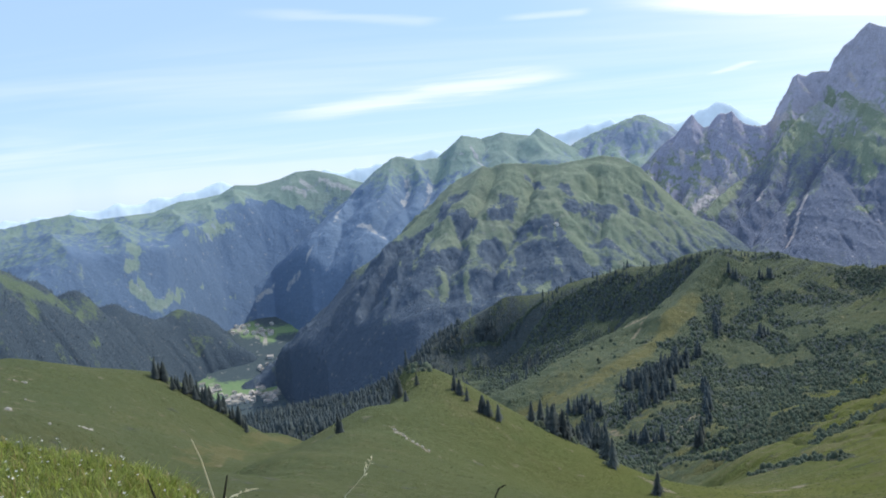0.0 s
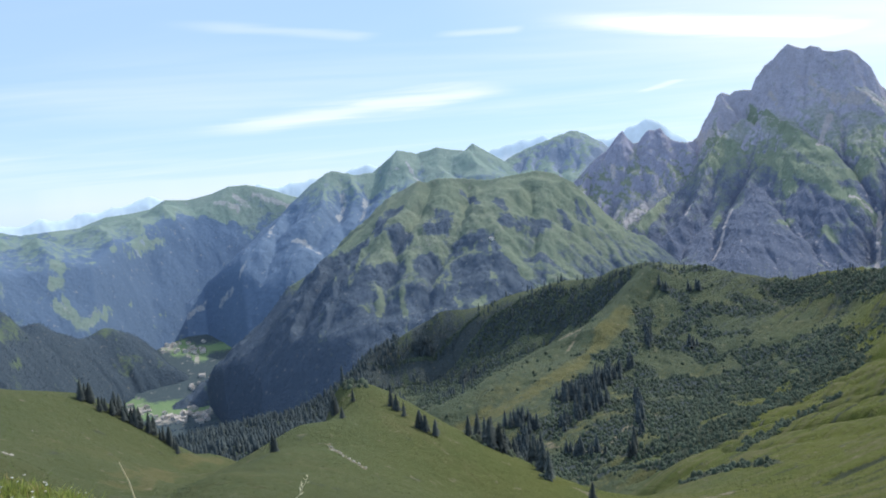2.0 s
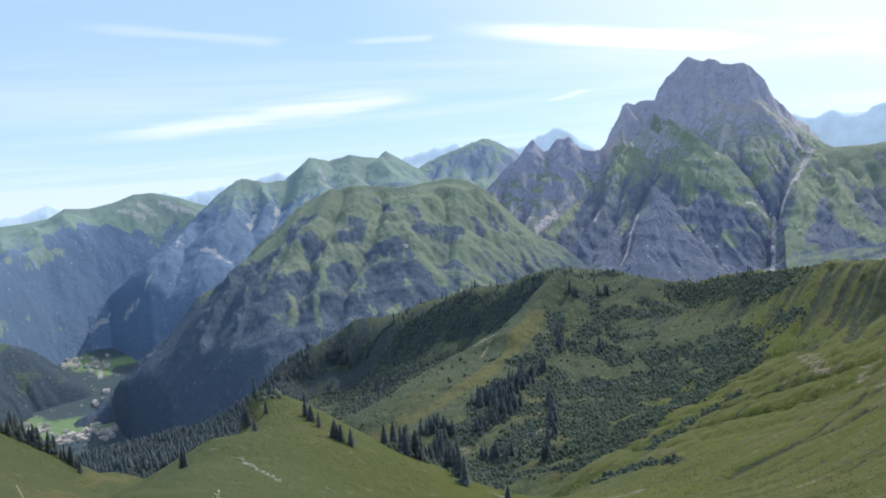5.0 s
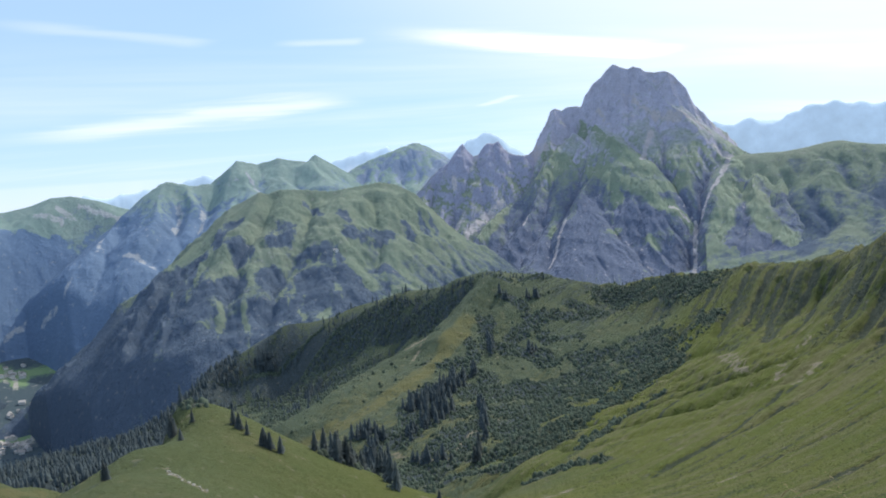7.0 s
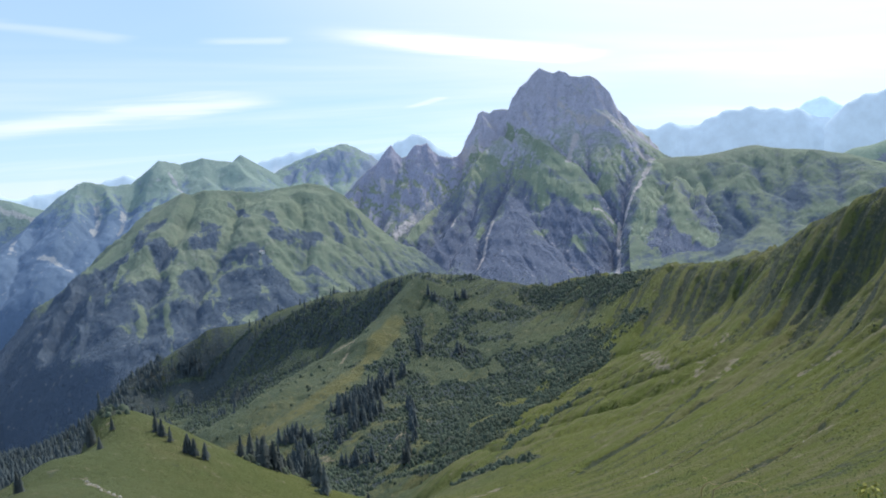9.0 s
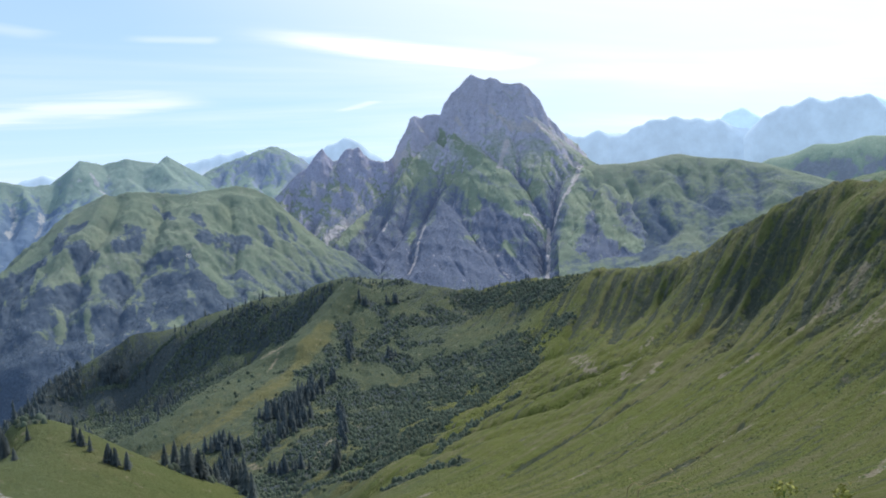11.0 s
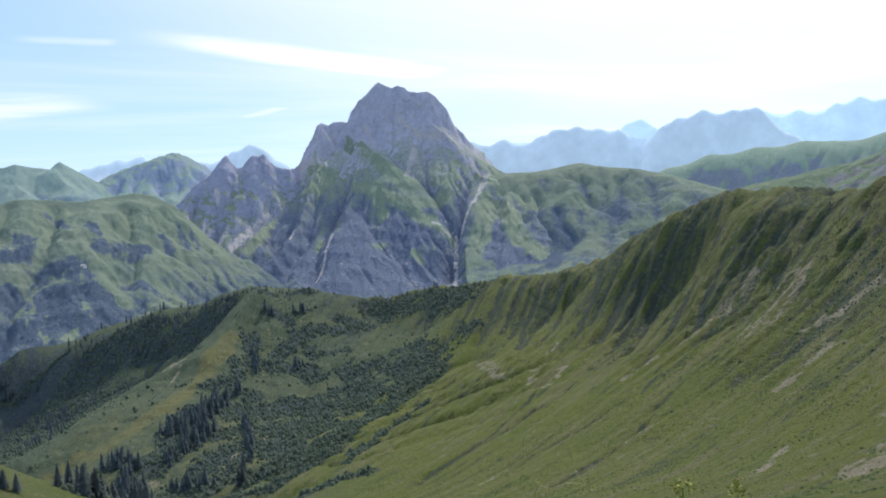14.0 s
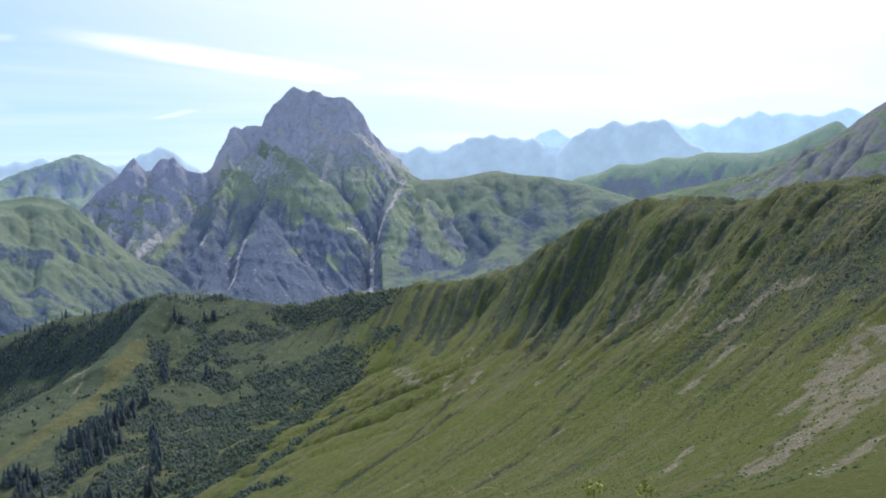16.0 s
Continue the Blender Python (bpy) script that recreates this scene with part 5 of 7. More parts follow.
patchy = covered(X, Y, wider(SCRUB_WIDE, 2.6), 67, 1.3) * (0.35 + 0.65 * smooth(-0.35, 0.1, fbm(X, Y, 38, 5, 68, gain=0.6)))
scrub = np.maximum(patchy, covered(X, Y, wider(SCRUB_A + SCRUB_B), 61, 1.3))
# On the ridge's flank this dark cover also stands in for its shade.
scrub = np.maximum(scrub, covered(X, Y, SPRUCE_GROVES + SPRUCE_SHADED_FACE + SPRUCE_NOTCH, 62, 1.4))
dry_rib = covered(X, Y, DRY + HILL_DRY, 64)
scrub = scrub * (1 - 0.8 * dry_rib)
slopes = smooth(60, 140, X) * smooth(1000, 800, RR)
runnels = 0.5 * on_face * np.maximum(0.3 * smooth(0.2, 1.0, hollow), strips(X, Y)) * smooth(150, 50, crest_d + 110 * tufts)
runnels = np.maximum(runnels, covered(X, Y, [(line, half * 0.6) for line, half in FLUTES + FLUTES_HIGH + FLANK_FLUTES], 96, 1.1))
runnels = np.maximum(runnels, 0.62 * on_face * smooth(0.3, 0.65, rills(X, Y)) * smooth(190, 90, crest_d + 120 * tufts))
fall = fall_line(X, Y)
streaky = 1.15 * fbm(fall, X * 0.06, 9, 5, 43, gain=0.75)
thread = slopes * smooth(0.80, 0.95, 1 - 2 * np.abs(perlin(fall / 9.0, X / 130.0, 48))) * smooth(0.1, 0.4, fbm(fall, X * 0.3, 45, 3, 47))
deep = smooth(1300, 1500, RR)
open_valley = covered(X, Y, VALLEY_OPEN, 63, 0.4)
near_to = lambda pts: np.sqrt(np.min([(X - p[0]) ** 2 + (Y - p[1]) ** 2 for p in pts], axis=0))
# How much of the hazed tones the land takes, mostly on the farther ridge.
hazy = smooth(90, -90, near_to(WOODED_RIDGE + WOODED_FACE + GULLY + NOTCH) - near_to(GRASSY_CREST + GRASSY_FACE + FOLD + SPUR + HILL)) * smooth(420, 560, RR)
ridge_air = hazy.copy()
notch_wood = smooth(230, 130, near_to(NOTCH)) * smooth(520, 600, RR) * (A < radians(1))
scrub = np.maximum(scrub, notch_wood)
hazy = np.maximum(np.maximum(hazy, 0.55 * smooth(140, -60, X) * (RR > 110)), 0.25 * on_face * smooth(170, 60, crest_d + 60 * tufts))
hill_part = (A < radians(14)) * smooth(110, 160, RR) * smooth(560, 500, RR)
outcrop = covered(X, Y, OUTCROP, 70, 1.2) * smooth(-0.35, 0.1, fbm(X, Y, 9, 4, 71))
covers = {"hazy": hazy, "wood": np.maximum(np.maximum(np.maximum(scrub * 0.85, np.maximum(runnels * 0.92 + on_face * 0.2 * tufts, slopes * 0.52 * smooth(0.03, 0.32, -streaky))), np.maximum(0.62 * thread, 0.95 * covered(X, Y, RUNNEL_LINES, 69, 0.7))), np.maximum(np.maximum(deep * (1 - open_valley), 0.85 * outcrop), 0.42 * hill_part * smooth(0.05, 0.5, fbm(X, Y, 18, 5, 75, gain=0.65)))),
          "rock": np.maximum(smooth(1.5, 2.4, slope) * (1 - deep) * (1 - 0.7 * on_face), 0.6 * outcrop * smooth(0.0, 0.4, fbm(X, Y, 6, 3, 72))),
          "dry": dry_rib * (0.8 + 0.6 * fbm(X, Y, 25, 4, 73)) + hill_part * 0.55 * fbm(X, Y, 38, 5, 76, gain=0.6) + on_face * 0.3 * smooth(120, 60, crest_d) + slopes * (0.2 + 2.2 * streaky) + 0.6 * tufts,
          "bare": np.maximum(leaning(X, Y, BARE_NEAR + BARE_SPUR + BARE_RIDGE + PATHS + wider(STREAKS, 1.5)) * (0.62 + 0.9 * streaky + 0.9 * fbm(X, Y, 11, 5, 65, gain=0.65)), covered(X, Y, VALLEY_ROAD + VILLAGE_GROUND, 66, 0.3))}
GROUND_LABELS = {"meadow_hill": "green grassy hill with scattered pale stones", "meadow_spur": "green meadow spur with a strip of pale stones",
                 "wooded_ridge": "ridge with alder scrub, dark spruces and brown grass", "grassy_ridge": "steep grassy ridge ribbed with dark runnels",
                 "ground": "alpine meadow falling away into a gully", "valley_floor": "wooded valley floor with meadows and a road"}
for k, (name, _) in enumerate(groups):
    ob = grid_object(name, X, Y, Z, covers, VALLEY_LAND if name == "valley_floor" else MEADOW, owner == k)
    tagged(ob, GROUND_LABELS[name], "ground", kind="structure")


def massif(name, lines, mat, label, da, dr, rough=30, gully=16, wood=None, rock=(0.8, 1.3), stony=0.0, bare=(), grass=(), woods=(), margin=0.4, jag=0.0, brow=170, fine=0, spurs=(), spur_height=0.42, carve=0, cell=10.0, strip=0.3):
    """A mountain: a sheet over crest, spur and foot lines with gullies and crags cut into it."""
    surf = Surface(lines, 25)
    p = surf.p
    b, r = np.arctan2(p[:, 0], p[:, 1]), np.hypot(p[:, 0], p[:, 1])
    bs = np.arange(b.min() - radians(margin), b.max() + radians(margin), radians(da))
    last = max(math.hypot(q[0], q[1]) for q in lines[0]) + 60
    start = max(r.min(), fine)      # coarse below and behind the open face
    rs = np.concatenate([np.arange(r.min(), start, 45), np.arange(start, last, dr), np.arange(last, r.max() + 45, 45)])
    a, rr = np.meshgrid(bs, rs)
    x, y = rr * np.sin(a), rr * np.cos(a)
    z = surf(x, y)
    crest = line_distance(x, y, lines[0])
    off = smooth(0, brow, crest)
    mean = rr.mean()
    bend = 60 * fbm(x, y, 300, 3, 17)
    z = z + (0.10 + off) * rough * fbm(x, y, 300, 6, 7, gain=0.42)
    water, flow = np.zeros_like(x), np.zeros_like(x)
    if carve:       # valleys and ribs cut by running water
        low = start - 150
        near_box = p[r > low]
        box = (near_box[:, 0].min() - 40, near_box[:, 0].max() + 40, near_box[:, 1].min() - 40, near_box[:, 1].max() + 40)
        rolling = lambda u, v: surf(u, v) + rough * 2.2 * fbm(u, v, 420, 4, 7, gain=0.5)
        wide = Carved(rolling, box, cell * 2.6, 1.0, steps=9, power=0.55, seed=113, rough=1.3, broad=7)
        small = Carved(lambda u, v: rolling(u, v) + 12 * wide.at(wide.cut, u, v), box, cell, 1.0, steps=5, seed=114, rough=0.9, broad=5)
        fade = 0.35 + 0.65 * smooth(-0.35, 0.25, fbm(x, y, 260, 3, 22))
        water = 0.75 * wide.at(wide.cut, x, y) + 0.5 * fade * small.at(small.cut, x, y)
        flow = small.at(small.log_flow, x, y)
        z = z + (0.10 + 0.9 * off) * carve * (1.0 * wide.at(wide.cut, x, y) + 0.5 * fade * small.at(small.cut, x, y))
    else:
        cut = fbm(a * mean + bend, rr * 0.4, 240, 3, 11, ridged=True) + 0.35 * fbm(a * mean + bend, rr * 0.3, 70, 2, 12, ridged=True)
        z = z + (0.06 + off) * gully * (cut - 0.5)
    z = z + 0.1 * rough * fbm(x, y, 50, 4, 13) * (0.3 + off) + jag * (1 - 0.55 * off) * (fbm(x, y, 60, 5, 14, ridged=True, gain=0.6) - 0.35)
    wx, wy = x + 35 * fbm(x, y, 120, 3, 15), y + 35 * fbm(x, y, 120, 3, 16)
    rib = np.zeros_like(x)
    for line, half in spurs:
        up = np.clip(1 - line_distance(wx, wy, line) / (half * 1.5), 0, 1)
        rib = np.maximum(rib, up)
        z = z + off * spur_height * half * up ** 1.3 * (0.75 + 0.5 * fbm(x, y, 90, 3, 18))
    s = steepness(x, y, z)
    patches = fbm(x, y, 190, 6, 31, gain=0.62)
    strips = fbm(a * mean + bend, rr * 0.22, 55, 4, 32, gain=0.6)
    open_land, bared, wooded = np.clip(leaning(x, y, grass) * (0.8 + 0.9 * patches), 0, 1), leaning(x, y, bare), leaning(x, y, woods)
    cov = {"rock": (stony * (0.3 + 0.7 * smooth(-200, 200, z)) + smooth(rock[0], rock[1], s) + 0.25 * patches) * (1 - 0.95 * open_land), "wood": np.zeros_like(x), "bare": bared * (0.7 + 0.35 * strips) + stony * 0.5 * smooth(3.4, 5.2, flow) * smooth(-0.1, 0.3, patches), "dry": 0.2 + 0.5 * fbm(x, y, 400, 3, 33)}
    if wood:
        top, spread, amount = wood
        cov["wood"] = amount + smooth(top + spread, top - spread, z) * 0.55 - 0.4 + 0.40 * patches + 0.6 * strips * (0.4 + smooth(top + spread, top - spread, z)) + 0.40 * wooded - 0.6 * open_land - strip * np.clip(water, -1.2, 1.2)
    ob = grid_object(name, x, y, z, cov, mat)
    tagged(ob, label, "mountain", kind="structure")
    return (x, y, z, cov["wood"])


def ridge_mountain(name, crest, fall, ridges, gullies, mat, label, da, dr, near, brow=110, warp=26, rough=16, crag=8.0, beds=0.0, runnel=6.0, cell=9.0, stony=0.0, rock=(0.9, 1.5), wood=None, grass=(), bare=(), woods=(), margin=0.4, keen=9.0, bulge=0.0, even=1.0, foot=(), steep=1.3, seed=200):
    """A mountain built of ridge lines that fall away on both sides, with crags, beds of rock and runnels cut into them."""
    shape = Ridges([(crest, fall)] + ridges, gullies, keen, bulge)
    p = np.array([q for line, _ in shape.ridges for q in line], float)
    b, r = np.arctan2(p[:, 0], p[:, 1]), np.hypot(p[:, 0], p[:, 1])
    bs = np.arange(b.min() - radians(margin), b.max() + radians(margin), radians(da))
    last = max(math.hypot(q[0], q[1]) for q in crest) + 50
    rs = np.concatenate([np.arange(near - 500, near, 40), np.arange(near, last, dr), np.arange(last, last + 420, 40)])
    a, rr = np.meshgrid(bs, rs)
    x, y = rr * np.sin(a), rr * np.cos(a)
    top = line_distance(x, y, crest)
    off = smooth(0, brow, top)

    def bent(u, v, much):
        return (u + much * fbm(u, v, 190, 4, seed, gain=0.55) + 0.25 * much * fbm(u, v, 45, 3, seed + 7),
                v + much * fbm(u, v, 190, 4, seed + 11, gain=0.55) + 0.25 * much * fbm(u, v, 45, 3, seed + 17))

    z = shape(*bent(x, y, warp * off))
    z = z + off * rough * fbm(x, y, 170, 5, seed + 23, gain=0.5)
    if foot:        # the slope runs out at its foot on the valley floor
        edge = sorted((math.atan2(u, v), math.hypot(u, v)) for u, v in foot)
        rise = -800 + steep * (rr - np.interp(a, [q[0] for q in edge], [q[1] for q in edge])) + 25 * fbm(x, y, 160, 4, seed + 29)
        z = np.minimum(z, rise) - 12 * np.exp(-np.abs(z - rise) / 24)
    water, flow = np.zeros_like(x), np.zeros_like(x)
    if runnel:
        box = (x.min(), x.max(), y[rr > near - 60].min(), y.max())
        rolling = lambda u, v: shape(*bent(u, v, warp)) + rough * fbm(u, v, 170, 5, seed + 23, gain=0.5)
        cut = Carved(rolling, box, cell, 1.0, steps=5, power=0.5, seed=seed + 31, rough=0.8, broad=5)
        water, flow = cut.at(cut.cut, x, y) * smooth(-720, -420, z), cut.at(cut.log_flow, x, y)
        z = z + off * runnel * water
    s0 = steepness(x, y, z)
    cliff = smooth(rock[0] * 0.8, rock[1], s0)
    z = z + (0.25 + 0.75 * off) * crag * (0.35 + 0.65 * cliff) * (fbm(x, y, 70, 5, seed + 41, ridged=True, gain=0.6) - 0.3 + 0.5 * fbm(x, y, 22, 3, seed + 42, ridged=True, gain=0.6))
    if beds:        # tilted beds of rock: cliffs and ledges
        bed = (z + 0.25 * x + 25 * fbm(x, y, 200, 3, seed + 43)) / 62.0
        z = z + beds * off * (np.abs((bed % 1.0) * 2 - 1) ** 2 - 0.4) * (0.7 + 0.7 * fbm(x, y, 240, 2, seed + 47))
    s = steepness(x, y, z)
    patches, spots = fbm(x, y, 170, 5, seed + 53, gain=0.6), fbm(x, y, 45, 5, seed + 59, gain=0.65)
    chutes = fbm(a * 2600, z * 0.16, 42, 5, seed + 67, gain=0.62)      # tongues that run down the slope
    ux, uy = x + 34 * fbm(x, y, 75, 4, seed + 68), y + 34 * fbm(x, y, 75, 4, seed + 69)
    open_land, bared, wooded = leaning(ux, uy, grass), leaning(x, y, bare), leaning(ux, uy, [(line, half * 1.25) for line, half in woods])
    wooded = np.clip(wooded * (1 + 1.5 * spots + 1.3 * chutes) + 0.4 * (patches + chutes) * (wooded > 0), 0, 1)
    open_land = np.clip(open_land * (1 + 1.3 * spots) + 0.35 * spots * (open_land > 0), 0, 1)
    rocky = stony * (0.1 + 0.9 * smooth(-80, 190, z)) + smooth(rock[0], rock[1], s) + (0.25 + 1.5 * stony) * (0.28 * patches + 0.22 * spots) - 1.7 * open_land * (0.75 + 0.7 * spots)
    cov = {"rock": rocky, "wood": np.zeros_like(x),
           "bare": bared * (0.72 + 0.5 * spots) + stony * 0.9 * smooth(0.1, 0.36, fbm(z + 0.25 * x, x * 0.12, 34, 4, seed + 71, gain=0.6)) * smooth(-0.2, 0.3, patches) * smooth(-80, 150, z) + stony * 0.35 * smooth(3.2, 5.0, flow) * smooth(0.0, 0.3, patches + spots),
           "dry": 0.2 + 0.5 * fbm(x, y, 400, 3, seed + 61)}
    if wood:
        line, spread, amount = wood
        low = smooth(line + spread, line - spread, z)
        cov["wood"] = amount * low + 1.15 * wooded + even * (0.30 * patches + 0.26 * spots + 0.34 * chutes) - 0.16 * np.clip(water, -1.2, 1.2) - 1.1 * open_land
    ob = grid_object(name, x, y, z, cov, mat)
    tagged(ob, label, "mountain", kind="structure")
    return (x, y, z, cov["wood"])


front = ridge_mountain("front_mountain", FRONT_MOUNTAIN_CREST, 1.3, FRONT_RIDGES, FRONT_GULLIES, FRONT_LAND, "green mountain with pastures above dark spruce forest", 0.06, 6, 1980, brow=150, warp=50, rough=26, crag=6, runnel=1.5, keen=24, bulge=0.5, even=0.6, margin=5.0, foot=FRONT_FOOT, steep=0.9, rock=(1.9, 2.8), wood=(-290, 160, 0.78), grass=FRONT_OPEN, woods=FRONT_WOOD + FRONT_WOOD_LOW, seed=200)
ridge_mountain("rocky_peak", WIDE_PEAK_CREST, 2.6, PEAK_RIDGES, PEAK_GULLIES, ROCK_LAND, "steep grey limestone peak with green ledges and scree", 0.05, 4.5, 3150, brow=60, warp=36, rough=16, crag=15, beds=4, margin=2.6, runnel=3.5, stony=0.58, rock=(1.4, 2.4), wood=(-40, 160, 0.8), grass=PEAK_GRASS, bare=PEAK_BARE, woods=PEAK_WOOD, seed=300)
ridge_mountain("twin_peak", TWIN_PEAK_CREST, 1.7, TWIN_RIDGES, TWIN_GULLIES, TWIN_LAND, "jagged twin rock peak in dark shade tones", 0.055, 5, 3300, brow=50, warp=26, rough=14, crag=18, beds=5, margin=1.5, runnel=3.5, stony=1.1, rock=(1.1, 1.8), wood=(-160, 150, 0.4), bare=TWIN_BARE, seed=400)
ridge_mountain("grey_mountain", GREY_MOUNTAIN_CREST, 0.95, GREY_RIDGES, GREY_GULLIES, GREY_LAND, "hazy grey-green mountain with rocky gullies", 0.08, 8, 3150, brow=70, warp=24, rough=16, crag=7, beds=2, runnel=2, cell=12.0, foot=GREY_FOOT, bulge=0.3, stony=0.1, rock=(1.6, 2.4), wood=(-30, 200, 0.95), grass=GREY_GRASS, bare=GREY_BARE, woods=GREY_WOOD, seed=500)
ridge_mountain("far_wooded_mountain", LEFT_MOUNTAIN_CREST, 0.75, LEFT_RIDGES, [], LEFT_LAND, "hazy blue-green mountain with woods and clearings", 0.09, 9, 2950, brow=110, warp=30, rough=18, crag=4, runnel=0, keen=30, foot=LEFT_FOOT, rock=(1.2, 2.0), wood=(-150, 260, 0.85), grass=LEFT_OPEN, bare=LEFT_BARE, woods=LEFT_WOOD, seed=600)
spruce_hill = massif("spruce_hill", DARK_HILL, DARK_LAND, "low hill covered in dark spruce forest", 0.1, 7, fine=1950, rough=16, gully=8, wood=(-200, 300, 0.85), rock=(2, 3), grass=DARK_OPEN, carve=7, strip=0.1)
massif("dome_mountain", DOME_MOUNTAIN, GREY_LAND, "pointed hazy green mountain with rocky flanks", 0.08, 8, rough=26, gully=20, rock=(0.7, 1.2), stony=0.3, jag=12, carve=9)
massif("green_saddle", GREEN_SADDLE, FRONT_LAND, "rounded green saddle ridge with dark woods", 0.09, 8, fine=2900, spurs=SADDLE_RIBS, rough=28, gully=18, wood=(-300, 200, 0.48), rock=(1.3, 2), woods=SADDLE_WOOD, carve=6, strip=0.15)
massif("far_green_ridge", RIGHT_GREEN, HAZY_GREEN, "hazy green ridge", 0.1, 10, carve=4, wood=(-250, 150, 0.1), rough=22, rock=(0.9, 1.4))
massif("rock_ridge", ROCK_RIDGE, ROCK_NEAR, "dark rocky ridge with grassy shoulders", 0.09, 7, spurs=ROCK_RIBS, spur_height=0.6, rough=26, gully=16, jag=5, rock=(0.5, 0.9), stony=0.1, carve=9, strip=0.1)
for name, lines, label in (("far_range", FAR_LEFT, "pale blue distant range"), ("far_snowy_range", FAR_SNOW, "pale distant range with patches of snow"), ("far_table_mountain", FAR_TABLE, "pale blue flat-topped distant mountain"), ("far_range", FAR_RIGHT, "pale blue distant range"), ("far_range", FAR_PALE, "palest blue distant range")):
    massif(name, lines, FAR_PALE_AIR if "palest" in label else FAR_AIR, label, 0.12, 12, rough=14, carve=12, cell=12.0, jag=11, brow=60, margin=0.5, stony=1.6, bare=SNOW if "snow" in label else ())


# ---- plants and houses ----
def plain(name, colour, vary=0.35, rough=0.9, island=False, bump=0.0, size=1.0):
    """A matt surface whose tone differs from piece to piece."""
    m, n, l, bsdf = material(name)
    if island:
        g = n.new("ShaderNodeNewGeometry")
        rnd = g.outputs["Random Per Island"]
    else:
        o = n.new("ShaderNodeObjectInfo")
        rnd = o.outputs["Random"]
    tone = mixed(n, l, rnd, tuple(c * (1 - vary) for c in colour), tuple(min(1, c * (1 + vary)) for c in colour))
    tone = mixed(n, l, math_node(n, l, "MULTIPLY", grain(n, l, size, 5), 0.5), tone, tuple(c * 0.5 for c in colour))
    l.new(tone, bsdf.inputs["Base Color"])
    bsdf.inputs["Roughness"].default_value = rough
    bsdf.inputs["Specular IOR Level"].default_value = 0.2
    if bump:
        b = n.new("ShaderNodeBump")
        b.inputs["Distance"].default_value = bump
        l.new(grain(n, l, size * 0.5, 6), b.inputs["Height"])
        l.new(b.outputs[0], bsdf.inputs["Normal"])
    return m


SPRUCE = plain("spruce_needles", (0.064, 0.08, 0.08), 0.35, size=2.0)
# Haze is put into the needles' tone of farther stands: paler and bluer.
SPRUCE_MANY = plain("spruce_forest", (0.068, 0.09, 0.098), 0.3, island=True, size=3.0)
SPRUCE_HAZY = plain("hazed_spruce_forest", (0.09, 0.128, 0.172), 0.1, island=True, size=5.0)
BARK = plain("bark", (0.09, 0.07, 0.05), 0.2, size=0.4, bump=0.03)
ALDER = plain("alder_leaves", (0.072, 0.096, 0.068), 0.4, island=True, size=1.2)
RUNNEL = plain("runnel_scrub_leaves", (0.088, 0.106, 0.064), 0.4, island=True, size=1.2)
TUSSOCK = plain("tussock_grass", (0.085, 0.115, 0.040), 0.5, island=True, size=0.6)
STONE = plain("pale_stone", (0.42, 0.40, 0.36), 0.25, island=True, size=0.5, bump=0.05)
PLASTER = plain("white_plaster", (0.74, 0.72, 0.68), 0.08, size=3.0)
# Lightened: the light the roofs reflect is put into this colour.
ROOF = plain("roof_shingles", (0.42, 0.39, 0.37), 0.35, size=2.0)
DARK_STALK = plain("dark_stalk", (0.035, 0.03, 0.02), 0.2, size=0.1)
WHITE_PETALS = plain("white_petals", (0.78, 0.78, 0.74), 0.08, island=True, size=0.1)
YELLOW_PETALS = plain("yellow_petals", (0.33, 0.32, 0.08), 0.2, island=True, size=0.1)


def leafy(name, colour, vary=0.4):
    """Thin leaves that let the sun shine through."""
    m, n, l, bsdf = material(name)
    g = n.new("ShaderNodeNewGeometry")
    tone = mixed(n, l, g.outputs["Random Per Island"], tuple(c * (1 - vary) for c in colour), tuple(min(1, c * (1 + vary)) for c in colour))
    l.new(tone, bsdf.inputs["Base Color"])
    bsdf.inputs["Roughness"].default_value = 0.6
    t, s = n.new("ShaderNodeBsdfTranslucent"), n.new("ShaderNodeMixShader")
    l.new(tone, t.inputs["Color"])
    s.inputs[0].default_value = 0.45
    l.new(bsdf.outputs[0], s.inputs[1]), l.new(t.outputs[0], s.inputs[2])
    l.new(s.outputs[0], n["Material Output"].inputs["Surface"])
    return m


GRASS = leafy("grass_blades", (0.25, 0.30, 0.06), 0.45)
DRY_GRASS = leafy("dry_grass", (0.68, 0.63, 0.45), 0.15)
TAN_GRASS = leafy("tan_seeding_grass", (0.30, 0.24, 0.13), 0.3)
SEED_GRASS = leafy("seeding_grass_blades", (0.34, 0.28, 0.11), 0.35)
LEAF = leafy("leaf", (0.12, 0.20, 0.05), 0.35)


def tri_mesh(name, verts, tris, mats, smooth_shade=False):
    me = bpy.data.meshes.new(name)
    v, f = np.asarray(verts, np.float32), np.asarray(tris, np.int32)
    me.vertices.add(len(v))
    me.vertices.foreach_set("co", v.ravel())
    me.loops.add(f.size)
    me.loops.foreach_set("vertex_index", f.ravel())
    me.polygons.add(len(f))
    me.polygons.foreach_set("loop_start", np.arange(0, f.size, 3, dtype=np.int32))
    me.update(calc_edges=True)
    me.validate()
    if smooth_shade:
        me.polygons.foreach_set("use_smooth", np.ones(len(me.polygons), bool))
    me.materials.append(mats)
    return me


def part(name, mesh, parent, label="", at=None):
    ob = new(name, mesh)
    ob.parent = parent
    if at is not None:
        ob.matrix_basis = at
    return tagged(ob, label)


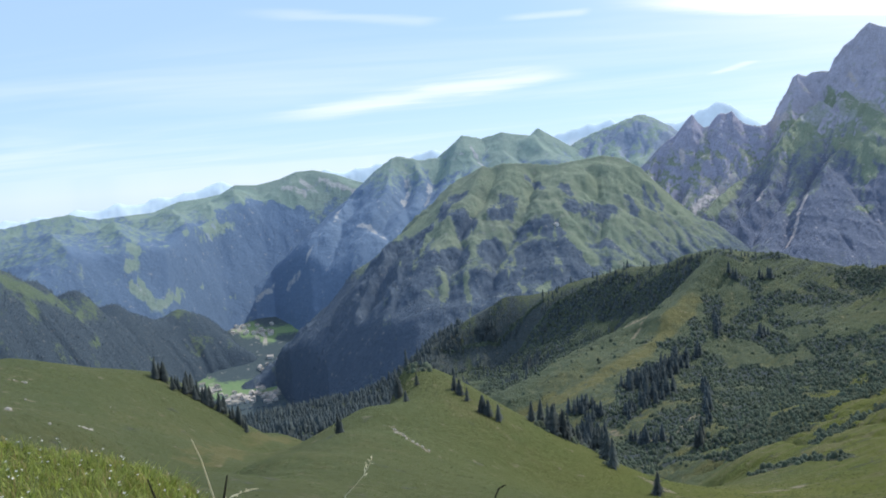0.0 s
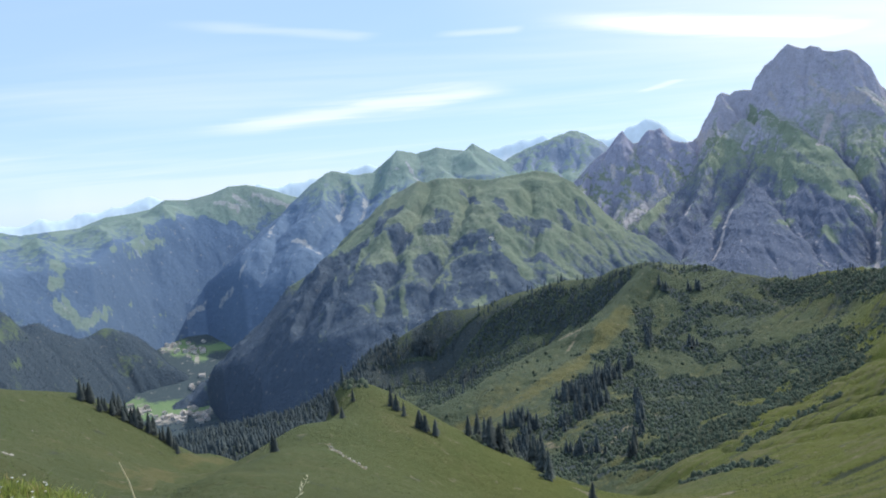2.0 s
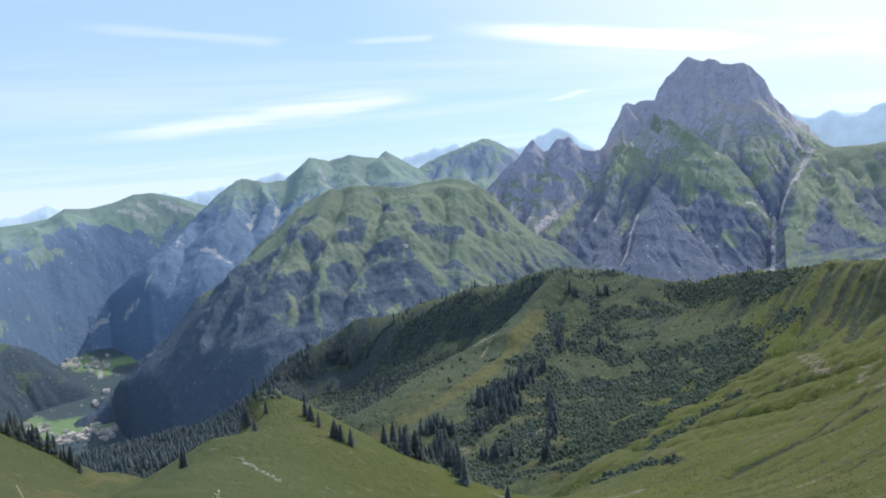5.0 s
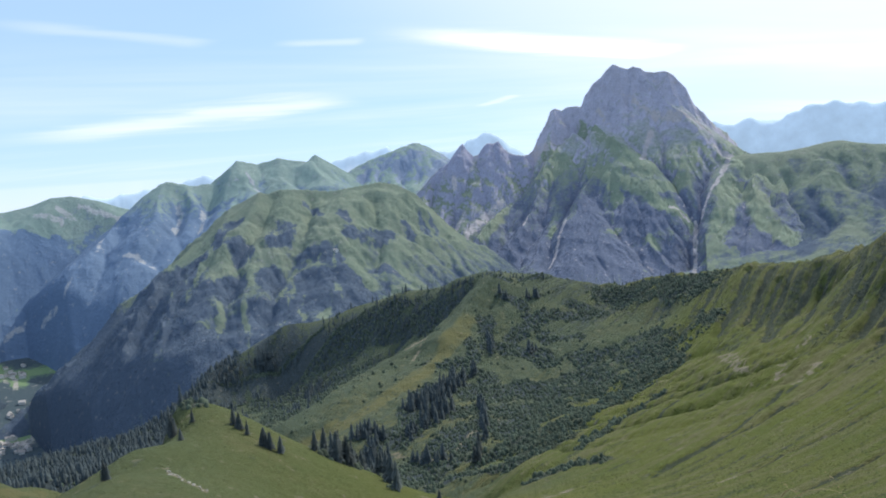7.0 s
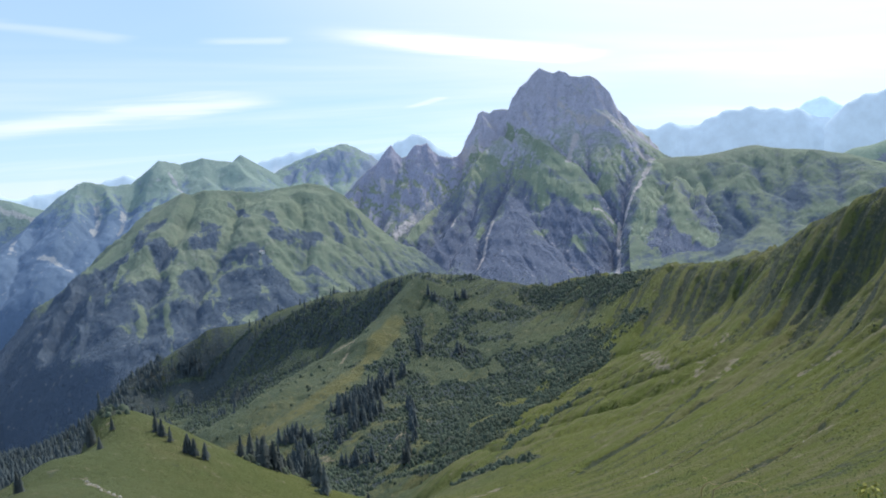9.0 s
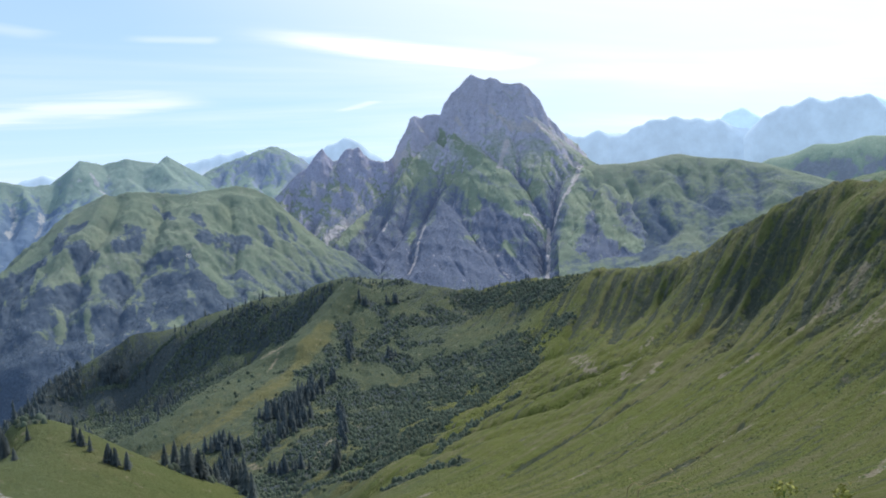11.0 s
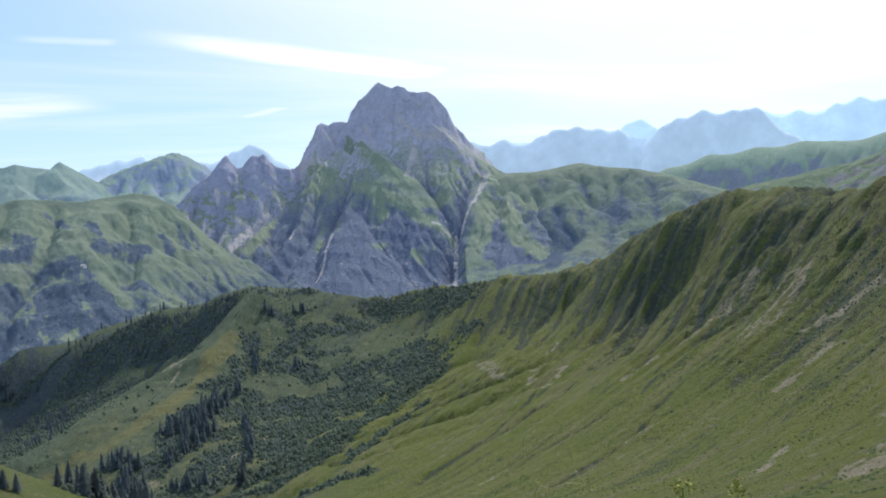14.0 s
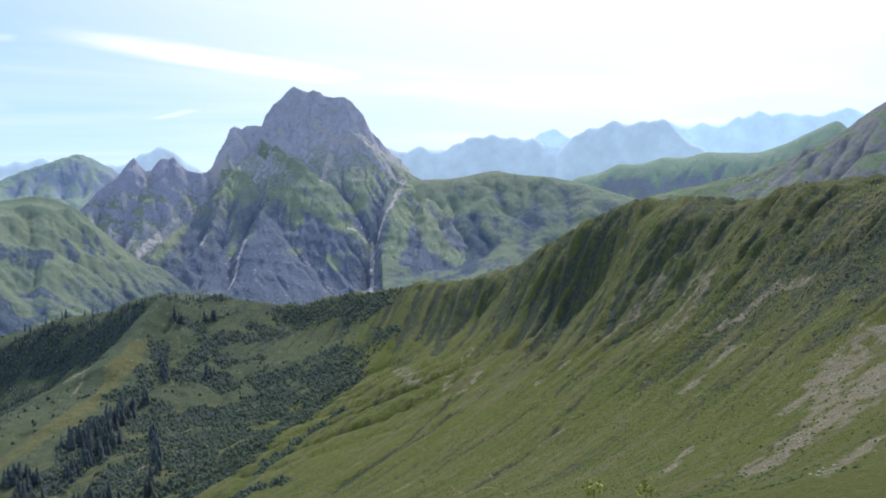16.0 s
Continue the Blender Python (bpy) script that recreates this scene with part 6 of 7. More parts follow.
def tube(points, radii, sides=6):
    """A bent, tapered stem through points."""
    verts, tris = [], []
    for k, (p, r) in enumerate(zip(points, radii)):
        for s in range(sides):
            a = 2 * math.pi * s / sides
            verts.append((p[0] + r * math.cos(a), p[1] + r * math.sin(a), p[2]))
        if k:
            for s in range(sides):
                a, b = (k - 1) * sides + s, (k - 1) * sides + (s + 1) % sides
                tris += [(a, b, b + sides), (a, b + sides, a + sides)]
    return verts, tris


def spruce_crown(rng, layers, spikes, width):
    """Whorls of drooping boughs around a spire one unit high."""
    verts, tris = [], []
    for k in range(layers):
        f = k / layers
        low, top = 0.06 + 0.90 * f, min(1.0, 0.06 + 0.90 * f + 1.9 / layers)
        reach = width * ((1 - f) ** 0.85 * 0.95 + 0.05) * rng.uniform(0.85, 1.12)
        start = len(verts)
        verts.append((0, 0, top))
        turn = rng.uniform(0, 6.28)
        for s in range(spikes):
            a = turn + 2 * math.pi * s / spikes
            rr = reach * rng.uniform(0.7, 1.2)
            verts.append((rr * math.cos(a), rr * math.sin(a), low - rng.uniform(0.0, 0.03)))
            a += math.pi / spikes
            verts.append((rr * 0.5 * math.cos(a), rr * 0.5 * math.sin(a), low + 0.045))
        n = 2 * spikes
        for s in range(n):
            tris.append((start, start + 1 + s, start + 1 + (s + 1) % n))
    return verts, tris


def scatter(name, templates, x, y, z, size, width, mat, rng, smooth_shade=False):
    """Many alike plants as one mesh: copies of the templates, turned and scaled."""
    vs, fs, base = [], [], 0
    pick = rng.integers(0, len(templates), len(x))
    for k, (tv, tf) in enumerate(templates):
        m = np.where(pick == k)[0]
        if not len(m):
            continue
        tv, tf = np.asarray(tv, float), np.asarray(tf)
        a = rng.uniform(0, 6.28, len(m))
        c, s = np.cos(a)[:, None], np.sin(a)[:, None]
        w, h = width[m][:, None], size[m][:, None]
        px = (tv[:, 0] * c - tv[:, 1] * s) * w + x[m][:, None]
        py = (tv[:, 0] * s + tv[:, 1] * c) * w + y[m][:, None]
        pz = tv[:, 2] * h + z[m][:, None]
        vs.append(np.stack([px, py, pz], -1).reshape(-1, 3))
        fs.append((tf[None] + (np.arange(len(m)) * len(tv))[:, None, None] + base).reshape(-1, 3))
        base += len(m) * len(tv)
    return new(name, tri_mesh(name, np.concatenate(vs), np.concatenate(fs), mat, smooth_shade))


rng = np.random.default_rng(7)
trunk_mesh = tri_mesh("trunk", *tube([(0, 0, -0.06), (0, 0, 0.3), (0.004, 0, 0.7), (0, 0.003, 0.97)], [0.022, 0.018, 0.011, 0.003]), BARK)
crown_sets = [spruce_crown(random, 11, 7, w) for w in (0.24, 0.28, 0.32, 0.36)]
crown_meshes = [tri_mesh("crown", v, f, SPRUCE) for v, f in crown_sets]
low_crowns = [spruce_crown(random, 6, 5, w) for w in (0.18, 0.22, 0.25)]
tiny_crowns = [spruce_crown(random, 1, 4, w) for w in (0.26, 0.32)]
first_spruces = []
for k, me in enumerate(crown_meshes):
    tree = new("spruce", None)
    part("trunk", trunk_mesh, tree)
    part("crown", me, tree)
    tagged(tree, "dark green spruce with a narrow pointed crown on a slope", "spruce", "spruces on the slopes")
    tree["used"] = False
    first_spruces.append(tree)


def along(lines, spacing, spread=0.6):
    """Places strewn along the given lines."""
    out = []
    for line, half in lines:
        size = sum(math.hypot(b[0] - a[0], b[1] - a[1]) for a, b in zip(line[:-1], line[1:]))
        count = max(1, int((size + half) * max(half, 1.5) * 2 / spacing ** 2))
        for _ in range(count):
            t = rng.uniform(0, 0.9999) * (len(line) - 1)
            a, b = line[int(t)], line[int(t) + 1]
            f = t - int(t)
            out.append((a[0] + (b[0] - a[0]) * f + rng.normal(0, half * spread), a[1] + (b[1] - a[1]) * f + rng.normal(0, half * spread)))
    return np.array(out)


places = []
for lines, spacing, low, high in ((SPRUCE_HILL, 3.0, 6, 12), (SPRUCE_SPUR, 2.1, 5, 10), (SPRUCE_GROVES, 5.4, 9, 18)):
    for x, y in along(lines, spacing):
        places.append((math.hypot(x, y), x, y, float(rng.uniform(low, high))))
places.sort()
spots = np.array(places)
heights = land(spots[:, 1], spots[:, 2])
for (_, x, y, h), z in zip(places[:290], heights):
    k = int(rng.integers(0, 4))
    where = pose(x, y, z - 0.3, rng.normal(0, 1.5), rng.normal(0, 1.5), rng.uniform(0, 360)) @ Matrix.Diagonal((h * 0.95, h * 0.95, h, 1))
    if not first_spruces[k]["used"]:
        first_spruces[k].matrix_basis, first_spruces[k]["used"] = where, True
    else:
        copy_thing(first_spruces[k], Matrix.Identity(4)).matrix_basis = where
far_ = spots[290:]
tagged(scatter("spruce_grove", crown_sets, far_[:, 1], far_[:, 2], heights[290:] - 0.3, far_[:, 3], far_[:, 3] * 0.95, SPRUCE_MANY, rng), "groves of dark spruces among alder scrub", "forest", kind="stuff")
for tree in scene.objects:
    if tree.name.startswith("spruce") and "used" in tree:
        del tree["used"]

spots = np.concatenate([along(SPRUCE_NOTCH, 9, 0.9), along(SPRUCE_SHADED_FACE, 12, 0.9), along(SPRUCE_CREST, 4.2, 0.7)])
sx_, sy_ = spots[:, 0], spots[:, 1]
h = np.where(np.arange(len(sx_)) < len(sx_) - len(along(SPRUCE_CREST, 4.2, 0.7)), rng.uniform(7, 15, len(sx_)), rng.uniform(4, 10, len(sx_)))
tagged(scatter("spruce_wood", low_crowns, sx_, sy_, land(sx_, sy_) - 0.4, h, h, SPRUCE_MANY, rng), "dark spruces covering the shaded side of a ridge", "forest", kind="stuff")


bx, by = np.meshgrid(np.arange(-420, 120, 8.0), np.arange(480, 1500, 8.0))
spot = smooth(230, 130, np.sqrt(np.min([(bx - q[0]) ** 2 + (by - q[1]) ** 2 for q in NOTCH], axis=0))) * (np.hypot(bx, by) > 560) * (bx < 20)
stand = rng.uniform(0, 1, bx.shape) < spot * 0.85
bx, by = bx[stand] + rng.normal(0, 2.5, stand.sum()), by[stand] + rng.normal(0, 2.5, stand.sum())
h = rng.uniform(8, 16, len(bx))
tagged(scatter("spruce_wood", [spruce_crown(random, 3, 4, w_) for w_ in (0.2, 0.24, 0.28)], bx, by, land(bx, by) - 0.4, h, h, SPRUCE_MANY, rng), "dark spruce wood falling away into the valley", "forest", kind="stuff")


def blob(rng_, rings=3, sides=5):
    """A lumpy leafy clump, one unit across and high."""
    verts, tris = [(0, 0, 1.0)], []
    for k in range(rings):
        f = (k + 1) / rings
        for s in range(sides):
            a = 2 * math.pi * (s + 0.5 * k) / sides
            r = (0.34, 0.52, 0.46)[k] * rng_.uniform(0.65, 1.3)
            verts.append((r * math.cos(a), r * math.sin(a), ((0.82, 0.42, -0.1) if rings == 3 else (0.7, -0.05))[k] + rng_.uniform(-0.12, 0.12)))
    for s in range(sides):
        tris.append((0, 1 + s, 1 + (s + 1) % sides))
        for k in range(rings - 1):
            a, b = 1 + k * sides + s, 1 + k * sides + (s + 1) % sides
            tris += [(a, a + sides, b), (b, a + sides, b + sides)]
    return verts, tris


clumps = [blob(random, 2, 5) for _ in range(8)]
low_clumps = [blob(random, 2, 4) for _ in range(8)]


def strewn(mask, amount, xs, ys):
    """Random places on the grid, as likely as the mask is high there per square metre."""
    cell = np.gradient(xs, axis=1) ** 2 + np.gradient(ys, axis=1) ** 2
    deep_ = np.gradient(xs, axis=0) ** 2 + np.gradient(ys, axis=0) ** 2
    p = (np.clip(mask, 0, 1) * np.sqrt(cell * deep_)).ravel()
    pick = rng.choice(p.size, amount, p=p / p.sum())
    return xs.ravel()[pick] + rng.normal(0, 1.2, amount), ys.ravel()[pick] + rng.normal(0, 1.2, amount)


near_part = (RR < 1350) & (A < radians(72)) & (A > radians(-32))
bx, by = strewn(np.where(near_part, np.maximum(smooth(0.2, 0.8, scrub) * (1 - 0.8 * notch_wood), 0.03 * ridge_air * (RR > 600) * (1 - dry_rib)), 0), 42000, X, Y)
w = rng.choice([1.2, 1.8, 2.6, 3.6], len(bx)) * rng.uniform(0.75, 1.3, len(bx))
tagged(scatter("alder_scrub", clumps, bx, by, land(bx, by) - 0.2, w * rng.uniform(0.45, 1.0, len(bx)), w, ALDER, rng), "dense dark green alder scrub on a mountain slope", "scrub", kind="stuff")
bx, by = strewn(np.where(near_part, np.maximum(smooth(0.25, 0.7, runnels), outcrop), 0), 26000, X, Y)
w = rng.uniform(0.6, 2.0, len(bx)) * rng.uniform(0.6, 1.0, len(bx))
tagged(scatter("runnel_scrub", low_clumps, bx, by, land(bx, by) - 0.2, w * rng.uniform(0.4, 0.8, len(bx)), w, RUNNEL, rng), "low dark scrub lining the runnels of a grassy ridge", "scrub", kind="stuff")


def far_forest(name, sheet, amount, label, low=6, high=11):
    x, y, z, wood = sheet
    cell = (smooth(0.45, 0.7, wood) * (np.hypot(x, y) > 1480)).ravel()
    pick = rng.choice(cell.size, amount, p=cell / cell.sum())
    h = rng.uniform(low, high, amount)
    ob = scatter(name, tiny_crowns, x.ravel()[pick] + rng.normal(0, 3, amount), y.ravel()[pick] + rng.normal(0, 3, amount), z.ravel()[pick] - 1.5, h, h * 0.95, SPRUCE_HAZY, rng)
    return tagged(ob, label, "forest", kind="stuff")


far_forest("mountain_forest", front, 20000, "dark spruce forest, bluish with haze, on a mountain flank", 5, 8)
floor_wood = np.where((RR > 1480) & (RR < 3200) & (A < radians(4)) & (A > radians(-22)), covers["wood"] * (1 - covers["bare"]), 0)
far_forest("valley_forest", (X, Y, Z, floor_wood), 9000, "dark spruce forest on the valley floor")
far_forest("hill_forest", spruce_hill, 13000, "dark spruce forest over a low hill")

# ---- the village ----
def house_meshes(wide, deep, tall):
    """Walls and an overhanging gable roof."""
    bm = bmesh.new()
    w, d = wide / 2, deep / 2
    base = [bm.verts.new(c) for c in ((-w, -d, -3), (w, -d, -3), (w, d, -3), (-w, d, -3))]
    top = [bm.verts.new(c) for c in ((-w, -d, tall), (w, -d, tall), (w, d, tall), (-w, d, tall))]
    ridge = [bm.verts.new((0, -d, tall + wide * 0.28)), bm.verts.new((0, d, tall + wide * 0.28))]
    for k in range(4):
        j = (k + 1) % 4
        side = [base[k], base[j], top[j], top[k]]
        if k == 0:
            side.insert(3, ridge[0])
        if k == 2:
            side.insert(3, ridge[1])
        bm.faces.new(side)
    walls = bpy.data.meshes.new("walls")
    bm.to_mesh(walls), bm.free()
    walls.materials.append(PLASTER)
    bm = bmesh.new()
    e, o, t = w + 1.2, d + 1.5, 0.45
    drop = tall - 1.2 * 0.56 + 0.1
    prof = [(-e, drop), (0, tall + wide * 0.28 + 0.1), (e, drop), (e, drop + t), (0, tall + wide * 0.28 + 0.1 + t), (-e, drop + t)]
    a, b = [bm.verts.new((x, -o, z)) for x, z in prof], [bm.verts.new((x, o, z)) for x, z in prof]
    for k in range(6):
        j = (k + 1) % 6
        bm.faces.new((a[k], a[j], b[j], b[k]))
    bm.faces.new(a[::-1]), bm.faces.new(b)
    roof = bpy.data.meshes.new("roof")
    bm.to_mesh(roof), bm.free()
    roof.materials.append(ROOF)
    return walls, roof


sizes = [house_meshes(14, 17, 8), house_meshes(17, 23, 10), house_meshes(12, 14, 7)]
models = []
for k, (walls, roof) in enumerate(sizes):
    house = new("house", None)
    part("wall", walls, house)
    part("roof", roof, house, "grey-brown gable roof")
    tagged(house, "white chalet with a grey-brown gable roof in the valley", "house", "village houses")
    models.append([house, True])
for k, (x, y) in enumerate(HOUSES):
    m = models[k % 3]
    where = pose(x, y, float(land(np.array([float(x)]), np.array([float(y)]))[0]), 0, 0, rng.choice([20, 35, 110, 125]) + rng.normal(0, 8))
    if m[1]:
        m[0].matrix_basis, m[1] = where, False
    else:
        copy_thing(m[0], where)
hut_x, hut_y = HUT[0][0][0]
k = np.argmin((front[0] - hut_x) ** 2 + (front[1] - hut_y) ** 2)
hut = copy_thing(models[2][0], pose(hut_x, hut_y, front[2].ravel()[k], 0, 0, 30))
tagged(hut, "small white alpine hut on a mountain pasture", "hut")

# ---- stones on the grass ----
spots = along([(l, max(h_, 1.0)) for l, h_ in BARE_SPUR], 2.6, 0.5)
st = rng.uniform(0.4, 1.5, len(spots))
rocks = [blob(random, 3, 5) for _ in range(4)]
tagged(scatter("scattered_stones", rocks, spots[:, 0], spots[:, 1], land(spots[:, 0], spots[:, 1]) - 0.15, st * 0.6, st, STONE, rng), "pale stones strewn over a green meadow", "stones", kind="stuff")

# ---- the grassy top under the viewpoint ----
def top_height(x, y):
    r, a = np.hypot(x, y), np.degrees(np.arctan2(x, y))
    rim = np.interp(a, [-180, -120, -60, -29.8, -26.7, -23.5, -20, -17.8, -14, -9, 0, 120, 180], [-0.3, -0.3, 0.0, -0.08, -0.23, -0.39, -0.63, -0.9, -1.35, -1.5, -1.45, -2.0, -0.3])
    return rim * (r / 6.5) ** 1.25 - 0.95 * np.maximum(0, r - 6.5) + 0.06 * fbm(x, y, 1.6, 4, 81) * np.minimum(1, r)


TURF = land_material("summit_turf", (0.085, 0.125, 0.028), (0.13, 0.14, 0.04), (0.035, 0.055, 0.025), (0.13, 0.125, 0.11), (0.25, 0.22, 0.17), 0.25, 0.05, straw=(1.6, 1.2, 2.5))
ta, tr = np.meshgrid(np.radians(np.arange(-180, 180.1, 1.5)), np.concatenate([[0.05], np.arange(0.25, 14, 0.12)]))
tx, ty = tr * np.sin(ta), tr * np.cos(ta)
zero = np.zeros_like(tx)
tagged(grid_object("summit_ground", tx, ty, top_height(tx, ty), {"wood": zero, "rock": zero, "bare": zero, "dry": 0.3 + 0.6 * fbm(tx, ty, 2, 3, 82)}, TURF), "grassy summit meadow with wild flowers", "ground", kind="structure")


def blades(rng_, n=5):
    """A tuft of bent grass blades, one unit high."""
    verts, tris = [], []
    for _ in range(n):
        a, lean, w = rng_.uniform(0, 6.28), rng_.uniform(0.1, 0.55), rng_.uniform(0.012, 0.022)
        ox, oy, h = rng_.uniform(-0.12, 0.12), rng_.uniform(-0.12, 0.12), rng_.uniform(0.55, 1.0)
        c, s, b = math.cos(a), math.sin(a), len(verts)
        for f, ww in ((0, 1), (0.55, 0.8), (1, 0.08)):
            d = lean * f * f
            for side in (-1, 1):
                verts.append((ox + c * d - s * w * ww * side, oy + s * d + c * w * ww * side, h * f * (1 - 0.25 * lean * f)))
        tris += [(b, b + 1, b + 3), (b, b + 3, b + 2), (b + 2, b + 3, b + 5), (b + 2, b + 5, b + 4)]
    return verts, tris


tufts_of = [blades(random, 4) for _ in range(7)]
n_tufts = 14000
ga, gr_ = np.radians(rng.uniform(-50, -8, n_tufts)), 2.4 + 5.0 * np.sqrt(rng.uniform(0, 1, n_tufts))
gx, gy = gr_ * np.sin(ga), gr_ * np.cos(ga)
patch = fbm(gx, gy, 0.9, 3, 83)
gh = rng.uniform(0.045, 0.10, n_tufts) * (1.2 + 0.9 * patch)
tagged(scatter("meadow_grass", tufts_of, gx, gy, top_height(gx, gy) - 0.01, gh, gh * 2.2, GRASS, rng), "lush green summer grass on a summit", "grass", kind="stuff")
few = slice(0, 1500)
tagged(scatter("seeding_grass", tufts_of, gx[few] * 1.01, gy[few] * 1.01, top_height(gx[few] * 1.01, gy[few] * 1.01), gh[few] * 1.25, gh[few] * 1.6, SEED_GRASS, rng), "straw-coloured seeding grass among green blades", "grass", kind="stuff")


def umbel(rng_):
    """A flat head of small white petals."""
    verts, tris = [], []
    for _ in range(9):
        a, d = rng_.uniform(0, 6.28), rng_.uniform(0, 0.018)
        ox, oy, oz = d * math.cos(a), d * math.sin(a), rng_.uniform(-0.004, 0.004)
        b = len(verts)
        verts.append((ox, oy, oz + 0.003))
        for s in range(5):
            t = 2 * math.pi * s / 5 + a
            verts.append((ox + 0.007 * math.cos(t), oy + 0.007 * math.sin(t), oz))
        tris += [(b, b + 1 + s, b + 1 + (s + 1) % 5) for s in range(5)]
    return verts, tris


flower_heads = [tri_mesh("flower_head", *umbel(random), WHITE_PETALS) for _ in range(3)]
stem_mesh = tri_mesh("stem", *tube([(0, 0, 0), (0.004, 0, 0.5), (0, 0.003, 1.0)], [0.0022, 0.0018, 0.0012], 4), LEAF)
flowers = []
for me in flower_heads:
    f = new("wildflower", None)
    part("stem", stem_mesh, f, at=Matrix.Diagonal((1, 1, 0.13, 1)))
    part("flower_head", me, f, at=pose(0, 0, 0.13, 12, 8, 0) @ Matrix.Diagonal((0.45, 0.45, 0.45, 1)))
    tagged(f, "small white wildflower in summit grass", "flower", "white wildflowers")
    flowers.append([f, True])
for k in range(190):
    a, r = radians(rng.uniform(-32, -17)), rng.uniform(2.8, 6.6)
    x, y = r * math.sin(a), r * math.cos(a)
    z = float(top_height(np.array([x]), np.array([y]))[0])
    where = pose(x, y, z, rng.normal(0, 8), rng.normal(0, 8), rng.uniform(0, 360))
    m = flowers[k % 3]
    if m[1]:
        m[0].matrix_basis, m[1] = where, False
    else:
        copy_thing(m[0], where)


def stalk(name, label, mat, points, radius, head=None):
    """A single bent stalk of grass close to the viewpoint, with a seed head at its tip."""
    top = new(name, None)
    base = Vector(points[0])
    top.matrix_basis = Matrix.Translation(base)
    rel = [tuple(Vector(p) - base) for p in points]
    part("stem", tri_mesh("stem", *tube(rel, [radius * (1 - 0.6 * k / (len(rel) - 1)) for k in range(len(rel))], 5), mat), top)
    if head:
        verts, tris = [], []
        tip, before = Vector(rel[-1]), Vector(rel[-2])
        axis = (tip - before).normalized()
        for k in range(head):
            c = tip - axis * (0.012 * k)
            side = Vector((random.uniform(-1, 1), random.uniform(-1, 1), random.uniform(-0.3, 0.6))).normalized()
            b = len(verts)
            e = axis.cross(side).normalized() * 0.0035
            verts += [tuple(c), tuple(c + side * 0.012 + e + axis * 0.006), tuple(c + side * 0.022 + axis * 0.014), tuple(c + side * 0.012 - e + axis * 0.006)]
            tris += [(b, b + 1, b + 2), (b, b + 2, b + 3)]
        part("seed_head", tri_mesh("seed_head", verts, tris, mat), top)
    return tagged(top, label, "grass stalk")


def way_at(bearing, up, distance):
    a, e = radians(bearing), radians(up)
    return (distance * math.sin(a) * math.cos(e), distance * math.cos(a) * math.cos(e), EYE + distance * math.sin(e))


def ground_at(bearing, distance):
    x, y = distance * math.sin(radians(bearing)), distance * math.cos(radians(bearing))
    return (x, y, float(top_height(np.array([x]), np.array([y]))[0]) - 0.02)


PALE = "single straw-coloured grass stalk rising from summit grass"
for name, label, mat, far, root, tops, radius, head in (
        ("grass_stalk", PALE, DRY_GRASS, 3.0, -17.0, ((-17.7, -20.5), (-18.24, -18.02), (-18.72, -16.66)), 0.0042, 0),
        ("grass_stalk", "short dark withered stalk in summit grass", DARK_STALK, 2.6, -21.0, ((-21.3, -20.5), (-21.8, -18.67)), 0.006, 0),
        ("grass_stalk", "short dark withered stalk in summit grass", DARK_STALK, 2.6, -17.3, ((-17.0, -20.7), (-16.63, -19.38)), 0.006, 0),
        ("grass_stalk", "bent straw-coloured grass stalk with a seed head", DRY_GRASS, 2.8, -18.2, ((-16.9, -20.9), (-15.23, -20.5)), 0.003, 9),
        ("grass_stalk", "leaning straw-coloured grass stalk with a seed head", DRY_GRASS, 3.4, -12.0, ((-8.6, -21.9), (-7.17, -20.74), (-6.46, -19.71)), 0.0035, 8),
        ("grass_stalk", "short dark withered stalk in summit grass", DARK_STALK, 3.2, 0.6, ((2.27, -22.9), (2.6, -22.4), (2.95, -22.2)), 0.005, 4),
        ("grass_stalk", "tan grass stalk with a long nodding seed head", TAN_GRASS, 4.6, 37.2, ((38.49, -22.06), (39.32, -21.62), (40.13, -21.44), (40.94, -21.47), (41.53, -21.69), (41.91, -22.15)), 0.004, 18),
        ("grass_stalk", "short tan grass stalk with a nodding seed head", TAN_GRASS, 4.7, 37.0, ((37.71, -22.05), (38.01, -21.72), (38.22, -21.58), (38.62, -21.8)), 0.004, 9)):
    stalk(name, label, mat, [ground_at(root, far)] + [way_at(b_, e_, far / math.cos(radians(e_))) for b_, e_ in tops], radius, head)

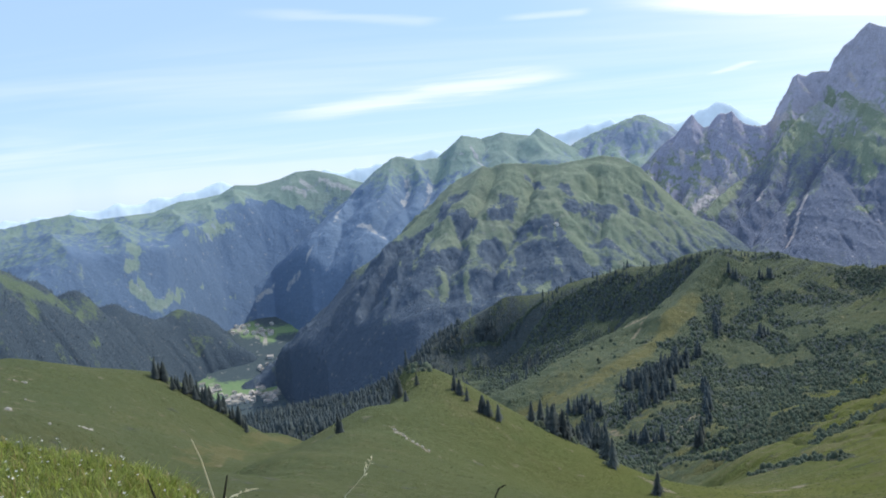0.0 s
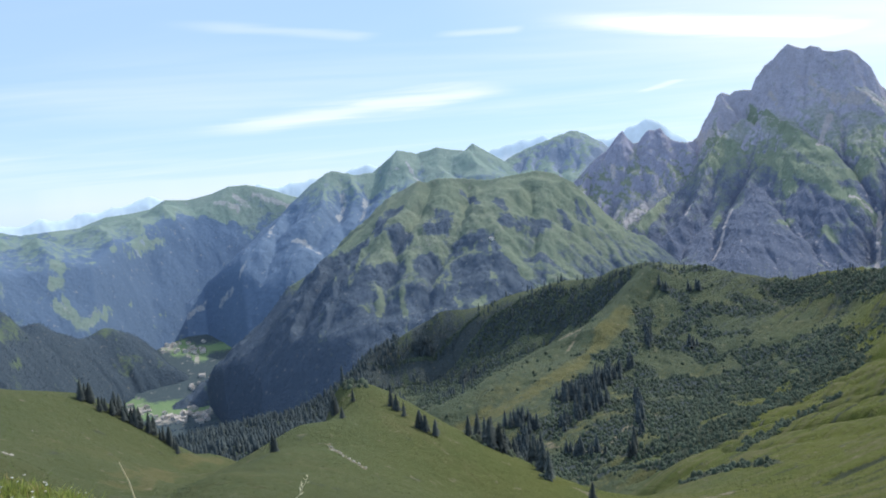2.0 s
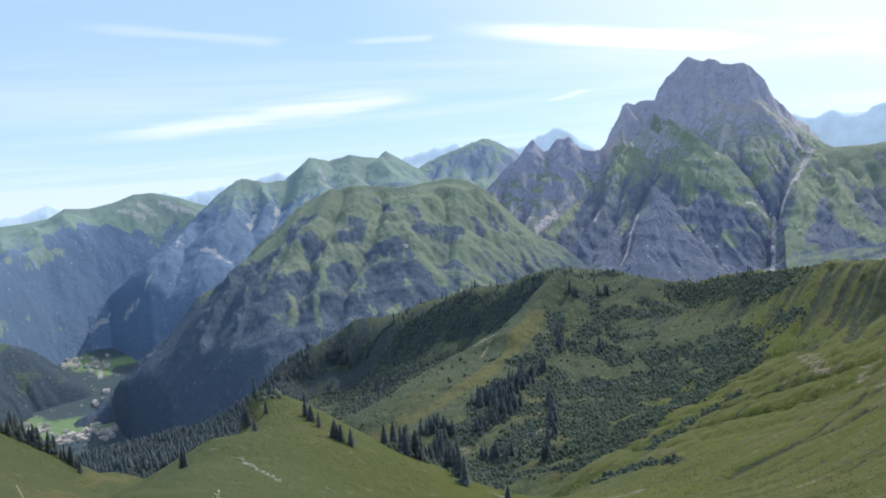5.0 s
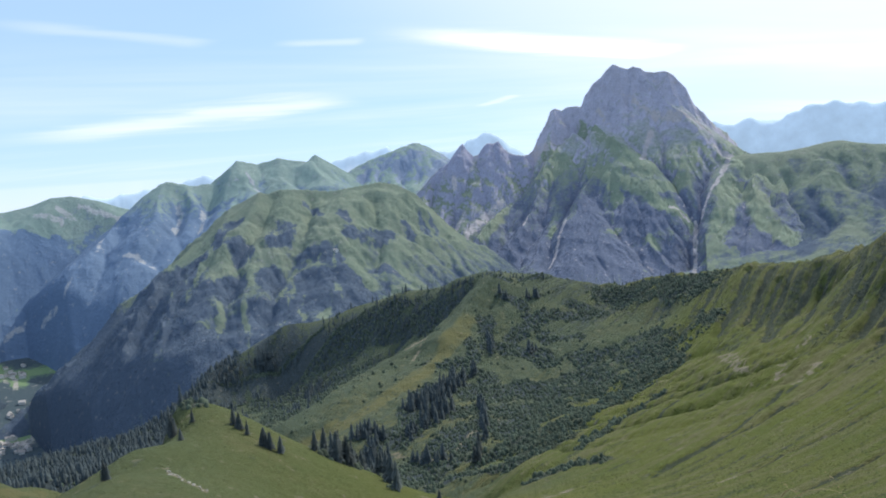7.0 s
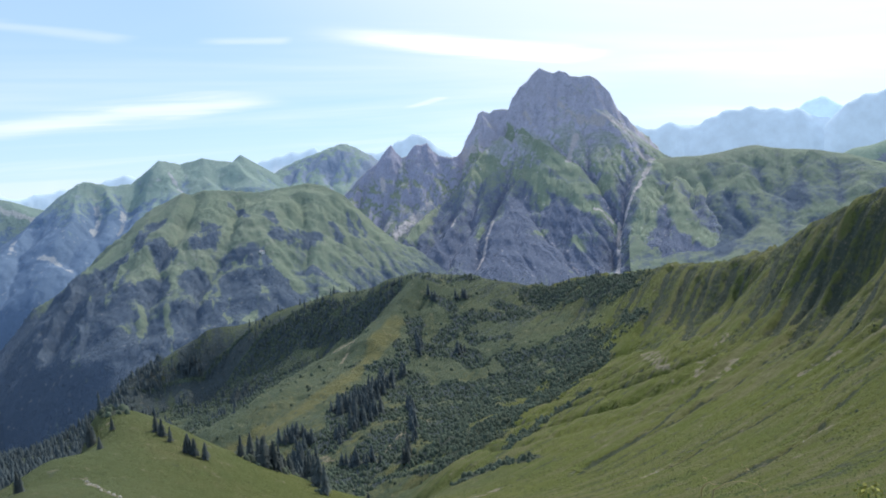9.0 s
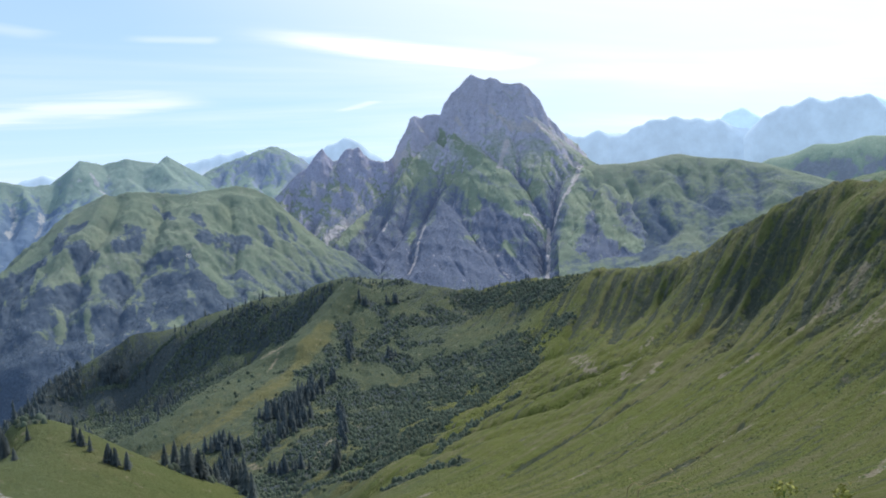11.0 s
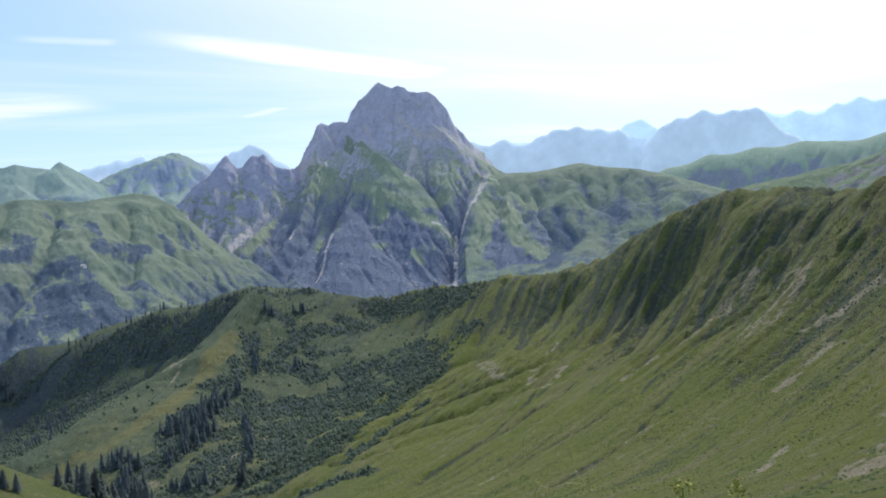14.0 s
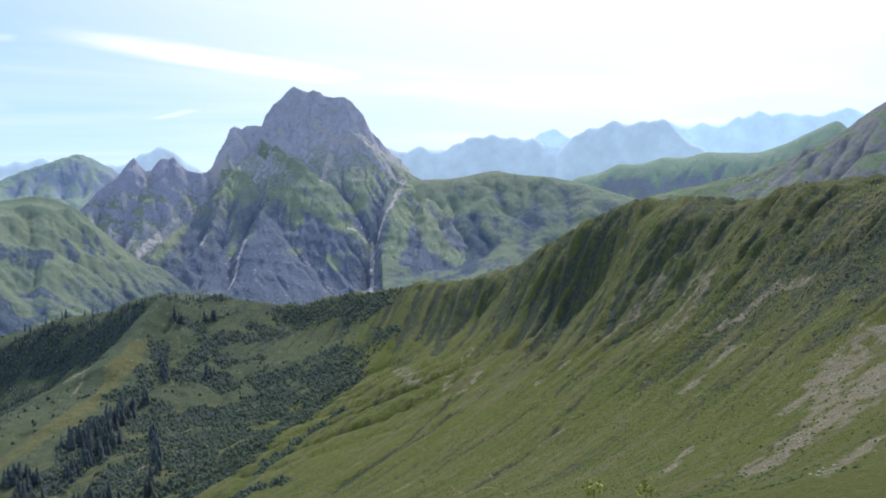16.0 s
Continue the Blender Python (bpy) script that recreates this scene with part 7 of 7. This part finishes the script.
# Two low plants with yellow flowers on the rim of the summit.
for bearing, up in ((48.1, -21.56), (51.72, -21.41)):
    plant = new("yellow_flower_plant", None)
    base = Vector(ground_at(bearing, 4.6))
    plant.matrix_basis = Matrix.Translation(base)
    tip = Vector(way_at(bearing, up, 4.6 / math.cos(radians(up)))) - base
    part("stem", tri_mesh("stem", *tube([(0, 0, 0), tuple(tip * 0.5 + Vector((0.02, 0, 0))), tuple(tip)], [0.006, 0.005, 0.004], 5), LEAF), plant)
    verts, tris = [], []
    for k in range(60):
        v = Vector((random.gauss(0, 1), random.gauss(0, 1), random.gauss(0, 0.7))).normalized() * random.uniform(0.02, 0.075)
        s = Vector((random.gauss(0, 1), random.gauss(0, 1), random.gauss(0, 1))).normalized() * 0.014
        w_ = v.cross(s).normalized() * 0.011
        n0 = len(verts)
        verts += [tuple(tip + v - s), tuple(tip + v + w_), tuple(tip + v + s), tuple(tip + v - w_)]
        tris += [(n0, n0 + 1, n0 + 2), (n0, n0 + 2, n0 + 3)]
    part("flower_head", tri_mesh("flower_head", verts, tris, YELLOW_PETALS), plant)
    verts, tris = [], []
    for k in range(26):
        a_, h_ = random.uniform(0, 6.28), random.uniform(0.1, 0.85)
        o, d = tip * h_, Vector((math.cos(a_), math.sin(a_), 0.35)) * random.uniform(0.06, 0.13)
        w_ = Vector((-d.y, d.x, 0)) * 0.22
        n0 = len(verts)
        verts += [tuple(o), tuple(o + d * 0.5 + w_), tuple(o + d), tuple(o + d * 0.5 - w_)]
        tris += [(n0, n0 + 1, n0 + 2), (n0, n0 + 2, n0 + 3)]
    part("leaves", tri_mesh("leaves", verts, tris, LEAF), plant)
    tagged(plant, "yellow-green flowering plant on the edge of the summit", "flower")

# ---- small cover on the slopes ----
slope_part = (RR < 480) & (RR > 110) & (X > 90) & (A < radians(72))
bx, by = strewn(np.where(slope_part, 0.08 + smooth(-0.1, 0.4, fbm(X, Y, 35, 3, 91)) * smooth(0.15, -0.3, streaky), 0), 13000, X, Y)
w = rng.uniform(0.3, 1.1, len(bx))
tagged(scatter("slope_tussocks", low_clumps, bx, by, land(bx, by) - 0.1, w * 0.45, w, TUSSOCK, rng), "small dark tussocks dotted over a green slope", "grass", kind="stuff")
bx, by = strewn(np.where((RR < 520) & (RR > 110) & (A < radians(14)) & (A > radians(-31)), 0.06 + smooth(0.0, 0.4, fbm(X, Y, 30, 4, 92)), 0), 6000, X, Y)
w = rng.uniform(0.25, 1.0, len(bx))
tagged(scatter("meadow_tussocks", low_clumps, bx, by, land(bx, by) - 0.1, w * 0.35, w, TUSSOCK, rng), "low dark tussocks dotted over grassy hills", "grass", kind="stuff")
bx, by = strewn(np.where(slope_part, smooth(0.3, 0.8, covers["bare"]), 0), 500, X, Y)
w = rng.uniform(0.15, 0.6, len(bx))
tagged(scatter("slope_stones", rocks, bx, by, land(bx, by) - 0.08, w * 0.5, w, STONE, rng), "pale stones lying on bare earth of a slope", "stones", kind="stuff")
